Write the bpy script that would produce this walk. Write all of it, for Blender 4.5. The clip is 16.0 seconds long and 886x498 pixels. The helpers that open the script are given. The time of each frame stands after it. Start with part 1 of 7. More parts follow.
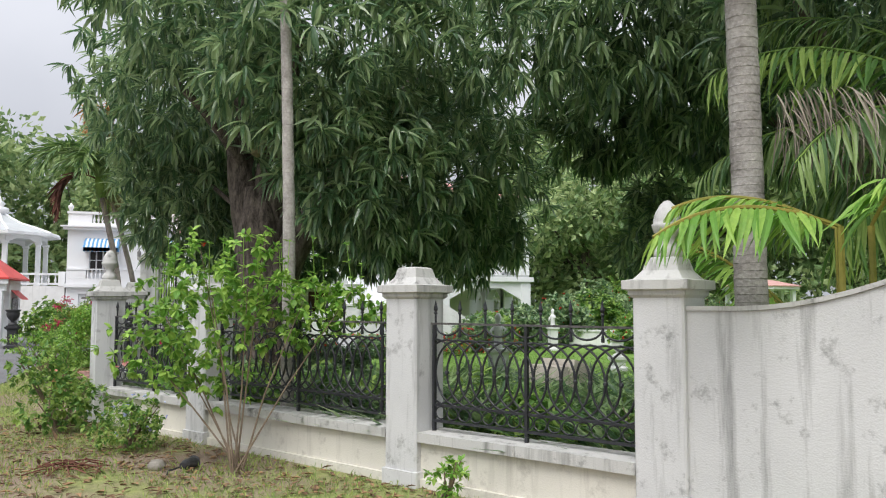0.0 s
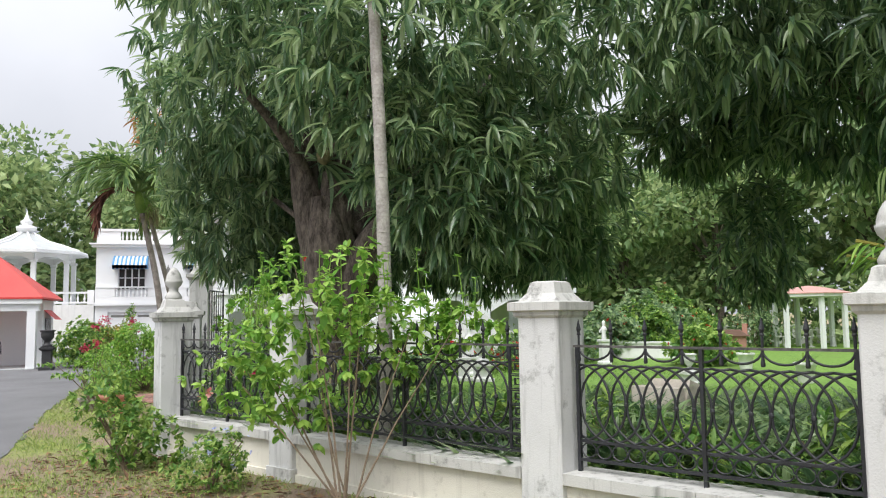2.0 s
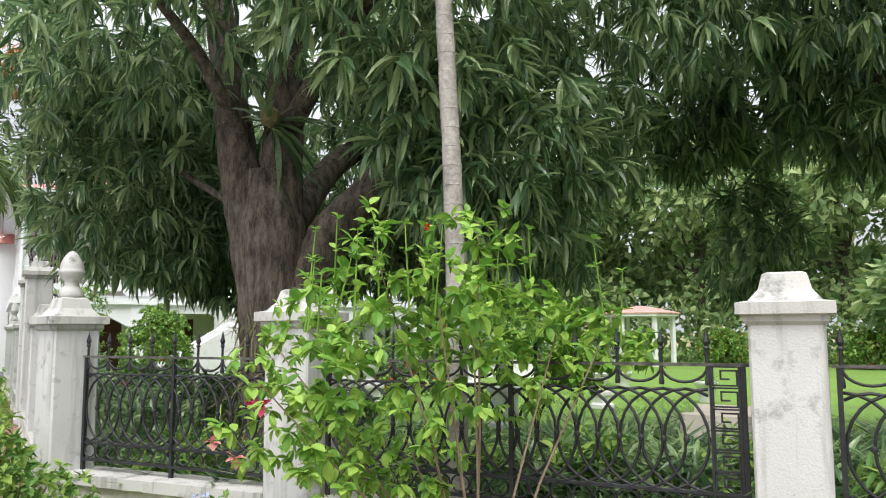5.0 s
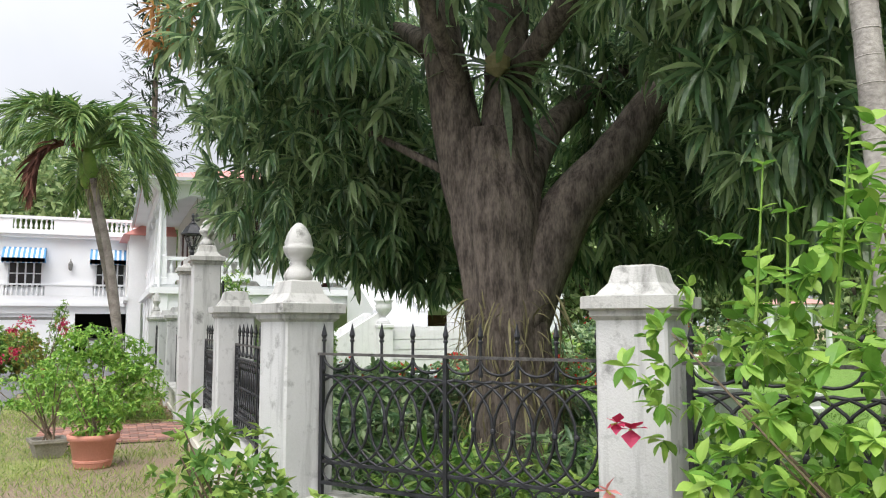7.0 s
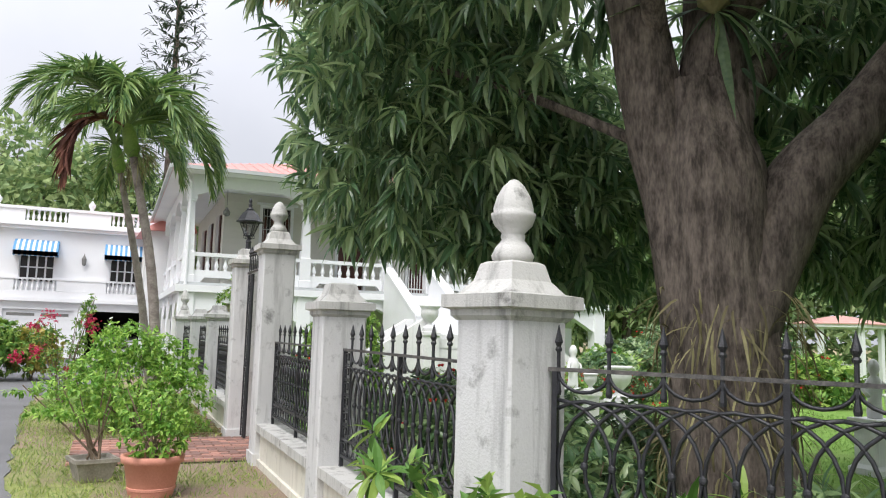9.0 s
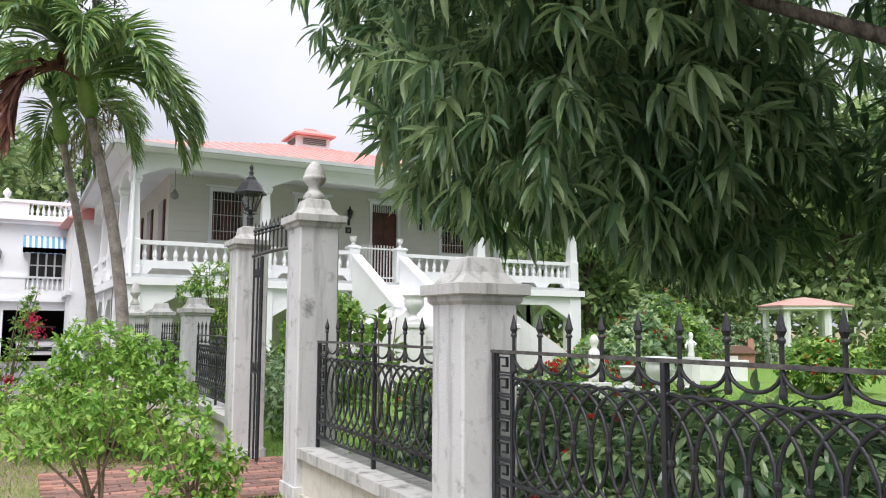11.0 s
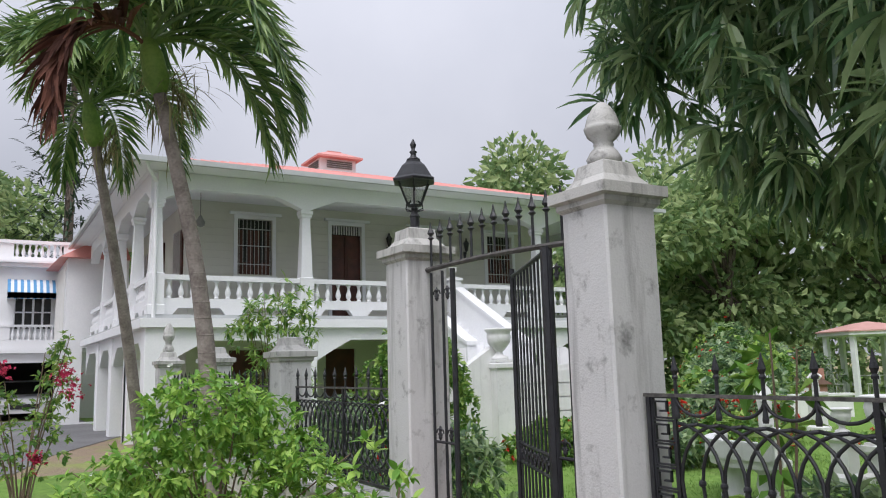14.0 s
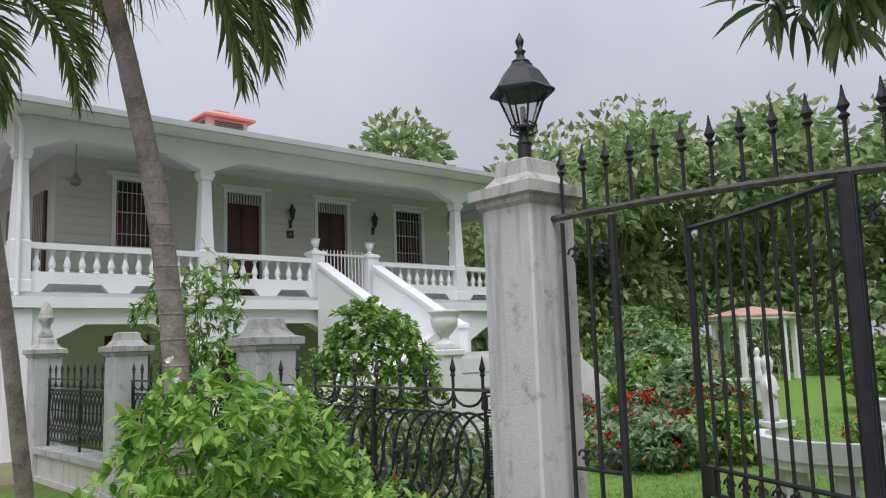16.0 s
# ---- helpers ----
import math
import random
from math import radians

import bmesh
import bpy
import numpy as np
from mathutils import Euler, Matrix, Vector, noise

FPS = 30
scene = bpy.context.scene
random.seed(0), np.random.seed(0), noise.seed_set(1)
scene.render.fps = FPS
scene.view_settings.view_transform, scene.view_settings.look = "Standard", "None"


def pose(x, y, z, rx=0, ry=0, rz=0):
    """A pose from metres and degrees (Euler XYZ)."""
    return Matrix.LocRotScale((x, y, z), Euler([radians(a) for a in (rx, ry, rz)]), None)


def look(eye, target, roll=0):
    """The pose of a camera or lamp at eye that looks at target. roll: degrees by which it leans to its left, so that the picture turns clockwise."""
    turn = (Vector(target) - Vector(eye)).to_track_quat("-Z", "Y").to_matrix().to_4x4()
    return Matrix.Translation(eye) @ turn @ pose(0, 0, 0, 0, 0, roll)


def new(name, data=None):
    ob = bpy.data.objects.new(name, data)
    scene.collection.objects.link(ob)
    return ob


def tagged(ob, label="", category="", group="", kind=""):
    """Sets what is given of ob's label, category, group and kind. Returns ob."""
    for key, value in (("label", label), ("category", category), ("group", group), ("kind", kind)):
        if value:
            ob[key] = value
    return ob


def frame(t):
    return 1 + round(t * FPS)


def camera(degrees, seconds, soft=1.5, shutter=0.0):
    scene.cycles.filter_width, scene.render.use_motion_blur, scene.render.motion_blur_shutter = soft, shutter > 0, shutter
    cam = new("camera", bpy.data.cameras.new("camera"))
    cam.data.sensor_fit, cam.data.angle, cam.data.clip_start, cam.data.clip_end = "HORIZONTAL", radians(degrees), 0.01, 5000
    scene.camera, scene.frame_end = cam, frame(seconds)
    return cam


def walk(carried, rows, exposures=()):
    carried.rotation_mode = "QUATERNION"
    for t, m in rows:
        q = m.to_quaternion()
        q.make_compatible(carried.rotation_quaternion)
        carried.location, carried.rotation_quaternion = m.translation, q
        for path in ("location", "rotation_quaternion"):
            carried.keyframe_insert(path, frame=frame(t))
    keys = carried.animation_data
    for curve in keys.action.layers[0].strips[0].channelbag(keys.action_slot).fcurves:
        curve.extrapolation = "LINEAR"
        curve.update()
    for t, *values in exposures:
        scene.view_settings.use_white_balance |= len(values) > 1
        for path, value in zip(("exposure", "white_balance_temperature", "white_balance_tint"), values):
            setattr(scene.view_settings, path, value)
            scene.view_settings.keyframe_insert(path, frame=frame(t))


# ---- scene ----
# ---- camera and walk ----
cam = camera(58.8, 16.0, soft=1.1)
PATH = [
    (0, (1.383, -10.568, 1.424), (1.917, -8.645, 1.566), 0.1),
    (0.5, (1.315, -10.378, 1.487), (1.793, -8.44, 1.611), -0.7),
    (1, (1.118, -10.176, 1.479), (1.556, -8.231, 1.641), -0.7),
    (1.5, (0.941, -9.889, 1.488), (1.35, -7.939, 1.669), -0.7),
    (2, (0.764, -9.528, 1.489), (1.258, -7.598, 1.661), -0.8),
    (2.5, (0.574, -9.13, 1.483), (1.329, -7.285, 1.641), -0.2),
    (3, (0.331, -8.702, 1.479), (1.24, -6.926, 1.629), -0.1),
    (3.2, (0.291, -8.564, 1.457), (1.213, -6.796, 1.61), -0.1),
    (5.5, (-0.72, -6.31, 1.431), (0.261, -4.583, 1.664), -0.4),
    (6, (-0.862, -5.835, 1.403), (0.064, -4.08, 1.658), 0.4),
    (6.5, (-0.954, -5.356, 1.442), (-0.126, -3.549, 1.662), 0.2),
    (7.5, (-1.191, -4.551, 1.451), (-0.453, -2.702, 1.64), 0.2),
    (8.5, (-1.449, -3.599, 1.409), (-0.719, -1.749, 1.62), 1.4),
    (11, (-2.181, -0.838, 1.397), (-1.237, 0.915, 1.595), 0.3),
    (11.5, (-2.284, -0.32, 1.403), (-1.324, 1.424, 1.59), -0.2),
    (12, (-2.439, 0.165, 1.403), (-1.461, 1.899, 1.591), -0.5),
    (12.5, (-2.555, 0.688, 1.394), (-1.565, 2.411, 1.617), -0.9),
    (13, (-2.651, 1.235, 1.401), (-1.678, 2.96, 1.684), -1.7),
    (13.5, (-2.719, 1.866, 1.419), (-1.733, 3.578, 1.725), -1.6),
    (14, (-2.794, 2.492, 1.437), (-1.792, 4.198, 1.733), -1.6),
    (14.5, (-2.904, 3.089, 1.402), (-1.83, 4.752, 1.688), -1.2),
    (15, (-2.969, 3.678, 1.439), (-1.825, 5.297, 1.704), -2.1),
    (15.5, (-3.005, 4.277, 1.47), (-1.75, 5.815, 1.718), -2.0),
    (16, (-3.019, 4.91, 1.518), (-1.707, 6.4, 1.765), -1.9),
]
walk(cam, [(t_, look(e_, g_, r_)) for t_, e_, g_, r_ in PATH], [(0.0, 0.16, 6450, 11), (3.0, 0.48, 6550, 10), (5.5, 0.52, 6600, 10), (8.5, 0.42, 6500, 11), (11.0, 0.42, 6450, 13), (12.5, 0.06, 6350, 13), (14.5, -0.08, 6300, 14), (16.0, -0.20, 6300, 14)])

# ---- world, sun ----
SUN_EL, SUN_AZ = 52.0, 235.0
world = bpy.data.worlds.new("world")
scene.world = world
world.use_nodes = True
wn, wl = world.node_tree.nodes, world.node_tree.links
bg = wn["Background"]
sky = wn.new("ShaderNodeTexSky")
sky.sky_type = "NISHITA"
sky.sun_disc = False
sky.sun_elevation, sky.sun_rotation = radians(SUN_EL), radians(SUN_AZ)
sky.dust_density, sky.air_density, sky.ozone_density = 5.0, 1.0, 2.0
hsv = wn.new("ShaderNodeHueSaturation")
hsv.inputs["Saturation"].default_value = 0.22
wl.new(sky.outputs[0], hsv.inputs["Color"])
tc = wn.new("ShaderNodeTexCoord")
cloud = wn.new("ShaderNodeTexNoise")
cloud.inputs["Scale"].default_value = 2.2
cloud.inputs["Detail"].default_value = 6.0
wl.new(tc.outputs["Generated"], cloud.inputs["Vector"])
cr = wn.new("ShaderNodeValToRGB")
cr.color_ramp.elements[0].position, cr.color_ramp.elements[0].color = 0.3, (5.9, 6.2, 6.9, 1)
cr.color_ramp.elements[1].position, cr.color_ramp.elements[1].color = 0.7, (7.9, 8.1, 8.7, 1)
wl.new(cloud.outputs["Fac"], cr.inputs["Fac"])
mx = wn.new("ShaderNodeMixRGB")
mx.inputs["Fac"].default_value = 0.82
wl.new(hsv.outputs[0], mx.inputs["Color1"])
wl.new(cr.outputs[0], mx.inputs["Color2"])
# an overcast sky is brightest overhead
sep = wn.new("ShaderNodeSeparateXYZ")
wl.new(tc.outputs["Generated"], sep.inputs[0])
grad = wn.new("ShaderNodeMapRange")
grad.inputs["From Min"].default_value, grad.inputs["From Max"].default_value = 0.1, 0.95
grad.inputs["To Min"].default_value, grad.inputs["To Max"].default_value = 0.80, 1.95
wl.new(sep.outputs["Z"], grad.inputs["Value"])
lift_ = wn.new("ShaderNodeVectorMath")
lift_.operation = "SCALE"
wl.new(mx.outputs[0], lift_.inputs[0])
wl.new(grad.outputs[0], lift_.inputs["Scale"])
wl.new(lift_.outputs[0], bg.inputs["Color"])
bg.inputs["Strength"].default_value = 0.1

sun_data = bpy.data.lights.new("sun", "SUN")
sun_data.energy, sun_data.angle, sun_data.color = 2.1, radians(35), (1.0, 0.97, 0.93)
sun = new("sun", sun_data)
sun.matrix_world = look((0, 0, 30), (30 * math.sin(radians(35)) * 0.62, 30 * math.cos(radians(35)) * 0.62, 0))

# ---- materials ----


def mat(name, base, dark=None, rough=0.7, scale=3.0, fine=60.0, bump=0.15, metal=0.0, spec=0.4, island=0.0, obj=0.0, trans=0.0, lo=0.35, hi=0.7, stretch=1.0):
    """A surface that varies at two scales between two colours, with fine relief."""
    m = bpy.data.materials.new(name)
    m.use_nodes = True
    n, l = m.node_tree.nodes, m.node_tree.links
    b = n["Principled BSDF"]
    out = n["Material Output"]
    dark = dark or tuple(c * 0.75 for c in base)
    co = n.new("ShaderNodeTexCoord")
    t1 = n.new("ShaderNodeTexNoise")
    t1.inputs["Scale"].default_value, t1.inputs["Detail"].default_value = scale, 6
    t2 = n.new("ShaderNodeTexNoise")
    t2.inputs["Scale"].default_value, t2.inputs["Detail"].default_value = fine, 3
    for t in (t1, t2):
        if stretch != 1.0:
            mp = n.new("ShaderNodeMapping")
            mp.inputs["Scale"].default_value = (1, 1, stretch)
            l.new(co.outputs["Object"], mp.inputs["Vector"])
            l.new(mp.outputs[0], t.inputs["Vector"])
        else:
            l.new(co.outputs["Object"], t.inputs["Vector"])
    r = n.new("ShaderNodeValToRGB")
    r.color_ramp.elements[0].position, r.color_ramp.elements[0].color = lo, (*dark, 1)
    r.color_ramp.elements[1].position, r.color_ramp.elements[1].color = hi, (*base, 1)
    mixf = n.new("ShaderNodeMath")
    mixf.operation = "MULTIPLY_ADD"
    mixf.inputs[1].default_value = 0.35
    l.new(t2.outputs["Fac"], mixf.inputs[0])
    sc = n.new("ShaderNodeMath")
    sc.operation = "MULTIPLY"
    sc.inputs[1].default_value = 0.65
    l.new(t1.outputs["Fac"], sc.inputs[0])
    l.new(sc.outputs[0], mixf.inputs[2])
    fac = mixf.outputs[0]
    if island or obj:
        src = n.new("ShaderNodeNewGeometry").outputs["Random Per Island"] if island else n.new("ShaderNodeObjectInfo").outputs["Random"]
        add = n.new("ShaderNodeMath")
        add.operation = "MULTIPLY_ADD"
        add.inputs[1].default_value = island or obj
        l.new(src, add.inputs[0])
        off = n.new("ShaderNodeMath")
        off.operation = "SUBTRACT"
        off.inputs[1].default_value = (island or obj) / 2
        l.new(fac, off.inputs[0])
        l.new(off.outputs[0], add.inputs[2])
        fac = add.outputs[0]
    l.new(fac, r.inputs["Fac"])
    l.new(r.outputs[0], b.inputs["Base Color"])
    b.inputs["Roughness"].default_value, b.inputs["Metallic"].default_value = rough, metal
    b.inputs["Specular IOR Level"].default_value = spec
    if bump:
        bp = n.new("ShaderNodeBump")
        bp.inputs["Strength"].default_value, bp.inputs["Distance"].default_value = bump, 0.01
        l.new(t2.outputs["Fac"], bp.inputs["Height"])
        l.new(bp.outputs[0], b.inputs["Normal"])
    if trans:
        tl = n.new("ShaderNodeBsdfTranslucent")
        l.new(r.outputs[0], tl.inputs["Color"])
        ms = n.new("ShaderNodeMixShader")
        ms.inputs[0].default_value = trans
        l.new(b.outputs[0], ms.inputs[1])
        l.new(tl.outputs[0], ms.inputs[2])
        l.new(ms.outputs[0], out.inputs["Surface"])
    return m


def stained(name, base, grime, rough=0.85, amount=0.5, streak=1.0):
    """Old limewash: soft patches, dark vertical drip streaks and fine speckle."""
    m = mat(name, base, tuple(c * 0.86 for c in base), rough, 2.0, 90.0, 0.25)
    n, l = m.node_tree.nodes, m.node_tree.links
    b = n["Principled BSDF"]
    old = b.inputs["Base Color"].links[0].from_socket
    geo = n.new("ShaderNodeNewGeometry")
    mp = n.new("ShaderNodeMapping")
    mp.inputs["Scale"].default_value = (5.5, 5.5, 0.45)
    l.new(geo.outputs["Position"], mp.inputs["Vector"])
    st = n.new("ShaderNodeTexNoise")
    st.inputs["Scale"].default_value, st.inputs["Detail"].default_value, st.inputs["Roughness"].default_value = 1.6, 7, 0.65
    l.new(mp.outputs[0], st.inputs["Vector"])
    sr = n.new("ShaderNodeValToRGB")
    sr.color_ramp.elements[0].position, sr.color_ramp.elements[1].position = 0.52, 0.78
    l.new(st.outputs["Fac"], sr.inputs["Fac"])
    pt = n.new("ShaderNodeTexNoise")
    pt.inputs["Scale"].default_value, pt.inputs["Detail"].default_value, pt.inputs["Roughness"].default_value = 6.0, 8, 0.7
    l.new(geo.outputs["Position"], pt.inputs["Vector"])
    pr = n.new("ShaderNodeValToRGB")
    pr.color_ramp.elements[0].position, pr.color_ramp.elements[1].position = 0.55, 0.72
    l.new(pt.outputs["Fac"], pr.inputs["Fac"])
    mxm = n.new("ShaderNodeMath")
    mxm.operation = "MAXIMUM"
    l.new(sr.outputs[0], mxm.inputs[0])
    l.new(pr.outputs[0], mxm.inputs[1])
    am = n.new("ShaderNodeMath")
    am.operation = "MULTIPLY"
    am.inputs[1].default_value = amount
    l.new(mxm.outputs[0], am.inputs[0])
    mix = n.new("ShaderNodeMixRGB")
    l.new(am.outputs[0], mix.inputs["Fac"])
    l.new(old, mix.inputs["Color1"])
    mix.inputs["Color2"].default_value = (*grime, 1)
    l.new(mix.outputs[0], b.inputs["Base Color"])
    return m


def glass(name):
    m = bpy.data.materials.new(name)
    m.use_nodes = True
    b = m.node_tree.nodes["Principled BSDF"]
    b.inputs["Transmission Weight"].default_value = 1.0
    b.inputs["Roughness"].default_value = 0.05
    b.inputs["IOR"].default_value = 1.1
    return m


def striped(name, a, b2, pitch):
    """Cloth with stripes across local x."""
    m = mat(name, a, None, 0.8, 4.0, 200.0, 0.1)
    n, l = m.node_tree.nodes, m.node_tree.links
    b = n["Principled BSDF"]
    co = n.new("ShaderNodeTexCoord")
    sp = n.new("ShaderNodeSeparateXYZ")
    l.new(co.outputs["Object"], sp.inputs[0])
    k = n.new("ShaderNodeMath")
    k.operation = "MULTIPLY"
    k.inputs[1].default_value = 1 / pitch
    l.new(sp.outputs[0], k.inputs[0])
    fr = n.new("ShaderNodeMath")
    fr.operation = "FRACT"
    l.new(k.outputs[0], fr.inputs[0])
    gt = n.new("ShaderNodeMath")
    gt.operation = "GREATER_THAN"
    gt.inputs[1].default_value = 0.5
    l.new(fr.outputs[0], gt.inputs[0])
    mix = n.new("ShaderNodeMixRGB")
    l.new(gt.outputs[0], mix.inputs["Fac"])
    mix.inputs["Color1"].default_value = (*a, 1)
    mix.inputs["Color2"].default_value = (*b2, 1)
    l.new(mix.outputs[0], b.inputs["Base Color"])
    return m


M_LIME = stained("limewash_weathered", (0.66, 0.66, 0.655), (0.15, 0.15, 0.145), amount=0.85)
M_COPING = stained("coping_lichened", (0.58, 0.575, 0.55), (0.08, 0.08, 0.07), amount=0.9)
M_LOWWALL = stained("low_wall_cream", (0.74, 0.71, 0.63), (0.25, 0.23, 0.19), amount=0.5)
M_WHITE = mat("house_white_paint", (0.84, 0.85, 0.86), (0.74, 0.75, 0.77), 0.6, 0.8, 25.0, 0.05)
M_WHITEOLD = stained("white_old_paint", (0.80, 0.80, 0.80), (0.35, 0.35, 0.34), amount=0.35)
M_CREAM = mat("veranda_cream", (0.66, 0.65, 0.58), (0.58, 0.57, 0.51), 0.7, 1.2, 40.0, 0.05)
M_IRON = mat("black_iron", (0.034, 0.036, 0.042), (0.013, 0.013, 0.016), 0.42, 14.0, 160.0, 0.3, 0.0, 0.5)
M_RUST = mat("worn_iron_rail", (0.16, 0.15, 0.14), (0.03, 0.03, 0.03), 0.6, 18.0, 120.0, 0.3)
M_ROOF = mat("faded_red_roof", (0.70, 0.31, 0.28), (0.60, 0.24, 0.21), 0.5, 1.5, 30.0, 0.1)
M_REDROOF = mat("scarlet_roof", (0.62, 0.07, 0.06), (0.52, 0.05, 0.045), 0.5, 1.5, 30.0, 0.1)
M_GUTTER = mat("grey_gutter", (0.52, 0.54, 0.54), (0.42, 0.44, 0.44), 0.45, 3.0, 40.0, 0.05)
M_WOOD = mat("dark_red_wood", (0.115, 0.035, 0.022), (0.05, 0.016, 0.011), 0.45, 5.0, 60.0, 0.2)
# near-black base: the shade inside openings and recesses is put into the colour
M_DARK = mat("dark_interior", (0.03, 0.03, 0.03), (0.02, 0.02, 0.02), 0.8)
M_LOUVRE = mat("grey_transom", (0.22, 0.22, 0.21), (0.15, 0.15, 0.14), 0.6)
M_GRILLE = mat("pale_window_bars", (0.70, 0.70, 0.68), (0.6, 0.6, 0.58), 0.5)
M_GLASS = glass("clear_glass")
# opaque panes: the dimness behind the glass is put into their near-black colour
M_WINDOW = mat("opaque_dark_pane", (0.045, 0.045, 0.042), (0.025, 0.025, 0.025), 0.25, 2.0, 5.0, 0.0, 0.0, 0.35)
M_AWNING = striped("blue_striped_cloth", (0.11, 0.30, 0.55), (0.72, 0.75, 0.77), 0.2)
M_BARK = mat("mango_bark", (0.25, 0.205, 0.17), (0.06, 0.048, 0.04), 0.95, 16.0, 70.0, 1.0, stretch=0.3, lo=0.38, hi=0.66)
M_PALMBARK = mat("palm_bark", (0.52, 0.49, 0.45), (0.24, 0.22, 0.20), 0.9, 5.0, 40.0, 0.7)
M_COCOBARK = mat("coconut_bark", (0.42, 0.37, 0.33), (0.17, 0.14, 0.125), 0.9, 6.0, 40.0, 0.7)
M_TWIG = mat("twig_bark", (0.26, 0.20, 0.14), (0.15, 0.11, 0.075), 0.9, 10.0, 60.0, 0.3)
M_MANGO = mat("mango_leaf", (0.37, 0.49, 0.24), (0.11, 0.21, 0.095), 0.30, 1.5, 30.0, 0.0, 0.0, 0.95, island=0.9, trans=0.46)
M_COPPERLEAF = mat("young_mango_leaf", (0.62, 0.34, 0.12), (0.42, 0.20, 0.07), 0.4, 2.0, 30.0, 0.0, 0.0, 0.5, island=0.8, trans=0.4)
M_CARPAINT = mat("silver_car_paint", (0.62, 0.63, 0.65), (0.52, 0.53, 0.55), 0.28, 1.0, 20.0, 0.0)
M_MANGODARK = mat("dark_mango_leaf", (0.29, 0.41, 0.18), (0.08, 0.16, 0.07), 0.33, 1.5, 30.0, 0.0, 0.0, 0.8, island=0.9, trans=0.4)
M_HIB = mat("hibiscus_leaf", (0.36, 0.55, 0.11), (0.15, 0.33, 0.05), 0.45, 2.0, 30.0, 0.0, 0.0, 0.4, island=0.9, trans=0.35)
M_SHRUB = mat("shrub_leaf", (0.33, 0.47, 0.11), (0.11, 0.24, 0.05), 0.5, 2.0, 30.0, 0.0, 0.0, 0.4, island=0.9, trans=0.35)
M_PALMLEAF = mat("palm_leaf", (0.25, 0.36, 0.11), (0.08, 0.17, 0.05), 0.4, 2.0, 30.0, 0.0, 0.0, 0.5, island=0.8, trans=0.3)
M_DRYLEAF = mat("dry_frond", (0.24, 0.105, 0.075), (0.10, 0.045, 0.035), 0.8, 2.0, 30.0, 0.0, 0.0, 0.2, island=0.8, trans=0.15)
M_GREYDRY = mat("withered_frond", (0.42, 0.37, 0.30), (0.26, 0.22, 0.18), 0.85, 2.0, 30.0, 0.0, 0.0, 0.2, island=0.8, trans=0.1)
M_FARLEAF = mat("far_tree_leaf", (0.42, 0.52, 0.24), (0.17, 0.27, 0.11), 0.5, 0.6, 20.0, 0.0, 0.0, 0.3, island=0.9, trans=0.42)
M_PINE = mat("pine_needle", (0.06, 0.10, 0.06), (0.03, 0.055, 0.035), 0.6, 1.0, 20.0, 0.0, island=0.8, trans=0.1)
M_YELLOW = mat("yellow_leaf", (0.45, 0.38, 0.09), (0.25, 0.25, 0.05), 0.5, 2.0, 30.0, 0.0, island=0.8, trans=0.25)
M_BROMEL = mat("epiphyte_leaf", (0.34, 0.31, 0.15), (0.16, 0.14, 0.07), 0.6, 2.0, 30.0, 0.0, island=0.8, trans=0.2)
M_PINK = mat("pink_petal", (0.72, 0.06, 0.17), (0.5, 0.03, 0.09), 0.5, 4.0, 40.0, 0.0, island=0.5, trans=0.25)
M_PALEPINK = mat("pale_pink_petal", (0.85, 0.40, 0.38), (0.7, 0.25, 0.25), 0.5, 4.0, 40.0, 0.0, island=0.5, trans=0.25)
M_REDFL = mat("red_petal", (0.70, 0.05, 0.03), (0.5, 0.02, 0.02), 0.5, 4.0, 40.0, 0.0, island=0.5, trans=0.2)
M_BLUEFL = mat("pale_blue_petal", (0.55, 0.60, 0.85), (0.42, 0.46, 0.75), 0.5, 4.0, 40.0, 0.0, island=0.5, trans=0.2)
M_WHITEFL = mat("white_petal", (0.85, 0.85, 0.82), (0.7, 0.7, 0.68), 0.5, 4.0, 40.0, 0.0, island=0.5, trans=0.2)
M_TERRA = mat("terracotta", (0.70, 0.33, 0.25), (0.58, 0.25, 0.18), 0.75, 4.0, 60.0, 0.2)
M_STONEPOT = mat("grey_stone_planter", (0.42, 0.39, 0.34), (0.22, 0.20, 0.17), 0.9, 6.0, 50.0, 0.5)
M_SOIL = mat("potting_soil", (0.06, 0.045, 0.03), (0.03, 0.022, 0.015), 0.95, 8.0, 80.0, 0.8)
M_BRICK = mat("path_brick", (0.42, 0.22, 0.17), (0.22, 0.13, 0.11), 0.9, 9.0, 70.0, 0.5, obj=0.9)
M_ASPHALT = mat("asphalt", (0.20, 0.20, 0.205), (0.13, 0.13, 0.135), 0.9, 0.7, 130.0, 0.5)
M_BLADE = mat("grass_blade", (0.38, 0.46, 0.13), (0.20, 0.29, 0.08), 0.6, 0.8, 10.0, 0.0, island=0.9, trans=0.3)
M_LAWNBLADE = mat("lawn_blade", (0.25, 0.39, 0.085), (0.13, 0.25, 0.05), 0.6, 0.8, 10.0, 0.0, island=0.9, trans=0.3)
M_LITTER = mat("fallen_leaf", (0.34, 0.21, 0.11), (0.14, 0.085, 0.05), 0.85, 3.0, 30.0, 0.0, island=0.9, trans=0.05)
M_SHELL = mat("pale_plaster_bench", (0.72, 0.66, 0.58), (0.5, 0.45, 0.39), 0.8, 5.0, 60.0, 0.3)
M_STATUE = stained("white_statue_paint", (0.80, 0.80, 0.80), (0.42, 0.42, 0.41), amount=0.3)
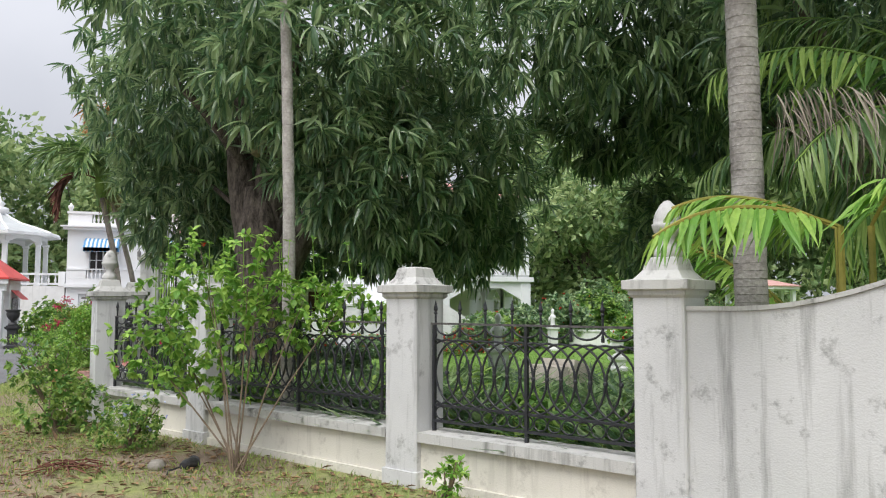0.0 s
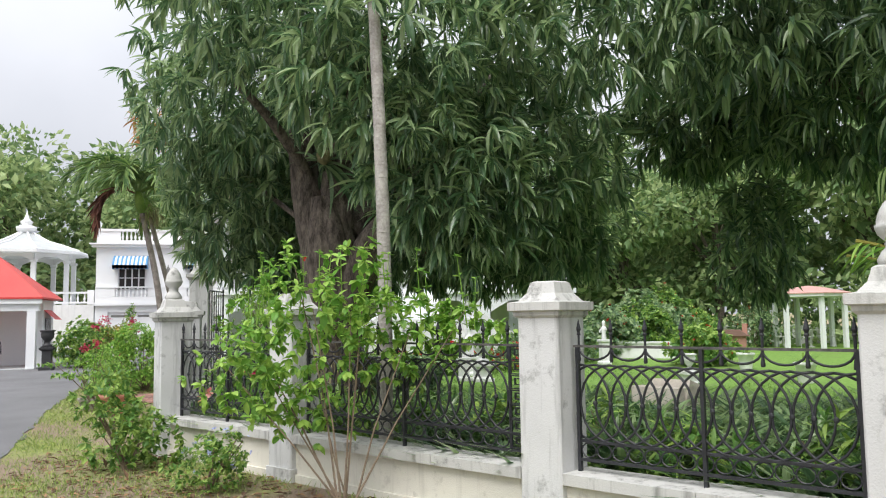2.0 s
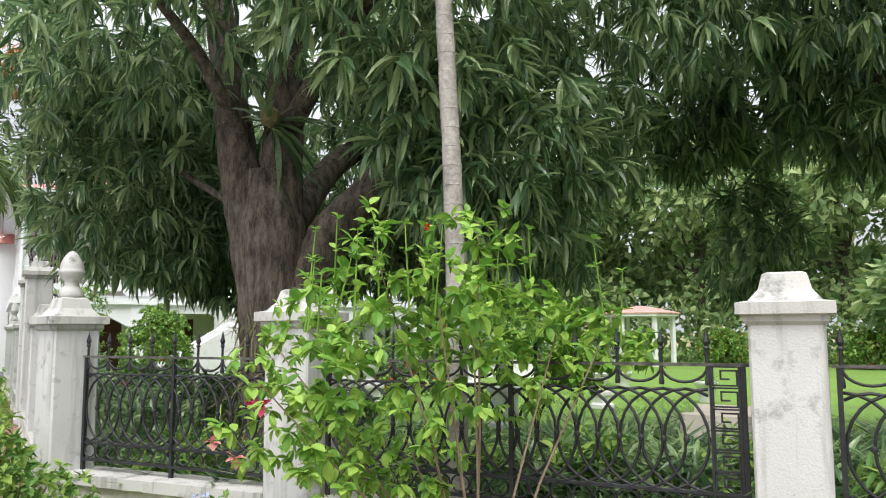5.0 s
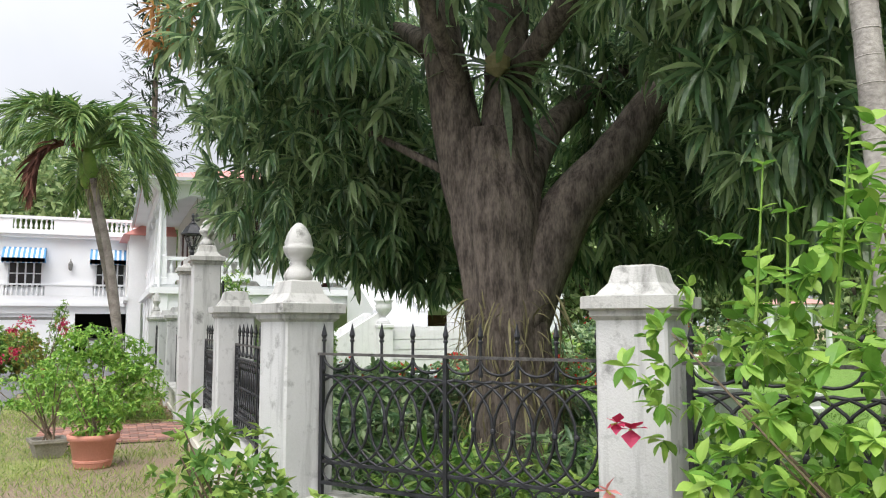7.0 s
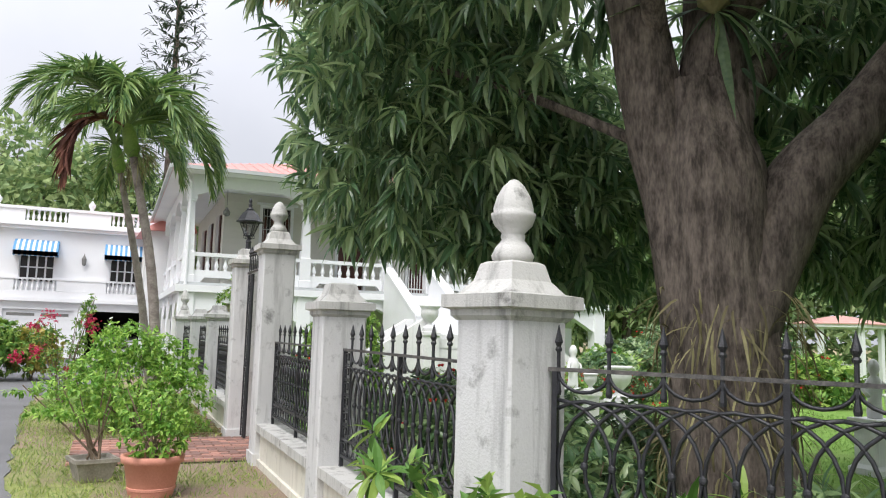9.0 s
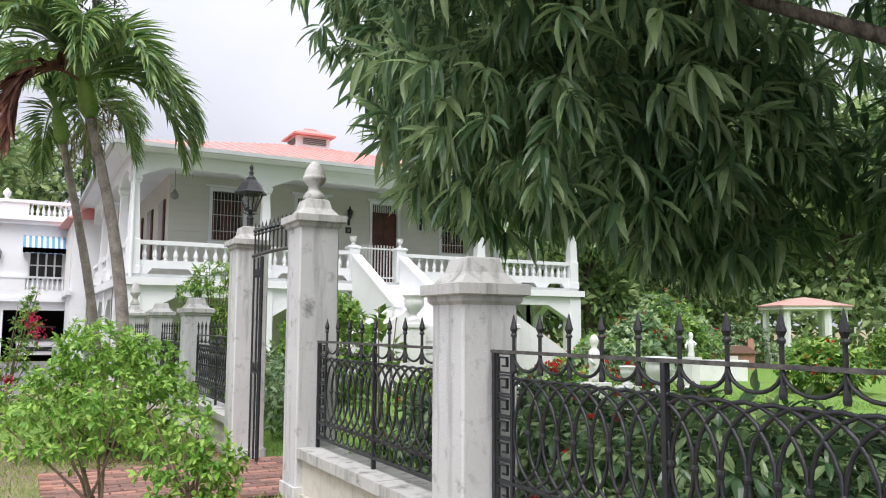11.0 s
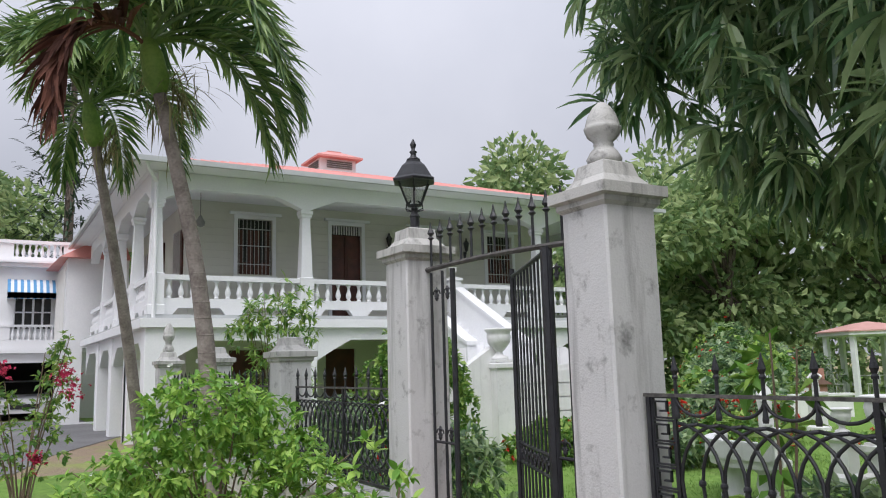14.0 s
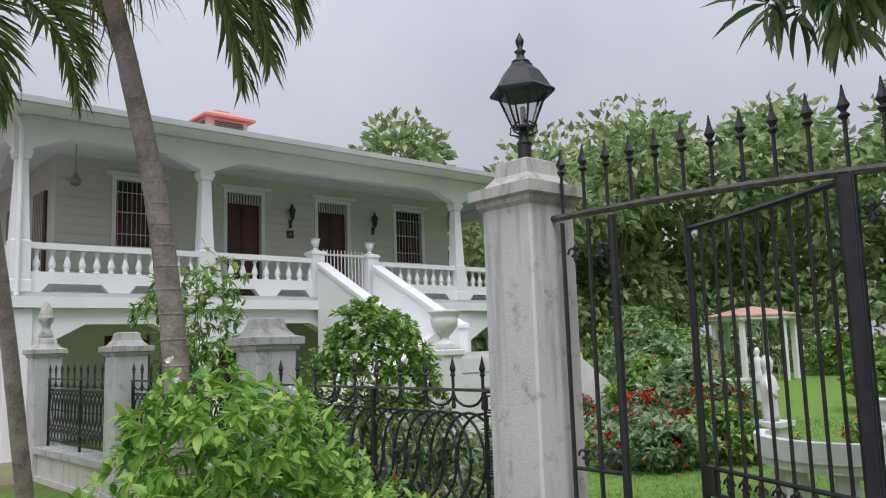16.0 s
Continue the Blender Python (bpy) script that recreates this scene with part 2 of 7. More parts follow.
M_GREYPOT = mat("dark_urn", (0.045, 0.045, 0.05), (0.03, 0.03, 0.03), 0.5, 4.0, 40.0, 0.2)
M_PINKROOF = mat("pale_red_pavilion_roof", (0.66, 0.40, 0.36), (0.56, 0.31, 0.28), 0.6, 2.0, 30.0, 0.1)


def ground_mat(name, grass, grass2, dirt, dirt2, lo, hi, scale=0.55):
    m = bpy.data.materials.new(name)
    m.use_nodes = True
    n, l = m.node_tree.nodes, m.node_tree.links
    b = n["Principled BSDF"]
    b.inputs["Roughness"].default_value = 0.95
    b.inputs["Specular IOR Level"].default_value = 0.15
    g = n.new("ShaderNodeNewGeometry")

    def nz(s, d, r=0.6):
        t = n.new("ShaderNodeTexNoise")
        t.inputs["Scale"].default_value, t.inputs["Detail"].default_value, t.inputs["Roughness"].default_value = s, d, r
        l.new(g.outputs["Position"], t.inputs["Vector"])
        return t

    def ramp(src, p0, c0, p1, c1):
        r = n.new("ShaderNodeValToRGB")
        r.color_ramp.elements[0].position, r.color_ramp.elements[0].color = p0, (*c0, 1)
        r.color_ramp.elements[1].position, r.color_ramp.elements[1].color = p1, (*c1, 1)
        l.new(src.outputs["Fac"], r.inputs["Fac"])
        return r

    big, mid, fine = nz(scale, 5), nz(9, 5), nz(70, 4)
    rg, rd = ramp(mid, 0.35, grass2, 0.65, grass), ramp(fine, 0.35, dirt2, 0.65, dirt)
    rm = ramp(big, lo, (0, 0, 0), hi, (1, 1, 1))
    mix = n.new("ShaderNodeMixRGB")
    l.new(rm.outputs[0], mix.inputs["Fac"])
    l.new(rd.outputs[0], mix.inputs["Color1"])
    l.new(rg.outputs[0], mix.inputs["Color2"])
    l.new(mix.outputs[0], b.inputs["Base Color"])
    bp = n.new("ShaderNodeBump")
    bp.inputs["Strength"].default_value, bp.inputs["Distance"].default_value = 0.7, 0.02
    l.new(fine.outputs["Fac"], bp.inputs["Height"])
    l.new(bp.outputs[0], b.inputs["Normal"])
    return m


M_GROUND = ground_mat("verge_grass_and_dirt", (0.33, 0.36, 0.13), (0.20, 0.24, 0.085), (0.38, 0.30, 0.225), (0.19, 0.14, 0.10), 0.46, 0.62)
M_LAWN = ground_mat("garden_lawn", (0.20, 0.32, 0.075), (0.12, 0.23, 0.045), (0.18, 0.21, 0.08), (0.11, 0.13, 0.055), 0.25, 0.45)

# ---- mesh tools ----


class MB:
    """Vertices and faces that grow into one mesh."""

    def __init__(self):
        self.v, self.f = [], []

    def add(self, vs, fs, m=None):
        o = len(self.v)
        self.v += [tuple(m @ Vector(p)) for p in vs] if m is not None else [tuple(p) for p in vs]
        self.f += [tuple(i + o for i in q) for q in fs]
        return self

    def box(self, x0, y0, z0, x1, y1, z1, m=None, ch=0.0):
        if ch <= 0:
            vs = [(x, y, z) for z in (z0, z1) for x, y in ((x0, y0), (x1, y0), (x1, y1), (x0, y1))]
            fs = [(3, 2, 1, 0), (4, 5, 6, 7)] + [(i, (i + 1) % 4, (i + 1) % 4 + 4, i + 4) for i in range(4)]
            return self.add(vs, fs, m)
        ring = []
        for x, y, sx, sy in ((x0, y0, 1, 1), (x1, y0, -1, 1), (x1, y1, -1, -1), (x0, y1, 1, -1)):
            a, b = (x + sx * ch, y), (x, y + sy * ch)
            ring += [b, a] if sx * sy > 0 else [a, b]
        return self.prism(ring, z0, z1, m)

    def prism(self, ring, z0, z1, m=None):
        n = len(ring)
        vs = [(x, y, z0) for x, y in ring] + [(x, y, z1) for x, y in ring]
        fs = [tuple(range(n - 1, -1, -1)), tuple(range(n, 2 * n))] + [(i, (i + 1) % n, (i + 1) % n + n, i + n) for i in range(n)]
        return self.add(vs, fs, m)

    def lathe(self, prof, n=16, m=None, square=False):
        """prof: (radius, z) from the bottom up. square: four-sided, faces along the axes."""
        vs, fs = [], []
        if square:
            n = 4
        for r, z in prof:
            for i in range(n):
                a = 2 * math.pi * i / n + (math.pi / 4 if square else 0)
                k = r * (math.sqrt(2) if square else 1)
                vs.append((k * math.cos(a), k * math.sin(a), z))
        for j in range(len(prof) - 1):
            for i in range(n):
                fs.append((j * n + i, j * n + (i + 1) % n, (j + 1) * n + (i + 1) % n, (j + 1) * n + i))
        fs.append(tuple(range(n - 1, -1, -1)))
        k = (len(prof) - 1) * n
        fs.append(tuple(range(k, k + n)))
        return self.add(vs, fs, m)

    def tube(self, pts, rad, n=6, m=None, closed=False):
        """A round bar along points; rad: one radius or one for each point."""
        pts = [Vector(p) for p in pts]
        k = len(pts)
        rad = rad if isinstance(rad, (list, tuple)) else [rad] * k
        vs, fs = [], []
        up = Vector((0, 0, 1))
        for j, p in enumerate(pts):
            a, b = (pts[(j - 1) % k], pts[(j + 1) % k]) if closed else (pts[max(j - 1, 0)], pts[min(j + 1, k - 1)])
            d = (b - a).normalized()
            s = d.cross(up)
            s = s.normalized() if s.length > 0.05 else Vector((1, 0, 0))
            w = d.cross(s).normalized()
            for i in range(n):
                t = 2 * math.pi * i / n
                vs.append(p + rad[j] * (math.cos(t) * s + math.sin(t) * w))
        for j in range(k if closed else k - 1):
            for i in range(n):
                q = ((j + 1) % k) * n
                fs.append((j * n + i, j * n + (i + 1) % n, q + (i + 1) % n, q + i))
        if not closed:
            fs.append(tuple(range(n)))
            fs.append(tuple(range(k * n - 1, (k - 1) * n - 1, -1)))
        return self.add(vs, fs, m)

    def mesh(self, name, material, smooth=False):
        me = bpy.data.meshes.new(name)
        me.from_pydata(self.v, [], self.f)
        bm = bmesh.new()
        bm.from_mesh(me)
        bmesh.ops.recalc_face_normals(bm, faces=bm.faces)
        bm.to_mesh(me)
        bm.free()
        me.materials.append(material)
        if smooth:
            for p in me.polygons:
                p.use_smooth = len(p.vertices) == 4
        return me


def part(name, mb, material, parent, label="", smooth=False, at=None):
    """One mesh object under a thing or a part."""
    me = mb.mesh(name, material, smooth) if isinstance(mb, MB) else mb
    ob = new(name, me)
    ob.parent = parent
    if at is not None:
        ob.matrix_local = at
    if label:
        ob["label"] = label
    return ob


def thing(name, label, category, at=None, group="", kind=""):
    e = new(name)
    e.empty_display_size = 0.1
    if at is not None:
        e.matrix_world = at
    return tagged(e, label, category, group, kind)


def solid(name, mb, material, label, category, group="", kind="", smooth=False, at=None):
    ob = new(name, mb.mesh(name, material, smooth) if isinstance(mb, MB) else mb)
    if at is not None:
        ob.matrix_world = at
    return tagged(ob, label, category, group, kind)


def np_mesh(name, verts, faces, material, smooth=False):
    """A mesh from arrays; faces all have the same number of corners."""
    me = bpy.data.meshes.new(name)
    nf, k = faces.shape
    me.vertices.add(len(verts))
    me.vertices.foreach_set("co", np.ascontiguousarray(verts, dtype=np.float32).ravel())
    me.loops.add(nf * k)
    me.loops.foreach_set("vertex_index", np.ascontiguousarray(faces, dtype=np.int32).ravel())
    me.polygons.add(nf)
    me.polygons.foreach_set("loop_start", np.arange(0, nf * k, k, dtype=np.int32))
    me.polygons.foreach_set("use_smooth", np.full(nf, smooth))
    me.update(calc_edges=True)
    me.materials.append(material)
    return me


def scatter(tv, tf, P, A, S, spin=None, rng=None):
    """Copies of a small shape (tv, tf; grows along +x, up is +z): at P, along A, of size S."""
    n = len(P)
    A = A / np.maximum(np.linalg.norm(A, axis=1, keepdims=True), 1e-6)
    up = np.tile([0.0, 0.0, 1.0], (n, 1))
    side = np.cross(up, A)
    L = np.linalg.norm(side, axis=1, keepdims=True)
    side = np.where(L < 0.05, np.array([[0.0, 1.0, 0.0]]), side / np.maximum(L, 1e-6))
    top = np.cross(A, side)
    if spin is not None:
        c, s = np.cos(spin)[:, None], np.sin(spin)[:, None]
        side, top = c * side + s * top, -s * side + c * top
    S = np.asarray(S).reshape(-1, 1, 1) * np.ones((n, 1, 1))
    V = P[:, None, :] + S * (tv[None, :, 0:1] * A[:, None, :] + tv[None, :, 1:2] * side[:, None, :] + tv[None, :, 2:3] * top[:, None, :])
    F = (tf[None] + (np.arange(n) * len(tv))[:, None, None]).reshape(-1, tf.shape[1])
    return V.reshape(-1, 3), F


def leaf(width=0.25, droop=0.25, fold=0.1, belly=0.45):
    """A leaf of length 1 along +x, folded along its middle, its tip bent down."""
    v = [(0, 0, 0)]
    for x, w in ((belly * 0.45, 0.75), (belly, 1.0), (0.5 + belly / 2, 0.72)):
        z = -droop * x * x
        v += [(x, -width / 2 * w, z + fold * w * width), (x, 0, z), (x, width / 2 * w, z + fold * w * width)]
    v.append((1, 0, -droop))
    f = [(0, 1, 2), (0, 2, 3)]
    for i in (1, 4):
        for j in (0, 1):
            f += [(i + j, i + j + 3, i + j + 4), (i + j, i + j + 4, i + j + 1)]
    f += [(7, 10, 8), (8, 10, 9)]
    return np.array(v, float), np.array(f)


def small_leaf(width=0.5, fold=0.12):
    v = [(0, 0, 0), (0.45, -width / 2, fold * width), (0.5, 0, -0.03), (0.45, width / 2, fold * width), (1, 0, -0.12)]
    return np.array(v, float), np.array([(0, 1, 2), (0, 2, 3), (1, 4, 2), (2, 4, 3)])


def whorl(lf, count, rng, spread=1.0, lift=0.3, along=0.15):
    """A rosette of leaves round +x, the twig's way."""
    tv, tf = lf
    P, A, S = [], [], []
    for i in range(count):
        t = i * 2.4 + rng.uniform(-0.3, 0.3)
        k = lift + rng.uniform(-0.25, 0.35)
        P.append((-along * rng.random(), 0, 0))
        A.append((k, math.cos(t) * spread, math.sin(t) * spread))
        S.append(rng.uniform(0.75, 1.1))
    return scatter(tv, tf, np.array(P), np.array(A), np.array(S))


def merged(pairs):
    V, F, o = [], [], 0
    for v, f in pairs:
        V.append(v)
        F.append(f + o)
        o += len(v)
    return np.concatenate(V), np.concatenate(F)


def blob_points(rng, blobs, shell=0.55):
    """Points in the outer shell of ellipsoids (x, y, z, rx, ry, rz, count), with the way outward."""
    P, N = [], []
    for x, y, z, rx, ry, rz, k in blobs:
        d = rng.normal(size=(k, 3))
        d /= np.linalg.norm(d, axis=1, keepdims=True)
        r = (shell ** 3 + (1 - shell ** 3) * rng.random(k)) ** (1 / 3)
        r *= 1 + 0.10 * np.sin(5 * d[:, 0] + 3 * d[:, 2] + x) + 0.08 * np.sin(7 * d[:, 1] + z)
        P.append(np.array([x, y, z]) + d * r[:, None] * np.array([rx, ry, rz]))
        N.append(d)
    return np.concatenate(P), np.concatenate(N)


def rosettes(P, A, lf, count, size, rng, spread=1.0, lift=0.3, sag=0.35):
    """Leaves round each twig's end, all drooping towards the ground."""
    n = len(P)
    A = A / np.maximum(np.linalg.norm(A, axis=1, keepdims=True), 1e-6)
    ref = np.where(np.abs(A[:, 2:3]) > 0.9, np.array([[1.0, 0, 0]]), np.array([[0, 0, 1.0]]))
    s = np.cross(A, ref)
    s /= np.linalg.norm(s, axis=1, keepdims=True)
    t = np.cross(A, s)
    ph = rng.uniform(0, 6.28, (n, 1)) + np.arange(count)[None] * 2.39996 + rng.normal(0, 0.15, (n, count))
    k = lift + rng.uniform(-0.3, 0.5, (n, count))
    D = k[..., None] * A[:, None] + spread * (np.cos(ph)[..., None] * s[:, None] + np.sin(ph)[..., None] * t[:, None])
    D[..., 2] -= sag
    base = P[:, None] - A[:, None] * (rng.random((n, count, 1)) * 0.35 * size)
    S = size * rng.uniform(0.7, 1.15, (n, count)) * rng.uniform(0.8, 1.15, (n, 1))
    m = n * count
    return scatter(lf[0], lf[1], base.reshape(m, 3), D.reshape(m, 3), S.reshape(m), rng.normal(0, 0.35, m))

# ---- ground, road, lawn ----
FA = radians(34.1)                      # the fence along the street bends by this at the corner pillar
FD = Vector((math.sin(FA), -math.cos(FA), 0))
solid("ground", MB().add([(-900, -900, 0), (900, -900, 0), (900, 900, 0), (-900, 900, 0)], [(0, 1, 2, 3)]), M_GROUND,
      "verge of worn grass and bare brown dirt", "ground", kind="structure")
rr = random.Random(12)
EDGE = [(-30, -1.15), (-8, -1.15), (-1.9, -1.5), (2.0, -2.0), (5.2, -2.4), (10.4, -2.8), (14, -2.9)]
road_ring = []
for (ya_, xa_), (yb_, xb_) in zip(EDGE, EDGE[1:]):
    k_ = max(3, int((yb_ - ya_) / 0.28))
    road_ring += [(xa_ + (xb_ - xa_) * i_ / k_ + rr.uniform(-0.05, 0.05), ya_ + (yb_ - ya_) * i_ / k_) for i_ in range(k_)]
road_ring += [(-2.9, 14), (-1.6, 19), (0.2, 23), (0.2, 32.95), (-7, 32.95), (-9, 30), (-9, 14), (-12, 8), (-40, 4), (-40, -30)]
solid("road", MB().prism(road_ring, -0.05, 0.012), M_ASPHALT, "grey worn asphalt driveway", "road", kind="structure")
p0 = FD * 40
lawn_ring = [(0.2, 0.2), (0.2, 33), (60, 60), (60, -40), (p0.x + 0.2, p0.y + 0.1)]
solid("lawn", MB().prism(lawn_ring, -0.05, 0.008), M_LAWN, "bright green mown garden lawn", "lawn", kind="structure")

verge_ring = [(-0.25, 8.2), (-0.25, 16.0)] + [(-2.75 + rr.uniform(-0.08, 0.08), 15.5 - 0.4 * i_) for i_ in range(13)] + [(-2.3, 10.2), (-2.0, 9.6), (-1.4, 8.6)]
solid("grass_verge", MB().prism(verge_ring, -0.05, 0.016), M_LAWN, "patch of mown green grass beside the driveway", "grass", kind="structure")

# ---- street fence ----


def cap_profile(h, z, tall):
    """Square profile of a pillar's moulded cap from the body up."""
    return [(h - 0.05, z - 0.075), (h - 0.03, z - 0.055), (h - 0.03, z - 0.03), (h, z - 0.02), (h, z + 0.035), (h - 0.055, z + 0.045), (h - 0.10, z + 0.10), (tall, z + 0.175), (tall - 0.02, z + 0.185)]


def pillar(name, x, y, turn, z, label, finial=0.0, group="fence pillars", tall=0.10):
    e = thing(name, label, "pillar", pose(x, y, 0, 0, 0, math.degrees(turn)), group)
    part("shaft", MB().box(-0.17, -0.17, 0.0, 0.17, 0.17, z - 0.07, ch=0.012), M_LIME, e)
    part("plinth", MB().box(-0.19, -0.19, -0.05, 0.19, 0.19, 0.12, ch=0.01), M_LIME, e)
    part("cap", MB().lathe(cap_profile(0.22, z, tall), square=True), M_COPING, e, "grey-stained moulded pyramid cap")
    if finial:
        b = z + 0.18
        k = (finial - b) / 0.37
        prof = [(0.085, 0), (0.095, 0.03), (0.075, 0.07), (0.05, 0.10), (0.055, 0.115), (0.05, 0.13), (0.085, 0.165), (0.098, 0.20), (0.10, 0.215), (0.088, 0.222), (0.09, 0.24), (0.075, 0.29), (0.05, 0.335), (0.02, 0.365), (0.004, 0.37)]
        part("finial", MB().lathe([(r, b + q * k) for r, q in prof], 18), M_COPING, e, "weathered acorn-shaped stone finial", True)
    return e


LD = (0.0, 2.23, 5.16, 7.36)            # pillar distances from the corner along the street
YD = (2.85, 5.54, 7.66, 10.46, 13.5)   # pillar distances from the corner along the side
PLAIN = "whitewashed square fence pillar with a pyramid cap"
FINE = "whitewashed square fence pillar with an acorn finial"
for i, d in enumerate(LD):
    p = FD * d
    pillar("fence_pillar", p.x, p.y, FA if i else FA / 2, 1.546, FINE if i in (0, 3) else PLAIN, 2.10 if i in (0, 3) else 0)
pillar("fence_pillar", 0, YD[0], 0, 1.59, PLAIN)
pillar("gate_pillar", 0, YD[1], 0, 2.287, "tall whitewashed gate pillar with an acorn finial", 2.81, "gate pillars")
pillar("gate_pillar", 0, YD[2], 0, 2.284, "tall whitewashed gate pillar carrying a lantern", 0, "gate pillars", 0.11)
pillar("fence_pillar", 0, YD[3], 0, 1.60, PLAIN)
pillar("fence_pillar", 0, YD[4], 0, 1.60, PLAIN)
pillar("fence_pillar", -0.1, 16.2, 0, 1.62, "white garden post with an urn finial", 2.28)


def base_wall(name, a, b, z=0.43):
    a, b = Vector((a[0], a[1], 0)), Vector((b[0], b[1], 0))
    d = b - a
    L = d.length
    m = Matrix.Translation(a) @ Matrix.Rotation(math.atan2(d.y, d.x), 4, "Z")
    e = thing(name, "low cream-washed wall with a mossy coping", "wall", m, "", "structure")
    part("wall_body", MB().box(0.17, -0.11, -0.05, L - 0.17, 0.11, z - 0.075), M_LOWWALL, e)
    part("plinth", MB().box(0.17, -0.14, -0.05, L - 0.17, 0.14, 0.07), M_LOWWALL, e)
    n = max(2, round(L / 1.0))
    for i in range(n):
        x0, x1 = 0.172 + (L - 0.344) * i / n, 0.172 + (L - 0.344) * (i + 1) / n
        part("coping_stone", MB().box(x0, -0.165, z - 0.075, x1 - 0.004, 0.165, z + 0.004 * (i % 2), ch=0.008), M_COPING, e)
    return L


SPEAR = MB()
SPEAR.tube([(0, 0, -0.10), (0, 0, 0.085)], 0.009, 6)
SPEAR.lathe([(0.014, 0.075), (0.016, 0.085), (0.010, 0.095), (0.019, 0.115), (0.010, 0.15), (0.002, 0.185)], 6)
SPEAR.lathe([(0.012, -0.105), (0.015, -0.09), (0.009, -0.05)], 6)
SPEAR = SPEAR.mesh("spear", M_IRON)
KNOB = MB().lathe([(0.006, -0.018), (0.015, -0.010), (0.017, 0), (0.015, 0.010), (0.006, 0.018)], 8).mesh("knob", M_IRON)


def ring_pts(cx, cz, rx, rz, n=20, a0=0.0, a1=2 * math.pi, end=False):
    k = n + 1 if end else n
    return [(cx + rx * math.cos(a0 + (a1 - a0) * i / n), 0, cz + rz * math.sin(a0 + (a1 - a0) * i / n)) for i in range(k)]


def meander(e, x0, w, z0, z1):
    """An upright strip of Greek key between two bars."""
    mb = MB()
    for x in (x0, x0 + w):
        mb.box(x - 0.006, -0.008, z0, x + 0.006, 0.008, z1)
    n = max(3, round((z1 - z0) / 0.105))
    s = (z1 - z0) / n
    t = 0.0042
    for i in range(n):
        b = z0 + i * s
        a, c = x0 + 0.012, x0 + w - 0.012
        q = (c - a) / 3
        for xa, za, xb, zb in ((a, b + 0.1 * s, c, b + 0.1 * s), (c, b + 0.1 * s, c, b + 0.8 * s), (a + q, b + 0.8 * s, c, b + 0.8 * s), (a + q, b + 0.4 * s, a + q, b + 0.8 * s), (a + q, b + 0.4 * s, a + 2 * q, b + 0.4 * s), (a, b + 0.1 * s, a, b + 1.0 * s), (a, b + 0.98 * s, c, b + 0.98 * s)):
            mb.box(min(xa, xb) - t, -0.007, min(za, zb) - t, max(xa, xb) + t, 0.007, max(za, zb) + t)
    part("key_strip", mb, M_IRON, e)


def panel(a, b, keys=(0, 0), gap=0.215, z0=0.47, z1=1.275):
    """A cast-iron railing panel between two pillars."""
    a, b = Vector((a[0], a[1], 0)), Vector((b[0], b[1], 0))
    d = b - a
    L = d.length
    m = Matrix.Translation(a) @ Matrix.Rotation(math.atan2(d.y, d.x), 4, "Z")
    e = thing("fence_panel", "black cast-iron railing panel with interlaced loops and spearheads", "fence", m, "railing panels")
    xa, xb = gap, L - gap
    fr = MB()
    fr.box(xa - 0.03, -0.012, z1 - 0.008, xb + 0.03, 0.012, z1 + 0.008)
    part("top_rail", fr, M_RUST, e)
    part("bottom_rail", MB().box(xa, -0.012, z0 + 0.03, xb, 0.012, z0 + 0.05), M_IRON, e)
    part("lower_rail", MB().box(xa, -0.009, z0 + 0.155, xb, 0.009, z0 + 0.17), M_IRON, e)
    for x in (xa, xb, (xa + xb) / 2):
        part("post", MB().box(x - 0.012, -0.014, z0 - 0.045, x + 0.012, 0.014, z1 - 0.008), M_IRON, e)
    ia, ib = xa + 0.012, xb - 0.012
    for k, side in enumerate(keys):
        if side:
            w = 0.14
            if k == 0:
                meander(e, ia + 0.008, w, z0 + 0.05, z1 - 0.008)
                ia += w + 0.02
            else:
                meander(e, ib - w - 0.008, w, z0 + 0.05, z1 - 0.008)
                ib -= w + 0.02
    n = max(8, round((ib - ia) / 0.118))
    p = (ib - ia) / n
    zl, zh = z0 + 0.165, z1 - 0.125
    zc, rz = (zl + zh) / 2, (zh - zl) / 2
    for i in range(0, n + 1):
        pts = ring_pts(ia + i * p, zc, p * 1.98, rz, 24)
        runs, run = [], []
        start = 6 if i < n / 2 else 18
        for j in range(25):
            q = pts[(start + j + (12 if i < n / 2 else 12)) % 24]
            if ia - 0.004 <= q[0] <= ib + 0.004:
                run.append(q)
            elif run:
                runs.append(run)
                run = []
        if run:
            runs.append(run)
        for run in runs:
            if len(run) > 2:
                part("loop", MB().tube(run, 0.0088, 5), M_IRON, e, smooth=True)
    for i in range(1, n):
        part("knob", KNOB, M_IRON, e, at=Matrix.Translation((ia + i * p, 0, zc)))
    k = max(5, round((ib - ia) / 0.12))
    q = (ib - ia) / k
    for i in range(k):
        part("ring", MB().tube(ring_pts(ia + (i + 0.5) * q, z0 + 0.105, q * 0.47, 0.048, 12), 0.006, 5, closed=True), M_IRON, e)
    ns = max(4, round((ib - ia) / 0.235))
    s = (ib - ia) / ns
    for i in range(ns + 1):
        part("spear", SPEAR, M_IRON, e, at=Matrix.Translation((ia + i * s, 0, z1)))
    for i in range(ns):
        part("swag", MB().tube(ring_pts(ia + (i + 0.5) * s, z1 - 0.005, s * 0.5, 0.085, 10, math.pi, 2 * math.pi, True), 0.008, 5), M_IRON, e, smooth=True)
    return e


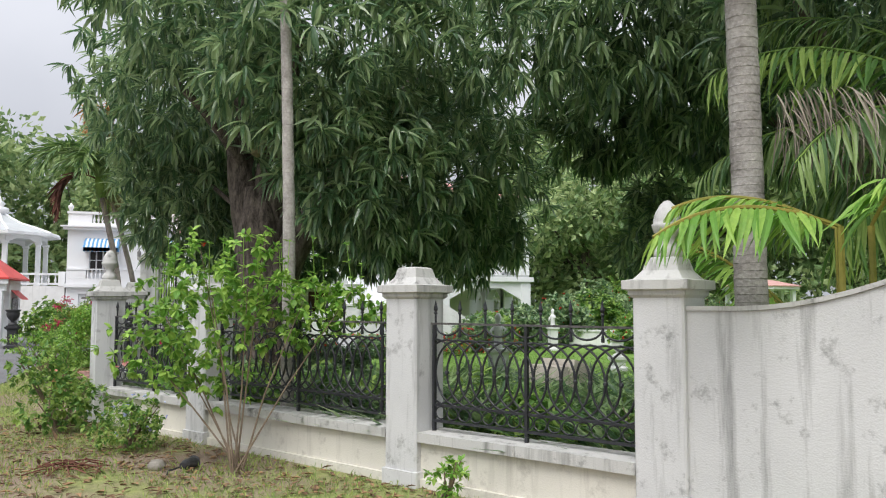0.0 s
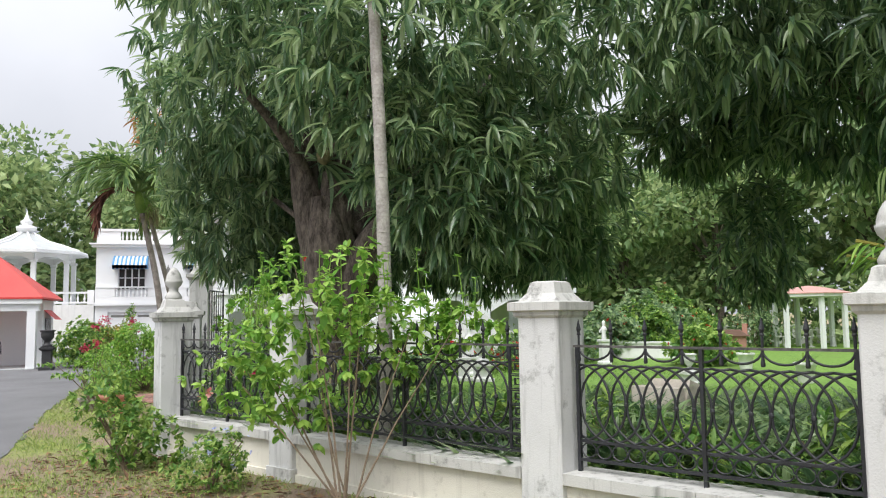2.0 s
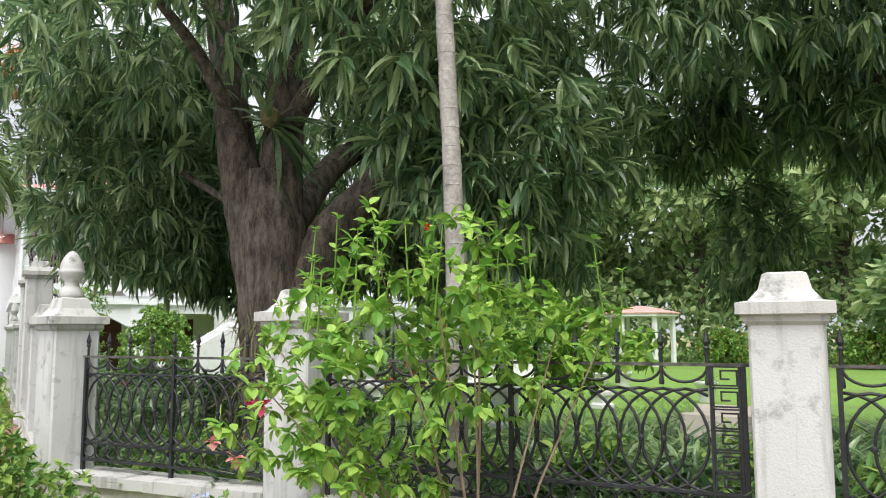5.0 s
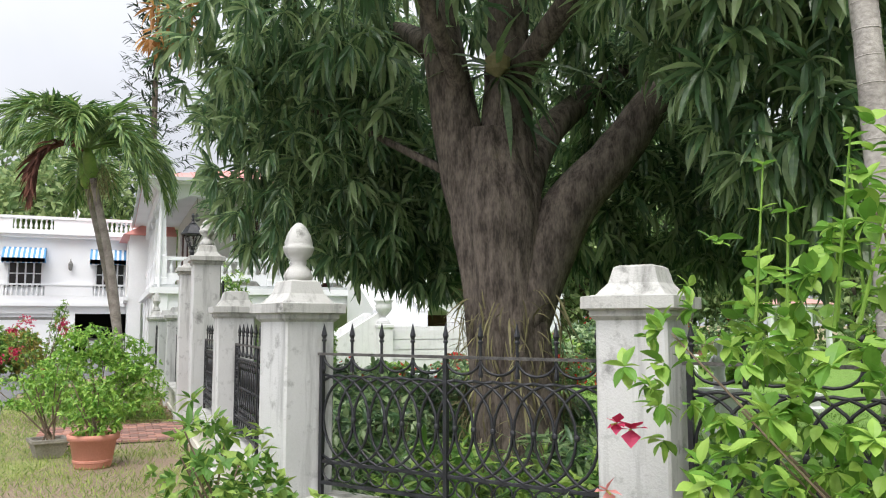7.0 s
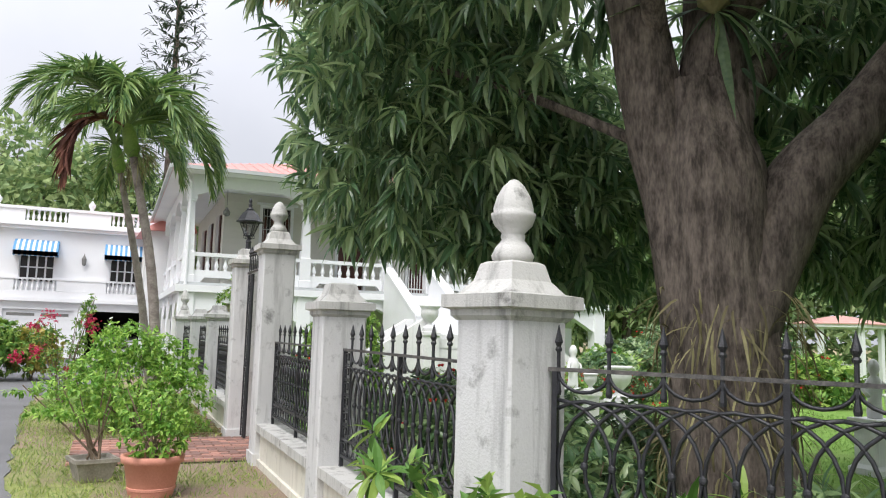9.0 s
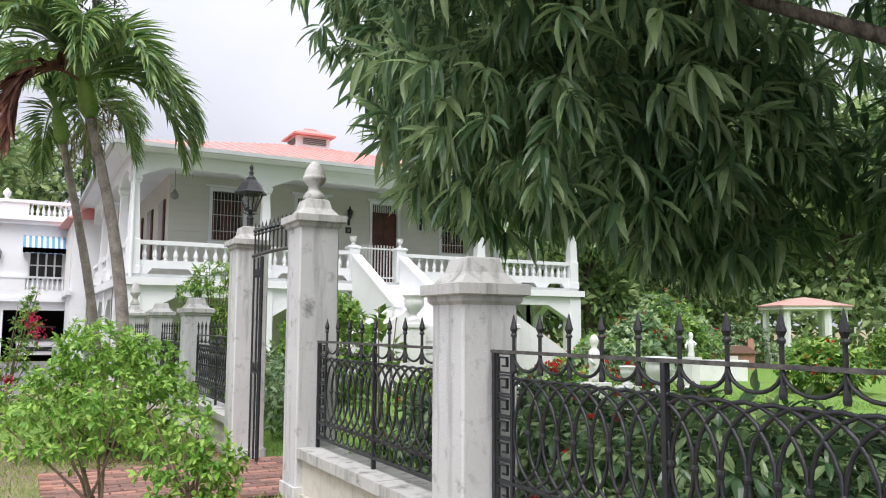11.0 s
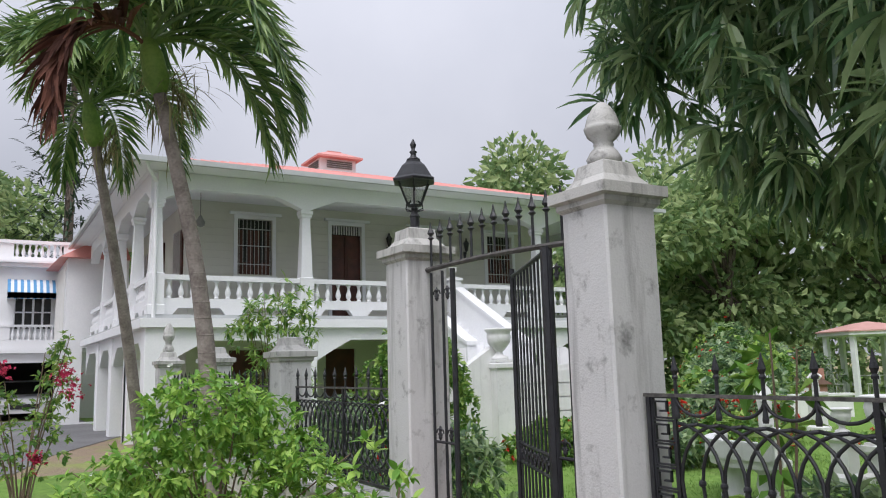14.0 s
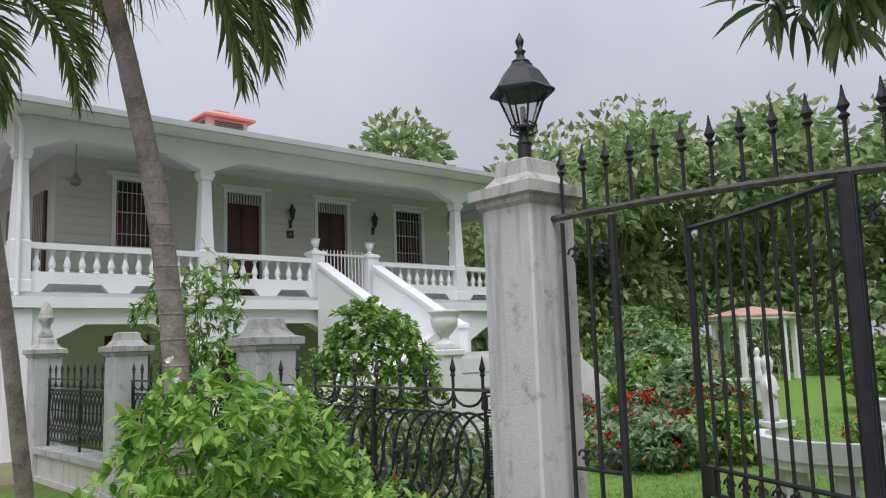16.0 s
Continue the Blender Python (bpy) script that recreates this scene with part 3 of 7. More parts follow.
corner = [FD * d for d in LD]
for i, keys in ((0, (0, 0)), (1, (0, 1)), (2, (0, 0))):
    base_wall("boundary_wall_street", corner[i], corner[i + 1])
    panel(corner[i], corner[i + 1], keys)
base_wall("boundary_wall_side", (0, 0), (0, YD[0]))
base_wall("boundary_wall_side", (0, YD[0]), (0, YD[1]))
base_wall("boundary_wall_side", (0, YD[2]), (0, YD[3]))
base_wall("boundary_wall_side", (0, YD[3]), (0, YD[4]))
base_wall("boundary_wall_side", (0, YD[4]), (-0.1, 16.2))
panel((0, 0), (0, YD[0]), (0, 1))
panel((0, YD[0]), (0, YD[1]), (1, 1))
panel((0, YD[2]), (0, YD[3]), (1, 0))
panel((0, YD[3]), (0, YD[4]), (0, 0))
panel((0, YD[4]), (-0.1, 16.2), (0, 0))

# the swept wall beyond the street fence's last pillar
WS = corner[3] + FD * 0.17
WL = 5.0
ring = [(0, -0.05)] + [(WL, -0.05)]
top = []
for i in range(33):
    u = WL * i / 32
    top.append((u, 1.39 + 1.25 * (1 - math.cos(math.pi * min(1, max(0, (u - 0.3) / 3.6)))) / 2))
outline = ring + top[::-1]
wall_m = Matrix.Translation(WS) @ Matrix.Rotation(math.atan2(FD.y, FD.x), 4, "Z") @ Matrix.Rotation(radians(90), 4, "X")
sw = thing("wall_street", "tall whitewashed wall with a swept cracked top edge", "wall", kind="structure")
part("wall_body", MB().prism(outline, -0.12, 0.12, wall_m), M_LIME, sw)
cop = MB()
for (u0, z0), (u1, z1) in zip(top, top[1:]):
    cop.add([(u0, z0 + 0.002, -0.135), (u1, z1 + 0.002, -0.135), (u1, z1 + 0.03, -0.135), (u0, z0 + 0.03, -0.135), (u0, z0 + 0.002, 0.135), (u1, z1 + 0.002, 0.135), (u1, z1 + 0.03, 0.135), (u0, z0 + 0.03, 0.135)],
            [(0, 1, 2, 3), (7, 6, 5, 4), (3, 2, 6, 7), (0, 4, 5, 1)], wall_m)
part("coping", cop, M_COPING, sw, "thin weathered edge")
for k in range(9):
    rr = random.Random(40 + k)
    u, z = rr.uniform(0.2, 2.6), rr.uniform(0.5, 1.25)
    a = rr.uniform(-0.6, 0.9) if k % 3 else -1.5
    pts = []
    for j in range(14):
        pts.append(wall_m @ Vector((u, z, -0.1205)))
        a += rr.uniform(-0.9, 0.9)
        a *= 0.8
        u += 0.05 * math.cos(a)
        z += 0.05 * math.sin(a)
    part("crack", MB().tube(pts, 0.0014, 4), M_STONEPOT, sw, "fine dark crack in the plaster")

# ---- gate ----
GY0, GY1 = YD[1] + 0.17, YD[2] - 0.17
gate = thing("iron_gateway", "black wrought-iron gate frame with a spiked overthrow", "gate", pose(0, GY0, 0, 0, 0, 90))
GW = GY1 - GY0
arch = []
for i in range(13):
    u = GW * i / 12
    arch.append((u, 0, 2.09 + 0.05 * i / 12 + 0.02 * math.sin(math.pi * i / 12)))
part("arch_rail", MB().tube(arch, 0.018, 6), M_RUST, gate, "worn bow-topped rail")
FLEUR = MB().tube([(0, 0, 0), (0, 0, 0.24)], 0.009, 6)
FLEUR.lathe([(0.010, 0.21), (0.024, 0.225), (0.010, 0.24), (0.026, 0.262), (0.012, 0.295), (0.003, 0.345)], 6)
FLEUR = FLEUR.mesh("spike", M_IRON)
for i in range(13):
    part("spike", FLEUR, M_IRON, gate, at=Matrix.Translation((0.07 + (GW - 0.14) * i / 12, 0, 2.09 + 0.05 * i / 12)))
for x in (0.05, 0.19, 0.34, GW - 0.36, GW - 0.22, GW - 0.06):
    thick = 0.02 if abs(x - GW / 2) < GW / 2 - 0.3 else 0.011
    part("side_bar", MB().tube([(x, 0, 0.05), (x, 0, 2.11)], thick, 8), M_IRON, gate)


def scrolls(e, x0, x1, z, n, r=0.035):
    for i in range(n):
        x = x0 + (x1 - x0) * (i + 0.5) / n
        mb = MB()
        for sx in (-1, 1):
            pts = [(x + sx * (r * (1 - 0.12 * j)) * math.cos(j * 0.75) * 0.8 + sx * r * 0.6, 0, z + r * (1 - 0.10 * j) * math.sin(j * 0.75)) for j in range(9)]
            mb.tube(pts, 0.006, 5)
        mb.lathe([(0.004, -0.05), (0.014, -0.03), (0.008, 0), (0.014, 0.03), (0.004, 0.05)], 6, Matrix.Translation((x, 0, z)))
        part("scroll", mb, M_IRON, e)


for x0 in (0.05, GW - 0.36):
    part("cross_bar", MB().tube([(x0, 0, 0.92), (x0 + 0.30, 0, 0.92)], 0.010, 6), M_IRON, gate)
    scrolls(gate, x0, x0 + 0.30, 0.98, 2)
    scrolls(gate, x0, x0 + 0.30, 1.95, 2)
LEAFW = 0.99
gl = thing("gate_leaf", "black wrought-iron gate leaf standing open", "gate", pose(-0.01, GY0 + 0.36, 0, 0, 0, 66))
part("hinge_post", MB().tube([(0, 0, 0.06), (0, 0, 2.10)], 0.032, 8), M_IRON, gl)
part("closing_post", MB().tube([(LEAFW, 0, 0.08), (LEAFW, 0, 2.10)], 0.018, 8), M_IRON, gl)
part("leaf_top", MB().tube([(LEAFW * i / 8, 0, 2.08 - 0.03 * math.sin(math.pi / 2 * i / 8)) for i in range(9)], 0.015, 6), M_IRON, gl)
for z in (0.10, 0.92, 0.80):
    part("leaf_rail", MB().tube([(0, 0, z), (LEAFW, 0, z)], 0.011, 6), M_IRON, gl)
for i in range(1, 10):
    x = LEAFW * i / 10
    part("leaf_bar", MB().tube([(x, 0, 0.10), (x, 0, 2.08 - 0.03 * math.sin(math.pi / 2 * i / 10))], 0.008, 6), M_IRON, gl)
scrolls(gl, 0.02, LEAFW - 0.02, 0.86, 9, 0.028)
part("lock_box", MB().box(LEAFW - 0.09, -0.02, 0.80, LEAFW - 0.02, 0.02, 0.93, ch=0.004), M_IRON, gl)

# lantern on the gate pillar
lz = 2.46
lan = thing("post_lantern", "black six-paned lantern on a short stem", "lantern", pose(0, YD[2], lz))
part("stem", MB().lathe([(0.045, 0), (0.045, 0.02), (0.036, 0.03), (0.036, 0.10), (0.042, 0.11), (0.03, 0.13), (0.018, 0.155), (0.03, 0.17), (0.018, 0.18)], 14), M_IRON, lan)
part("base_ring", MB().lathe([(0.02, 0.18), (0.062, 0.19), (0.062, 0.20), (0.02, 0.205)], 6), M_IRON, lan)
for i in range(6):
    a, b = math.pi / 3 * i, math.pi / 3 * (i + 1)
    part("cage_bar", MB().tube([(0.058 * math.cos(a), 0.058 * math.sin(a), 0.20), (0.135 * math.cos(a), 0.135 * math.sin(a), 0.385)], 0.006, 5), M_IRON, lan)
    part("cage_bracket", MB().tube([(0.02 * math.cos(a), 0.02 * math.sin(a), 0.15), (0.075 * math.cos(a), 0.075 * math.sin(a), 0.165), (0.07 * math.cos(a), 0.07 * math.sin(a), 0.20), (0.03 * math.cos(a), 0.03 * math.sin(a), 0.23)], 0.005, 5), M_IRON, lan)
    pv = [(0.054 * math.cos(a), 0.054 * math.sin(a), 0.21), (0.054 * math.cos(b), 0.054 * math.sin(b), 0.21), (0.128 * math.cos(b), 0.128 * math.sin(b), 0.38), (0.128 * math.cos(a), 0.128 * math.sin(a), 0.38)]
    pane = part("pane", MB().add(pv + [(x * 0.97, y * 0.97, z) for x, y, z in pv], [(0, 1, 2, 3), (7, 6, 5, 4), (0, 4, 5, 1), (1, 5, 6, 2), (2, 6, 7, 3), (3, 7, 4, 0)]), M_GLASS, lan, "clear lantern glass")
    pane.visible_shadow = False
part("roof", MB().lathe([(0.175, 0.375), (0.18, 0.39), (0.155, 0.41), (0.10, 0.50), (0.065, 0.53), (0.06, 0.545)], 6), M_IRON, lan)
part("lantern_finial", MB().lathe([(0.05, 0.545), (0.05, 0.56), (0.025, 0.575), (0.02, 0.60), (0.032, 0.615), (0.012, 0.63), (0.02, 0.655), (0.024, 0.675), (0.003, 0.72)], 12), M_IRON, lan, "", True)
part("candle", MB().lathe([(0.014, 0.2), (0.014, 0.30), (0.01, 0.31)], 10), M_GRILLE, lan)

# ---- the house ----
HY, WY = 18.675, 20.977                  # front of the veranda; the wall behind it
COLX = (0.10, 3.21, 9.52, 12.85)
house = thing("house", "two-storey white villa with verandas and a red hip roof", "house")


def xz(mb, ring, y0, y1, m=None):
    """A ring of (x, z) drawn out from y0 to y1."""
    mm = Matrix.Rotation(radians(90), 4, "X")
    if m is not None:
        mm = m @ mm
    return mb.prism(ring, -y1, -y0, mm)


def haunched(x0, x1, spring, crown, top, r):
    """Outline of a beam whose underside curves down to the columns."""
    ring = [(x0, top), (x0, spring)]
    for i in range(1, 7):
        a = math.pi / 2 * i / 6
        ring.append((x0 + r * math.sin(a), spring + (crown - spring) * (1 - math.cos(a)) if False else spring + (crown - spring) * math.sin(a) ** 0.9))
    for i in range(6, 0, -1):
        a = math.pi / 2 * i / 6
        ring.append((x1 - r * math.sin(a), spring + (crown - spring) * math.sin(a) ** 0.9))
    ring += [(x1, spring), (x1, top)]
    return ring


BAL = MB().lathe([(0.05, 0), (0.05, 0.03), (0.03, 0.045), (0.055, 0.09), (0.062, 0.13), (0.05, 0.19), (0.03, 0.26), (0.026, 0.31), (0.04, 0.33), (0.03, 0.345), (0.05, 0.36), (0.05, 0.39)], 10).mesh("baluster", M_WHITE, True)


def balustrade(e, x0, x1, y, z0=2.93, z1=3.30, m=None, pitch=0.24, base=True):
    """Turned balusters between a bottom and a top rail, along x."""
    m = m or Matrix.Identity(4)
    k = (z1 - z0) / 0.39
    part("top_rail", MB().box(x0, y - 0.09, z1, x1, y + 0.09, z1 + 0.10, m), M_WHITE, e)
    if base:
        part("bottom_rail", MB().box(x0, y - 0.08, z0 - 0.09, x1, y + 0.08, z0, m), M_WHITE, e)
    n = max(2, round((x1 - x0) / pitch))
    for i in range(n):
        x = x0 + (x1 - x0) * (i + 0.5) / n
        part("baluster", BAL, M_WHITE, e, at=m @ Matrix.Translation((x, y, z0)) @ Matrix.Diagonal((1, 1, k, 1)))


def column(e, x, y):
    part("column", MB().lathe([(0.165, 2.6), (0.165, 2.78), (0.15, 2.80), (0.15, 3.41), (0.13, 3.43), (0.088, 4.70), (0.088, 4.73), (0.12, 4.76), (0.12, 4.80), (0.14, 4.83), (0.14, 4.90)], square=True, m=Matrix.Translation((x, y, 0))), M_WHITE, e)


def pier(e, x, y):
    part("pier", MB().box(x - 0.2, y - 0.2, -0.02, x + 0.2, y + 0.2, 2.33, ch=0.015), M_WHITE, e)


front = Matrix.Translation((0, HY, 0))
for x in COLX:
    column(house, x, HY)
    pier(house, x, HY)
    pier(house, x, WY - 0.3) if x in (COLX[0], COLX[3]) else None
for x0, x1 in zip(COLX, COLX[1:]):
    part("arched_beam", xz(MB(), haunched(x0, x1, 4.86, 5.16, 5.47, 0.7), HY - 0.12, HY + 0.12), M_WHITE, house)
    # the lower storey's arches, one or two to a bay
    k = 2 if x1 - x0 > 5 else 1
    for j in range(k):
        a, b = x0 + (x1 - x0) * j / k, x0 + (x1 - x0) * (j + 1) / k
        part("lower_arch", xz(MB(), haunched(a, b, 1.5, 2.08, 2.34, 1.0), HY - 0.15, HY + 0.15), M_WHITE, house)
pier(house, (COLX[1] + COLX[2]) / 2, HY)
# floor edge with its slots
part("floor_slab", MB().box(-0.2, HY - 0.28, 2.34, 13.15, WY + 0.1, 2.52), M_WHITE, house)
part("floor_slab", MB().box(-0.2, WY + 0.1, 2.34, 1.3, 29, 2.52), M_WHITE, house)
part("veranda_floor", MB().box(-0.08, HY - 0.15, 2.525, 13.0, WY + 0.05, 2.60), M_GUTTER, house)
part("veranda_floor", MB().box(-0.08, WY + 0.06, 2.525, 1.2, 29, 2.60), M_GUTTER, house)


def slotted(e, x0, x1, y, m=None):
    """The low kerb under the balustrade, pierced by flat arched slots."""
    n = max(1, round((x1 - x0) / 1.15))
    s = (x1 - x0) / n
    m = m or Matrix.Identity(4)
    part("kerb", MB().box(x0, y - 0.08, 2.74, x1, y + 0.08, 2.84, m), M_WHITE, e)
    for i in range(n + 1):
        c = x0 + s * i
        a, b = max(x0, c - 0.17), min(x1, c + 0.17)
        part("kerb_block", xz(MB(), [(a, 2.60), (b, 2.60), (b + (0.12 if i < n else 0), 2.74), (a - (0.12 if i else 0), 2.74)], y - 0.08, y + 0.08, m), M_WHITE, e)


ST0, ST1 = 5.6, 6.97
for x0, x1 in ((0.25, 3.06), (3.36, ST0), (ST1, 9.37), (9.67, 12.70)):
    balustrade(house, x0, x1, HY)
    slotted(house, x0, x1, HY)
side = Matrix.Rotation(radians(90), 4, "Z")
for y0, y1 in ((18.83, 20.65), (20.95, 23.0), (23.3, 25.5), (25.8, 28.5)):
    sm = Matrix.Translation((COLX[0], 0, 0)) @ side
    balustrade(house, y0, y1, 0.0, m=sm)
    slotted(house, y0, y1, 0.0, sm)
    balustrade(house, y0, y1, COLX[0] - COLX[3], m=sm)
for y in (20.8, 23.15, 25.65):
    for x in (COLX[0], COLX[3]):
        column(house, x, y)
        pier(house, x, y)
for y0, y1 in ((HY, 20.8), (20.8, 23.15), (23.15, 25.65), (25.65, 28.6)):
    for x in (-COLX[0], -COLX[3]):
        part("arched_beam", xz(MB(), haunched(y0, y1, 4.86, 5.16, 5.47, 0.6), x - 0.12, x + 0.12, side), M_WHITE, house)
        part("lower_arch", xz(MB(), haunched(y0, y1, 1.5, 2.08, 2.34, 0.8), x - 0.15, x + 0.15, side), M_WHITE, house)


def wall_with_holes(e, x0, x1, z0, z1, y0, y1, holes, material, name="wall"):
    """A wall in pieces round its openings (x0, z0, x1, z1), side by side."""
    xs = x0
    for a, c, b, d in sorted(holes):
        part(name, MB().box(xs, y0, z0, a, y1, z1), material, e)
        part(name, MB().box(a, y0, d, b, y1, z1), material, e)
        if c > z0 + 0.02:
            part(name, MB().box(a, y0, z0, b, y1, c), material, e)
        xs = b
    part(name, MB().box(xs, y0, z0, x1, y1, z1), material, e)


DOORS = ((4.77, 5.61), (7.12, 7.97))
WINS = ((2.37, 3.22), (9.50, 10.37))
WALLX = 11.3
holes = [(a, 2.60, b, 5.10) for a, b in DOORS] + [(a, 3.71, b, 5.10) for a, b in WINS]
wall_with_holes(house, 1.23, WALLX, 2.60, 5.47, WY, WY + 0.2, holes, M_CREAM, "veranda_wall")
# clapboard laps
for k in range(15):
    z = 2.68 + k * 0.18
    segs, xs = [], 1.23
    for a, c, b, d in sorted(holes):
        if c - 0.1 < z < d + 0.12:
            segs.append((xs, a - 0.11))
            xs = b + 0.11
    segs.append((xs, WALLX))
    for a, b in segs:
        part("clapboard", MB().add([(a, WY - 0.014, z), (b, WY - 0.014, z), (b, WY - 0.002, z + 0.172), (a, WY - 0.002, z + 0.172), (a, WY, z), (b, WY, z)], [(0, 1, 2, 3), (0, 4, 5, 1)]), M_CREAM, house)
part("side_wall", MB().box(1.23, WY + 0.2, 0, 1.43, 29, 5.47), M_CREAM, house)
part("side_wall", MB().box(WALLX - 0.2, WY + 0.2, 0, WALLX, 29, 5.47), M_CREAM, house)
part("back_wall", MB().box(1.43, 28.8, 0, WALLX - 0.2, 29, 5.47), M_CREAM, house)
low_holes = [(2.2, 0.02, 3.1, 1.95), (4.6, 0.02, 5.4, 1.95), (8.9, 0.7, 9.9, 1.8)]
wall_with_holes(house, 1.23, WALLX, 0, 2.34, WY, WY + 0.2, low_holes, M_CREAM, "lower_wall")
for a, c, b, d in low_holes:
    part("lower_door", MB().box(a, WY + 0.08, c, b, WY + 0.13, d), M_WOOD, house)
part("upper_floor", MB().box(1.43, WY + 0.2, 2.36, WALLX - 0.2, 28.8, 2.58), M_GUTTER, house)
part("ceiling", MB().box(-0.1, HY - 0.1, 5.473, 13.05, 29, 5.50), M_WHITE, house)


def opening_trim(e, a, b, c, d, y):
    t = 0.09
    part("casing", MB().box(a - t, y - 0.03, c, a, y, d + t), M_WHITE, e)
    part("casing", MB().box(b, y - 0.03, c, b + t, y, d + t), M_WHITE, e)
    part("casing", MB().box(a, y - 0.03, d, b, y, d + t), M_WHITE, e)
    part("hood", MB().box(a - 0.2, y - 0.12, d + t, b + 0.2, y, d + t + 0.06), M_WHITE, e)


for a, b in DOORS:
    opening_trim(house, a, b, 2.60, 5.10, WY)
    dr = part("front_door", MB().box(a, WY + 0.10, 2.60, b, WY + 0.15, 4.86), M_WOOD, house, "dark red panelled double door")
    mid = (a + b) / 2
    for x0, x1 in ((a + 0.06, mid - 0.05), (mid + 0.05, b - 0.06)):
        for z0, z1 in ((2.75, 3.4), (3.5, 4.15), (4.25, 4.75)):
            part("door_panel", MB().box(x0, WY + 0.085, z0, x1, WY + 0.099, z1), M_WOOD, dr)
    part("meeting_stile", MB().box(mid - 0.02, WY + 0.075, 2.62, mid + 0.02, WY + 0.099, 4.84), M_WOOD, dr)
    # dark board behind the transom bars, coloured as the unlit room
    part("transom", MB().box(a, WY + 0.11, 4.86, b, WY + 0.15, 5.10), M_DARK, house)
    for i in range(12):
        x = a + (b - a) * (i + 0.5) / 12
        part("transom_bar", MB().box(x - 0.015, WY + 0.06, 4.87, x + 0.015, WY + 0.09, 5.095), M_GRILLE, house)
for a, b in WINS:
    opening_trim(house, a, b, 3.71, 5.10, WY)
    part("sill", MB().box(a - 0.12, WY - 0.06, 3.65, b + 0.12, WY, 3.71), M_WHITE, house)
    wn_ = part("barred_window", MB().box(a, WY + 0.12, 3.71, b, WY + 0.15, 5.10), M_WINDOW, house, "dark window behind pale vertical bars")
    mid = (a + b) / 2
    for x0, x1 in ((a + 0.02, mid - 0.02), (mid + 0.02, b - 0.02)):
        part("shutter", MB().box(x0, WY + 0.09, 3.75, x0 + 0.13, WY + 0.119, 4.84), M_WOOD, wn_)
        part("shutter", MB().box(x1 - 0.13, WY + 0.09, 3.75, x1, WY + 0.119, 4.84), M_WOOD, wn_)
        part("shutter", MB().box(x0 + 0.13, WY + 0.09, 3.75, x1 - 0.13, WY + 0.119, 4.05), M_WOOD, wn_)
    for i in range(9):
        x = a + (b - a) * (i + 0.5) / 9
        part("window_bar", MB().tube([(x, WY + 0.03, 3.71), (x, WY + 0.03, 5.10)], 0.0065, 5), M_GRILLE, wn_)
    for z in (4.0, 4.45, 4.86):
        part("window_bar", MB().box(a, WY + 0.022, z - 0.008, b, WY + 0.038, z + 0.008), M_GRILLE, wn_)
# openings in the side wall
for y in (21.5, 23.7, 25.8):
    part("side_shutter", MB().box(1.19, y, 3.2, 1.228, y + 0.9, 4.85), M_WOOD, house, "dark red louvred side shutter")
    for i in range(7):
        part("window_bar", MB().tube([(1.16, y + 0.1 + 0.117 * i, 3.2), (1.16, y + 0.1 + 0.117 * i, 4.85)], 0.010, 5), M_GRILLE, house)

# roof
EX0, EX1, EY0, EY1, EZ = -0.46, 13.4, 17.92, 30.0, 5.52
RX0, RX1, RYM, RZ = 5.2, 8.0, 24.2, 7.40
part("roof", MB().add([(EX0, EY0, EZ), (EX1, EY0, EZ), (EX1, EY1, EZ), (EX0, EY1, EZ), (RX0, RYM, RZ), (RX1, RYM, RZ), (EX0, EY0, EZ + 0.05), (EX1, EY0, EZ + 0.05), (EX1, EY1, EZ + 0.05), (EX0, EY1, EZ + 0.05)],
                      [(6, 7, 5, 4), (7, 8, 5), (8, 9, 4, 5), (9, 6, 4), (0, 1, 7, 6), (1, 2, 8, 7), (2, 3, 9, 8), (3, 0, 6, 9), (3, 2, 1, 0)]), M_ROOF, house, "faded red sheet roof")
for i in range(46):
    x = EX0 + (EX1 - EX0) * (i + 0.5) / 46
    k = min(1, (x - EX0) / (RX0 - EX0), (EX1 - x) / (EX1 - RX1))
    a, b = Vector((x, EY0, EZ + 0.055)), Vector((x, EY0 + (RYM - EY0) * k, EZ + 0.055 + (RZ - EZ - 0.05) * k))
    part("roof_seam", MB().tube([a, b], 0.022, 4), M_ROOF, house)
part("soffit", MB().box(EX0 + 0.02, EY0 + 0.02, EZ - 0.03, EX1 - 0.02, EY1 - 0.02, EZ - 0.004), M_WHITE, house)
part("gutter", MB().box(EX0 - 0.04, EY0 - 0.09, EZ - 0.04, EX1 + 0.04, EY0 - 0.002, EZ + 0.06, ch=0.02), M_GUTTER, house, "grey gutter along the eaves")
part("gutter", MB().box(EX0 - 0.09, EY0, EZ - 0.04, EX0 - 0.002, EY1, EZ + 0.06), M_GUTTER, house)
part("downpipe", MB().tube([(-0.25, EY0 - 0.02, EZ - 0.02), (-0.18, EY0 + 0.15, EZ - 0.14), (0.05, HY - 0.19, EZ - 0.3), (0.05, HY - 0.19, 2.53)], 0.04, 8), M_WHITE, house)
cx, cy = 6.2, 24.4
part("cupola_body", MB().box(cx - 0.58, cy - 0.5, 7.0, cx + 0.58, cy + 0.5, 7.70), M_WHITE, house)
for s in (-1, 1):
    for i in range(4):
        z = 7.42 + 0.06 * i
        part("cupola_louvre", MB().box(cx - 0.36, cy - 0.53, z, cx + 0.45, cy - 0.501, z + 0.035), M_LOUVRE, house) if s < 0 else part("cupola_louvre", MB().box(cx - 0.61, cy - 0.4, z, cx - 0.581, cy + 0.4, z + 0.035), M_LOUVRE, house)
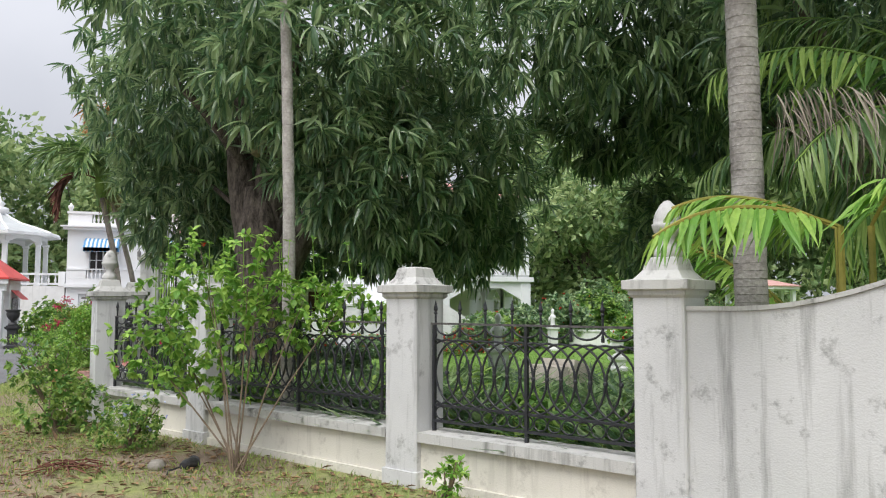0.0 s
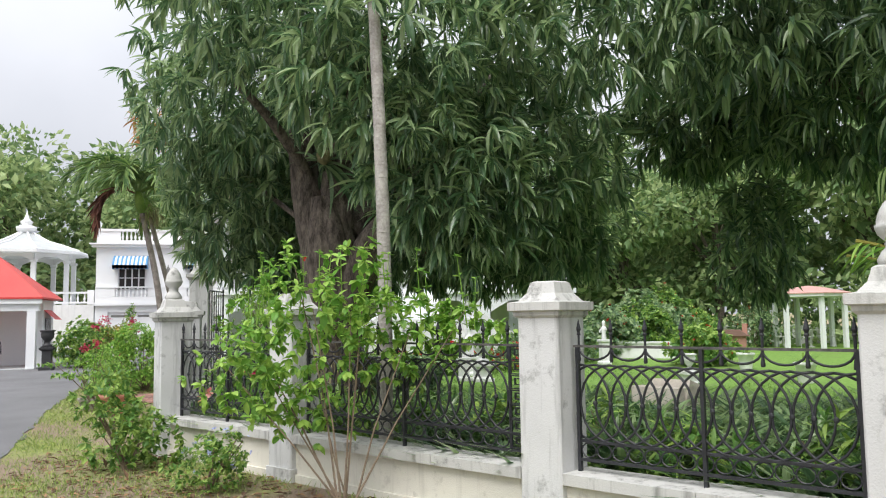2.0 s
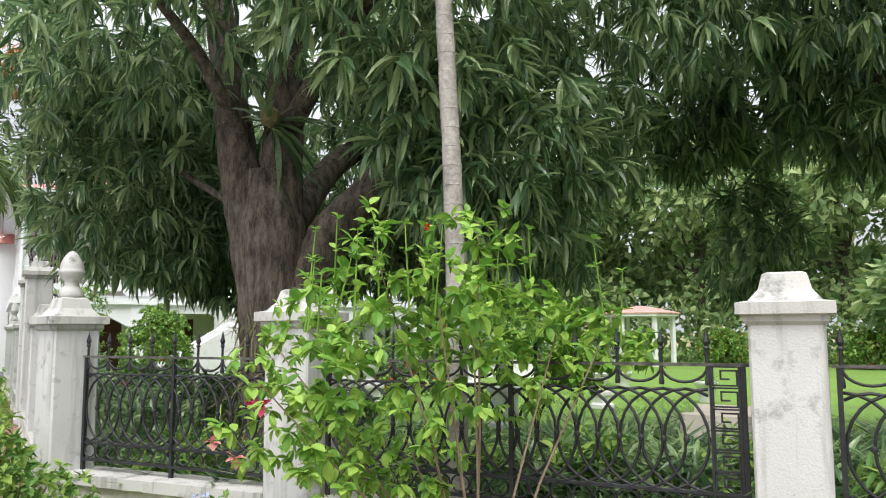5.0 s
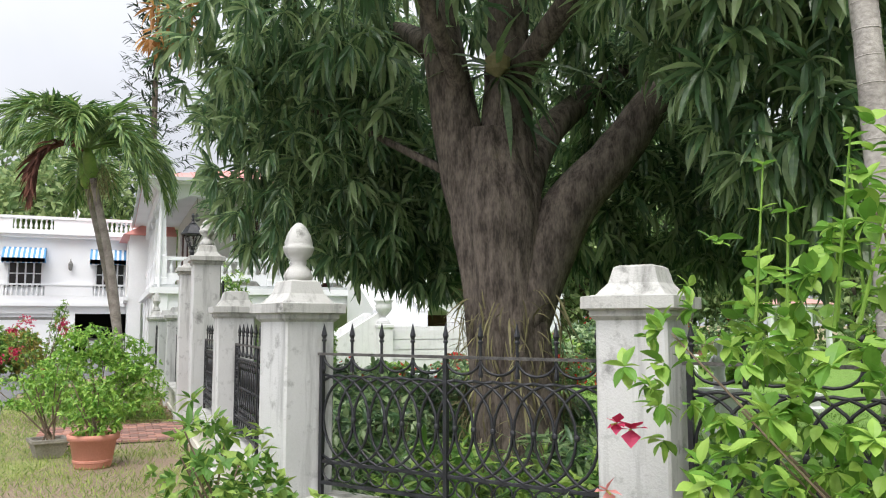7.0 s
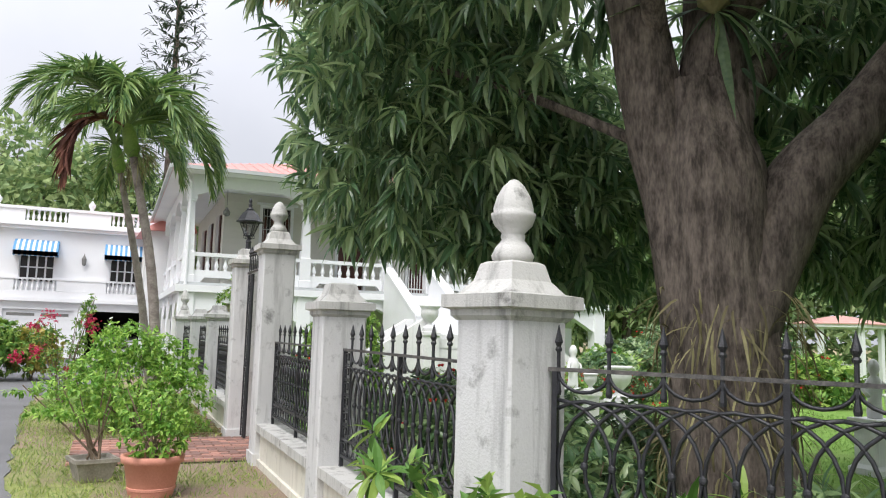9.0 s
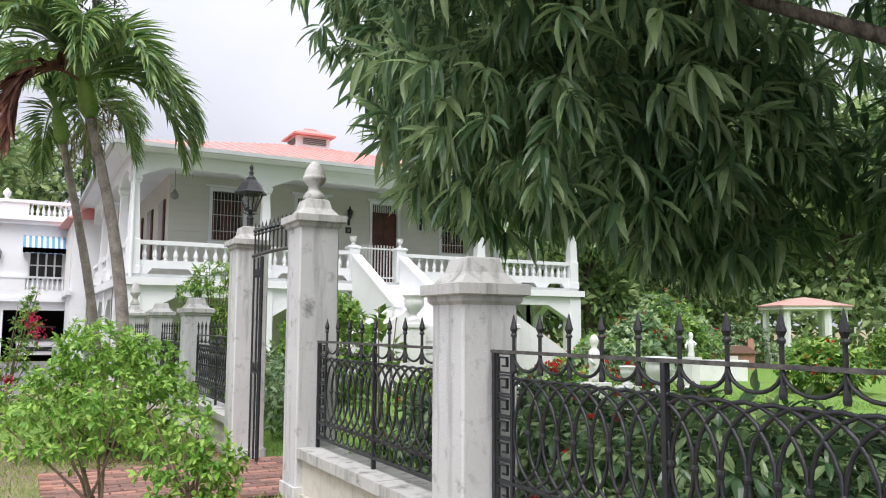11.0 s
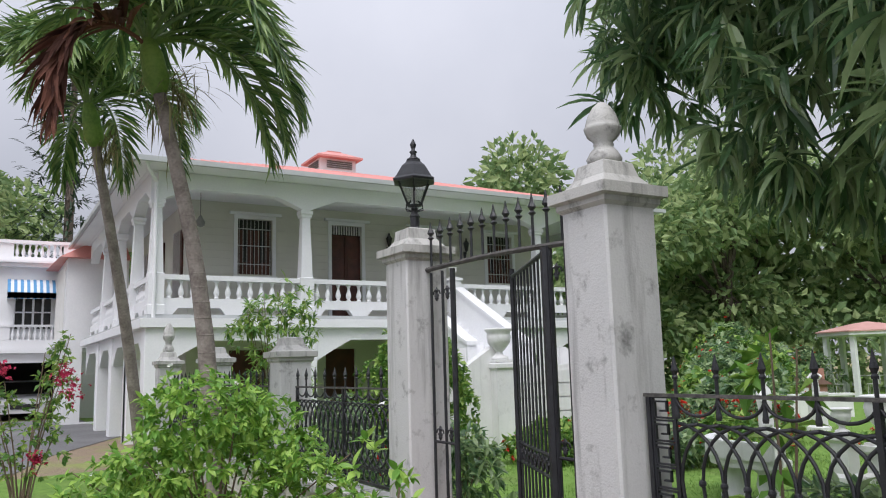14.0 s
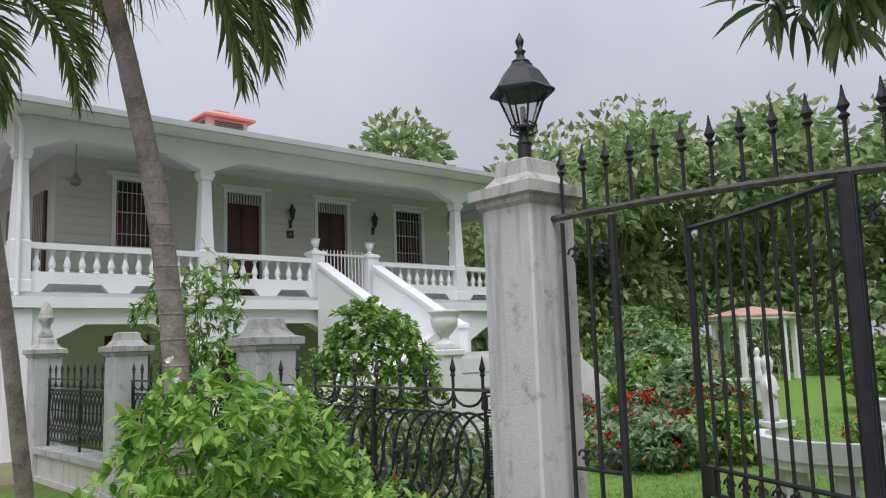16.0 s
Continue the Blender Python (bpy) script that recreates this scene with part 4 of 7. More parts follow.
part("cupola_roof", MB().lathe([(0.72, 7.70), (0.72, 7.76), (0.25, 7.98), (0.22, 7.99), (0.22, 8.02), (0.03, 8.08)], square=True, m=Matrix.Translation((cx, cy, 0))), M_ROOF, house)

# veranda fittings
def sconce(x, y, z):
    e = thing("wall_sconce", "black wall lantern on the veranda wall", "wall lamp", pose(x, y, z), "veranda sconces")
    part("bracket", MB().tube([(0, 0, 0), (0, -0.08, 0.02), (0, -0.10, 0.10)], 0.012, 6), M_IRON, e)
    part("backplate", MB().box(-0.04, -0.012, -0.10, 0.04, 0, 0.10, ch=0.004), M_IRON, e)
    part("lantern_body", MB().lathe([(0.02, 0.08), (0.05, 0.12), (0.085, 0.30), (0.10, 0.31), (0.03, 0.40), (0.02, 0.46)], 6, Matrix.Translation((0, -0.10, 0))), M_IRON, e)


sconce(6.36, WY - 0.016, 4.50)
sconce(8.75, WY - 0.016, 4.50)
pl = thing("wall_plaque", "small dark square plaque on the veranda wall", "plaque", pose(6.35, WY - 0.018, 4.25))
part("plate", MB().box(-0.09, -0.02, -0.09, 0.09, 0, 0.09, ch=0.006), M_IRON, pl)
part("emblem", MB().lathe([(0.05, 0), (0.03, 0.012)], 10, Matrix.Translation((0, -0.02, 0)) @ Matrix.Rotation(radians(90), 4, "X")), M_LOUVRE, pl)
for x in (1.08, 11.6):
    e = thing("hanging_lantern", "small grey lantern hanging by a chain", "lantern", pose(x, 19.2, 0), "veranda lanterns")
    part("chain", MB().tube([(0, 0, 4.75), (0, 0, 5.473)], 0.008, 5), M_LOUVRE, e)
    part("lantern_body", MB().lathe([(0.02, 4.5), (0.09, 4.54), (0.10, 4.62), (0.05, 4.70), (0.015, 4.76)], 8), M_LOUVRE, e)

# stairs down to the garden: one flight to a landing, then a flight to each side
st = thing("garden_stairs", "white branching stairway with sloping parapets and a landing", "stairs")
LZ, LY0, LY1 = 1.30, 14.55, 16.05
N = 8
RISE, RUN = (2.60 - LZ) / N, (HY - 0.2 - LY1) / N
for i in range(N):
    y1 = HY - 0.2 - RUN * i
    part("step", MB().box(ST0 + 0.11, y1 - RUN, 0, ST1 - 0.11, y1, 2.60 - RISE * (i + 1) + 0.001), M_WHITE, st)
for x in (ST0, ST1):
    part("parapet", xz(MB(), [(LY1 - 0.3, 0), (HY - 0.25, 0), (HY - 0.25, 3.22), (LY1 - 0.1, 1.93), (LY1 - 0.3, 1.85)], -x - 0.11, -x + 0.11, side), M_WHITE, st)
    part("parapet_cap", xz(MB(), [(LY1 - 0.33, 1.85), (LY1 - 0.1, 1.935), (HY - 0.24, 3.225), (HY - 0.24, 3.30), (LY1 - 0.12, 2.0), (LY1 - 0.33, 1.92)], -x - 0.14, -x + 0.14, side), M_WHITE, st)
    part("newel", MB().lathe([(0.14, 2.60), (0.14, 3.46), (0.17, 3.48), (0.17, 3.53), (0.12, 3.55)], square=True, m=Matrix.Translation((x, HY, 0))), M_WHITE, st)
part("landing", MB().box(5.38, LY0, 0, 7.7, LY1 - 0.31, LZ), M_WHITEOLD, st)
part("landing_parapet", MB().box(5.5, LY0 - 0.1, 0, 7.6, LY0 + 0.1, 1.42), M_WHITEOLD, st)
for k in range(5):
    part("wall_course", MB().box(5.5, LY0 - 0.13, 0.05 + 0.26 * k, 7.6, LY0 - 0.103, 0.28 + 0.26 * k), M_WHITEOLD, st)
for s_, x0_ in ((-1, 5.38), (1, 7.7)):
    for i in range(7):
        xa_, xb_ = sorted((x0_ + s_ * 0.29 * i, x0_ + s_ * 0.29 * (i + 1)))
        part("side_step", MB().box(xa_, LY0, 0, xb_, LY1 - 0.31, LZ - LZ / 8 * (i + 1)), M_WHITEOLD, st)
    for y0_ in (LY0 - 0.1, LY1 - 0.42):
        ring_ = [(x0_, 0), (x0_ + s_ * 2.2, 0), (x0_ + s_ * 2.2, 0.55), (x0_ + s_ * 0.15, 1.78), (x0_, 1.78)]
        part("side_parapet", xz(MB(), ring_ if s_ > 0 else ring_[::-1], y0_, y0_ + 0.2), M_WHITEOLD, st)
    part("landing_post", MB().lathe([(0.19, 0), (0.19, 1.36), (0.225, 1.39), (0.225, 1.46), (0.15, 1.49)], square=True, m=Matrix.Translation((x0_ + s_ * 0.04, LY0 - 0.12, 0))), M_WHITEOLD, st)


def urn(x, y, z, k, label, material=None, group="white urns"):
    e = thing("garden_urn", label, "urn", pose(x, y, z), group)
    prof = [(0.16, 0), (0.16, 0.05), (0.08, 0.09), (0.06, 0.14), (0.12, 0.20), (0.20, 0.30), (0.22, 0.42), (0.20, 0.47), (0.25, 0.52), (0.26, 0.55), (0.22, 0.56), (0.18, 0.50)]
    part("bowl", MB().lathe([(r * k, q * k) for r, q in prof], 18), material or M_STATUE, e, "", True)
    part("foot", MB().box(-0.18 * k, -0.18 * k, -0.04 * k, 0.18 * k, 0.18 * k, 0.0), material or M_STATUE, e)
    return e


for x in (ST0, ST1):
    urn(x, HY, 3.57, 0.42, "small white urn on a stair newel")
for x in (5.34, 7.74):
    urn(x, LY0 - 0.12, 1.53, 1.02, "white urn on a post of the stair landing", M_WHITEOLD)
sg = thing("stair_gate", "low white barred gate at the head of the stairs", "gate")
part("gate_rail", MB().box(ST0 + 0.16, HY - 0.02, 3.48, ST1 - 0.16, HY + 0.02, 3.52), M_GRILLE, sg)
part("gate_rail", MB().box(ST0 + 0.16, HY - 0.02, 2.70, ST1 - 0.16, HY + 0.02, 2.74), M_GRILLE, sg)
for i in range(12):
    x = ST0 + 0.2 + (ST1 - ST0 - 0.4) * i / 11
    part("gate_bar", MB().tube([(x, HY, 2.61), (x, HY, 3.60)], 0.013, 6), M_GRILLE, sg)

# rear block beyond the veranda's far end
rb = thing("rear_block", "white rear block of the villa with a corniced parapet", "building")
part("wall", MB().box(13.4, 27.0, 0, 16.7, 31, 4.95), M_WHITE, rb)
part("cornice", MB().box(13.3, 26.75, 4.953, 16.98, 31.2, 5.12), M_WHITE, rb)
part("parapet_rail", MB().box(13.4, 26.95, 5.75, 16.8, 27.15, 5.87), M_WHITE, rb)
for x in (13.5, 15.0, 16.6):
    part("parapet_post", MB().box(x - 0.16, 26.92, 5.123, x + 0.16, 27.18, 5.747), M_WHITE, rb)
for i in range(9):
    x = 13.75 + 0.3 * i
    if abs(x - 15.0) > 0.2:
        part("baluster", BAL, M_WHITE, rb, at=Matrix.Translation((x, 27.05, 5.123)) @ Matrix.Diagonal((1.1, 1.1, 1.6, 1)))
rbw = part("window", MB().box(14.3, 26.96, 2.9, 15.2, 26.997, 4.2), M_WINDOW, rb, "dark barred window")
for i in range(4):
    part("glazing_bar", MB().box(14.3 + 0.29 * i, 26.93, 2.9, 14.34 + 0.29 * i, 26.957, 4.2), M_WHITE, rbw)
part("string_course", MB().box(13.35, 26.9, 2.3, 16.8, 26.997, 2.45), M_WHITE, rb)
ac = part("air_conditioner", MB().box(16.703, 27.4, 2.6, 17.15, 28.2, 3.3, ch=0.02), M_GUTTER, rb, "grey box of a window air conditioner")

# ---- garage wing ----
GX0, GX1, GY = -6.7, 0.9, 33.0
WING = Matrix.Translation((0.143, 0, 0)) @ Matrix.Diagonal((0.971, 1, 0.932, 1))
wing = thing("garage_wing", "two-storey white garage wing with a balustraded parapet", "building", WING)
D1, D2 = (-6.1, -3.4), (-2.9, -0.4)
wall_with_holes(wing, GX0, GX1, 0, 2.5, GY, GY + 0.3, [(D1[0], 0, D1[1], 2.1), (D2[0], 0, D2[1], 2.1)], M_WHITE)
W1, W2 = (-5.62, -4.3), (-2.1, -0.9)
wall_with_holes(wing, GX0, GX1, 2.5, 5.75, GY + 0.003, GY + 0.3, [(*W1[:1], 3.3, W1[1], 4.95), (W2[0], 3.3, W2[1], 4.95)], M_WHITE)
part("side_wall", MB().box(GX0, GY + 0.3, 0, GX0 + 0.3, 40.5, 5.75), M_WHITE, wing)
part("side_wall", MB().box(GX1 - 0.3, GY + 0.3, 0, GX1, 40.5, 5.75), M_WHITE, wing)
part("back_wall", MB().box(GX0, 40.5, 0, GX1, 40.8, 5.75), M_WHITE, wing)
part("flat_roof", MB().box(GX0, GY, 5.6, GX1, 40.8, 5.75), M_WHITE, wing)
part("cornice", MB().box(GX0 - 0.2, GY - 0.25, 5.60, GX1, GY - 0.003, 5.74), M_WHITE, wing)
part("cornice", MB().box(GX0 - 0.3, GY - 0.35, 5.743, GX1, GY + 0.1, 5.82), M_WHITE, wing)
part("string_course", MB().box(GX0 - 0.08, GY - 0.2, 2.45, GX1, GY - 0.003, 2.62), M_WHITE, wing)
part("balcony_wall", MB().box(GX0, GY - 0.12, 2.62, GX1, GY - 0.003, 2.92), M_WHITE, wing)
part("balcony_rail", MB().box(GX0, GY - 0.14, 3.40, GX1, GY - 0.003, 3.48), M_WHITE, wing)
for a, b in ((GX0, -5.75), (-4.15, -2.2), (-0.8, GX1)):
    part("balcony_panel", MB().box(a, GY - 0.11, 2.925, b, GY - 0.003, 3.40), M_WHITE, wing)
for a, b in ((-5.75, -4.15), (-2.2, -0.8)):
    n = 8
    for i in range(n):
        part("baluster", BAL, M_WHITE, wing, at=Matrix.Translation((a + (b - a) * (i + 0.5) / n, GY - 0.07, 2.92)) @ Matrix.Diagonal((1, 1, 1.23, 1)))
part("parapet", MB().box(GX0, GY, 5.823, GX1, GY + 0.2, 6.0), M_WHITE, wing)
part("parapet_cap", MB().box(GX0 - 0.05, GY - 0.05, 6.50, GX1, GY + 0.25, 6.62), M_WHITE, wing)
for a, b in ((GX0, -5.55), (-3.9, -2.2), (-0.6, GX1)):
    part("parapet_block", MB().box(a, GY + 0.01, 6.003, b, GY + 0.19, 6.497), M_WHITE, wing)
for a, b in ((-5.55, -3.9), (-2.2, -0.6)):
    for i in range(8):
        part("baluster", BAL, M_WHITE, wing, at=Matrix.Translation((a + (b - a) * (i + 0.5) / 8, GY + 0.1, 6.0)) @ Matrix.Diagonal((1.1, 1.1, 1.28, 1)))
for x in (GX0 + 0.1, -3.0):
    part("roof_finial", MB().lathe([(0.14, 6.62), (0.07, 6.68), (0.12, 6.78), (0.15, 6.9), (0.07, 7.0), (0.02, 7.08)], 12, Matrix.Translation((x, GY + 0.1, 0))), M_WHITE, wing, "", True)
gd = part("garage_door", MB().box(D1[0], GY + 0.12, 0, D1[1], GY + 0.16, 2.1), M_WHITE, wing, "white sectional garage door with a slotted top")
for k in range(5):
    part("door_section", MB().box(D1[0] + 0.02, GY + 0.10, 0.02 + 0.415 * k, D1[1] - 0.02, GY + 0.119, 0.415 * (k + 1) - 0.01), M_WHITE, gd)
for a, b in ((-5.95, -4.9), (-4.65, -3.6)):
    part("door_slot", MB().box(a, GY + 0.085, 1.82, b, GY + 0.099, 1.94), M_LOUVRE, gd)
# added near-black board behind the car, painted as the garage's shade
part("garage_shade_board", MB().box(D2[0] - 0.3, GY + 4, 0, D2[1] + 0.5, GY + 4.1, 2.4), M_DARK, wing)
for (a, b) in (W1, W2):
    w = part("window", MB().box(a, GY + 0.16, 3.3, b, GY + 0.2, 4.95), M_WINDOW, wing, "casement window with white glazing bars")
    for i in range(5):
        x = a + (b - a) * i / 4
        part("glazing_bar", MB().box(x - 0.035, GY + 0.12, 3.3, x + 0.035, GY + 0.159, 4.95), M_WHITE, w)
    for z in (3.32, 3.95, 4.5):
        part("glazing_bar", MB().box(a, GY + 0.10, z - 0.025, b, GY + 0.119, z + 0.025), M_WHITE, w)
for x0 in (-5.83, -2.35):
    aw = thing("window_awning", "blue and white striped canvas awning", "awning", WING @ pose(x0, GY, 0), "awnings")
    pts = [(0, -0.02, 5.15), (0, -0.35, 4.98), (0, -0.68, 4.62), (0, -0.68, 4.40)]
    top_ = MB()
    W = 1.68
    k = len(pts)
    vs = pts + [(W, y, z) for _, y, z in pts] + [(x, y, z - 0.012) for x, y, z in pts] + [(W, y, z - 0.012) for _, y, z in pts]
    fs = []
    for i in range(k - 1):
        fs += [(i, i + 1, k + i + 1, k + i), (2 * k + i, 3 * k + i, 3 * k + i + 1, 2 * k + i + 1)]
    top_.add(vs, fs)
    for x in (0, W):
        top_.add([(x, -0.02, 5.15), (x, -0.35, 4.98), (x, -0.68, 4.62), (x, -0.68, 4.40), (x, -0.02, 4.40)], [(0, 1, 2, 3, 4)])
    part("cloth", top_, M_AWNING, aw)
    part("frame_bar", MB().tube([(0, -0.66, 4.41), (W, -0.66, 4.41)], 0.015, 6), M_GRILLE, aw)
e = thing("wall_sconce", "grey carriage lamp between the garage windows", "wall lamp", WING @ pose(-3.15, GY, 4.3))
part("lamp_body", MB().lathe([(0.03, -0.2), (0.08, -0.12), (0.1, 0.12), (0.03, 0.25), (0.01, 0.36)], 8, Matrix.Translation((0, -0.13, 0))), M_LOUVRE, e)
part("bracket", MB().box(-0.03, -0.12, -0.05, 0.03, 0, 0.05), M_LOUVRE, e)

# link block between the wing and the house
lk = thing("link_block", "white two-storey passage with barred openings and a small red roof", "building", Matrix.Diagonal((1, 1, 1.11, 1)))
wall_with_holes(lk, -0.4, 1.2, 0, 4.6, 29.3, 29.5, [(-0.1, 0.05, 0.9, 2.1), ], M_WHITE)
part("side_wall", MB().box(-0.6, 29.3, 0, -0.4, 32.9, 4.6), M_WHITE, lk)
part("pent_roof", MB().add([(-0.85, 29.0, 4.6), (1.2, 29.0, 4.6), (1.2, 32.9, 4.6), (-1.0, 32.9, 4.6), (0.9, 29.3, 5.5), (0.9, 32.9, 5.5)], [(0, 1, 4), (0, 4, 5, 3), (1, 2, 5, 4), (2, 3, 5), (3, 2, 1, 0)]), M_ROOF, lk)
for i in range(11):
    part("grille_bar", MB().tube([(-0.66, 29.5 + 0.3 * i, 2.4), (-0.66, 29.5 + 0.3 * i, 4.4)], 0.02, 5), M_GRILLE, lk)
part("string_course", MB().box(-0.75, 29.2, 2.2, -0.603, 32.9, 2.35), M_WHITE, lk)

# ---- carport with the scarlet roof ----
cp = thing("carport", "white open carport under a scarlet hip roof", "building", pose(-0.62, 0.3, 0) @ Matrix.Diagonal((1, 1, 1.09, 1)))
ya, xr, ze = 18.0, -5.04, 2.06
xl, yz = -12.0, 20.6
part("roof", MB().add([(xl, ya - 0.25, ze), (xr + 0.25, ya - 0.25, ze), (xr + 0.25, yz, ze), (xl, yz, ze), (-8.6, 19.2, 3.85), (-6.56, 19.2, 3.45), (xl, ya - 0.25, ze + 0.05), (xr + 0.25, ya - 0.25, ze + 0.05), (xr + 0.25, yz, ze + 0.05), (xl, yz, ze + 0.05)],
                       [(6, 7, 5, 4), (7, 8, 5), (8, 9, 4, 5), (9, 6, 4), (0, 1, 7, 6), (1, 2, 8, 7), (2, 3, 9, 8), (3, 0, 6, 9), (3, 2, 1, 0)]), M_REDROOF, cp, "scarlet painted sheet roof")
part("fascia", MB().box(xl, ya - 0.2, ze - 0.14, xr + 0.2, ya - 0.1, ze - 0.004), M_WHITE, cp)
part("beam", MB().box(xl, ya - 0.09, ze - 0.35, xr + 0.1, ya + 0.12, ze - 0.004), M_WHITE, cp)
for x in (-6.35, -5.15, -9.4):
    part("post", MB().box(x - 0.13, ya - 0.12, -0.02, x + 0.13, ya + 0.13, ze - 0.353), M_WHITE, cp)
wall_with_holes(cp, xl, xr, 0, ze - 0.01, 20.2, 20.4, [(-7.9, 0.8, -7.1, 1.7)], M_WHITE)
part("barred_window", MB().box(-7.9, 20.3, 0.8, -7.1, 20.35, 1.7), M_WINDOW, cp)
for i in range(4):
    part("glazing_bar", MB().box(-7.9 + 0.25 * i, 20.26, 0.8, -7.86 + 0.25 * i, 20.299, 1.7), M_WHITE, cp)
part("side_wall", MB().box(xr - 0.2, 18.9, 0, xr, 20.2, ze - 0.01), M_WHITE, cp)
part("window_hood", MB().add([(xr, 19.1, 1.75), (xr + 0.35, 19.1, 1.45), (xr + 0.35, 20.1, 1.45), (xr, 20.1, 1.75), (xr, 19.1, 1.72), (xr, 20.1, 1.72)], [(0, 1, 2, 3), (0, 4, 1), (3, 2, 5), (4, 5, 2, 1)]), M_REDROOF, cp)
part("barred_window", MB().box(xr + 0.003, 19.2, 0.7, xr + 0.03, 20.0, 1.5), M_WINDOW, cp)
part("dormer", MB().box(-7.6, 18.5, 2.7, -7.15, 19.1, 3.35), M_WHITE, cp)
part("floor", MB().box(xl, ya - 0.3, -0.02, xr, 20.2, 0.03), M_GUTTER, cp)
pp = urn(-5.1, 17.4, 0.75, 0.9, "black urn planter beside the carport", M_GREYPOT, "")
ped = thing("pedestal", "black stepped pedestal under the urn", "pedestal", pose(-5.1, 17.4, 0))
part("block", MB().lathe([(0.2, 0), (0.2, 0.1), (0.13, 0.14), (0.13, 0.6), (0.2, 0.66), (0.2, 0.71)], square=True), M_GREYPOT, ped)


def iron_chair(x, y, turn, material, group, k=1.0):
    e = thing("garden_chair", "small metal garden chair with a looped back", "chair", pose(x, y, 0.012, 0, 0, turn), group)
    part("seat", MB().lathe([(0.2 * k, 0.43 * k), (0.21 * k, 0.45 * k), (0.19 * k, 0.46 * k)], 14), material, e)
    for i in range(4):
        a = math.pi / 4 + math.pi / 2 * i
        part("leg", MB().tube([(0.17 * k * math.cos(a), 0.17 * k * math.sin(a), 0.43 * k), (0.21 * k * math.cos(a), 0.21 * k * math.sin(a), 0)], 0.012, 5), material, e)
    part("backrest", MB().tube([(0.19 * k * math.cos(t), 0.19 * k, 0.44 * k + 0.42 * k * math.sin(t)) for t in [math.pi * i / 10 for i in range(11)]], 0.012, 5).tube([(0.1 * k * math.cos(t), 0.19 * k, 0.44 * k + 0.30 * k * math.sin(t)) for t in [math.pi * i / 10 for i in range(11)]], 0.009, 5), material, e)


def round_table(x, y, material):
    e = thing("garden_table", "small round metal garden table", "table", pose(x, y, 0.012))
    part("tabletop", MB().lathe([(0.40, 0.70), (0.42, 0.715), (0.40, 0.73)], 20), material, e)
    part("stem", MB().lathe([(0.18, 0), (0.16, 0.03), (0.03, 0.06), (0.025, 0.70)], 10), material, e)


iron_chair(-7.65, 19.1, 20, M_IRON, "carport chairs")
iron_chair(-7.25, 19.7, -60, M_IRON, "carport chairs")

# ---- terrace with the bandstand ----
tr = thing("terrace", "raised white terrace with a balustrade", "building")
part("retaining_wall", MB().box(-22, 33.1, 0, -6.45, 33.4, 2.35), M_WHITEOLD, tr)
part("terrace_floor", MB().box(-22, 33.4, 2.1, -6.45, 42, 2.3), M_GUTTER, tr)
for a, b in ((-10.2, -6.75), (-13.6, -10.5), (-17, -13.9)):
    balustrade(tr, a, b, 33.25, 2.5, 2.9, pitch=0.3)
for x in (-6.6, -10.35, -13.75):
    part("post", MB().box(x - 0.15, 33.08, 2.352, x + 0.15, 33.42, 3.08), M_WHITE, tr)
gz = thing("bandstand", "white octagonal bandstand with a grey domed roof", "gazebo", pose(-10.57, 37.0, 2.3) @ Matrix.Diagonal((1.15, 1.15, 1.06, 1)))
for i in range(8):
    a = math.pi / 8 + math.pi / 4 * i
    part("post", MB().lathe([(0.13, 0), (0.13, 0.15), (0.1, 0.17), (0.1, 2.15), (0.14, 2.2), (0.14, 2.3)], square=True, m=Matrix.Translation((2.1 * math.cos(a), 2.1 * math.sin(a), 0))), M_WHITE, gz)
    b = a + math.pi / 4
    L = 2 * 2.1 * math.sin(math.pi / 8)
    mm = Matrix.Translation((2.1 * math.cos(a), 2.1 * math.sin(a), 0)) @ Matrix.Rotation((a + b) / 2 + math.pi / 2, 4, "Z")
    part("arched_beam", xz(MB(), haunched(0, L, 2.2, 2.45, 2.6, 0.5), -0.07, 0.07, mm), M_WHITE, gz)
part("eave", MB().lathe([(2.15, 2.6), (2.75, 2.62), (2.75, 2.74), (2.2, 2.78)], 8, Matrix.Rotation(math.pi / 8, 4, "Z")), M_WHITE, gz)
part("roof", MB().lathe([(2.7, 2.75), (1.9, 3.05), (1.1, 3.3), (0.5, 3.65), (0.3, 3.8)], 8, Matrix.Rotation(math.pi / 8, 4, "Z")), M_GUTTER, gz, "grey sheet roof in eight facets")
for i in range(8):
    a = math.pi / 8 + math.pi / 4 * i
    part("hip_rib", MB().tube([(r * math.cos(a), r * math.sin(a), z + 0.02) for r, z in ((2.7, 2.75), (1.9, 3.05), (1.1, 3.3), (0.5, 3.65), (0.3, 3.8))], 0.06, 5), M_WHITE, gz)
part("roof_finial", MB().lathe([(0.3, 3.8), (0.45, 3.95), (0.45, 4.1), (0.2, 4.2), (0.3, 4.35), (0.12, 4.5), (0.05, 4.75), (0.01, 4.9)], 12), M_WHITE, gz, "", True)

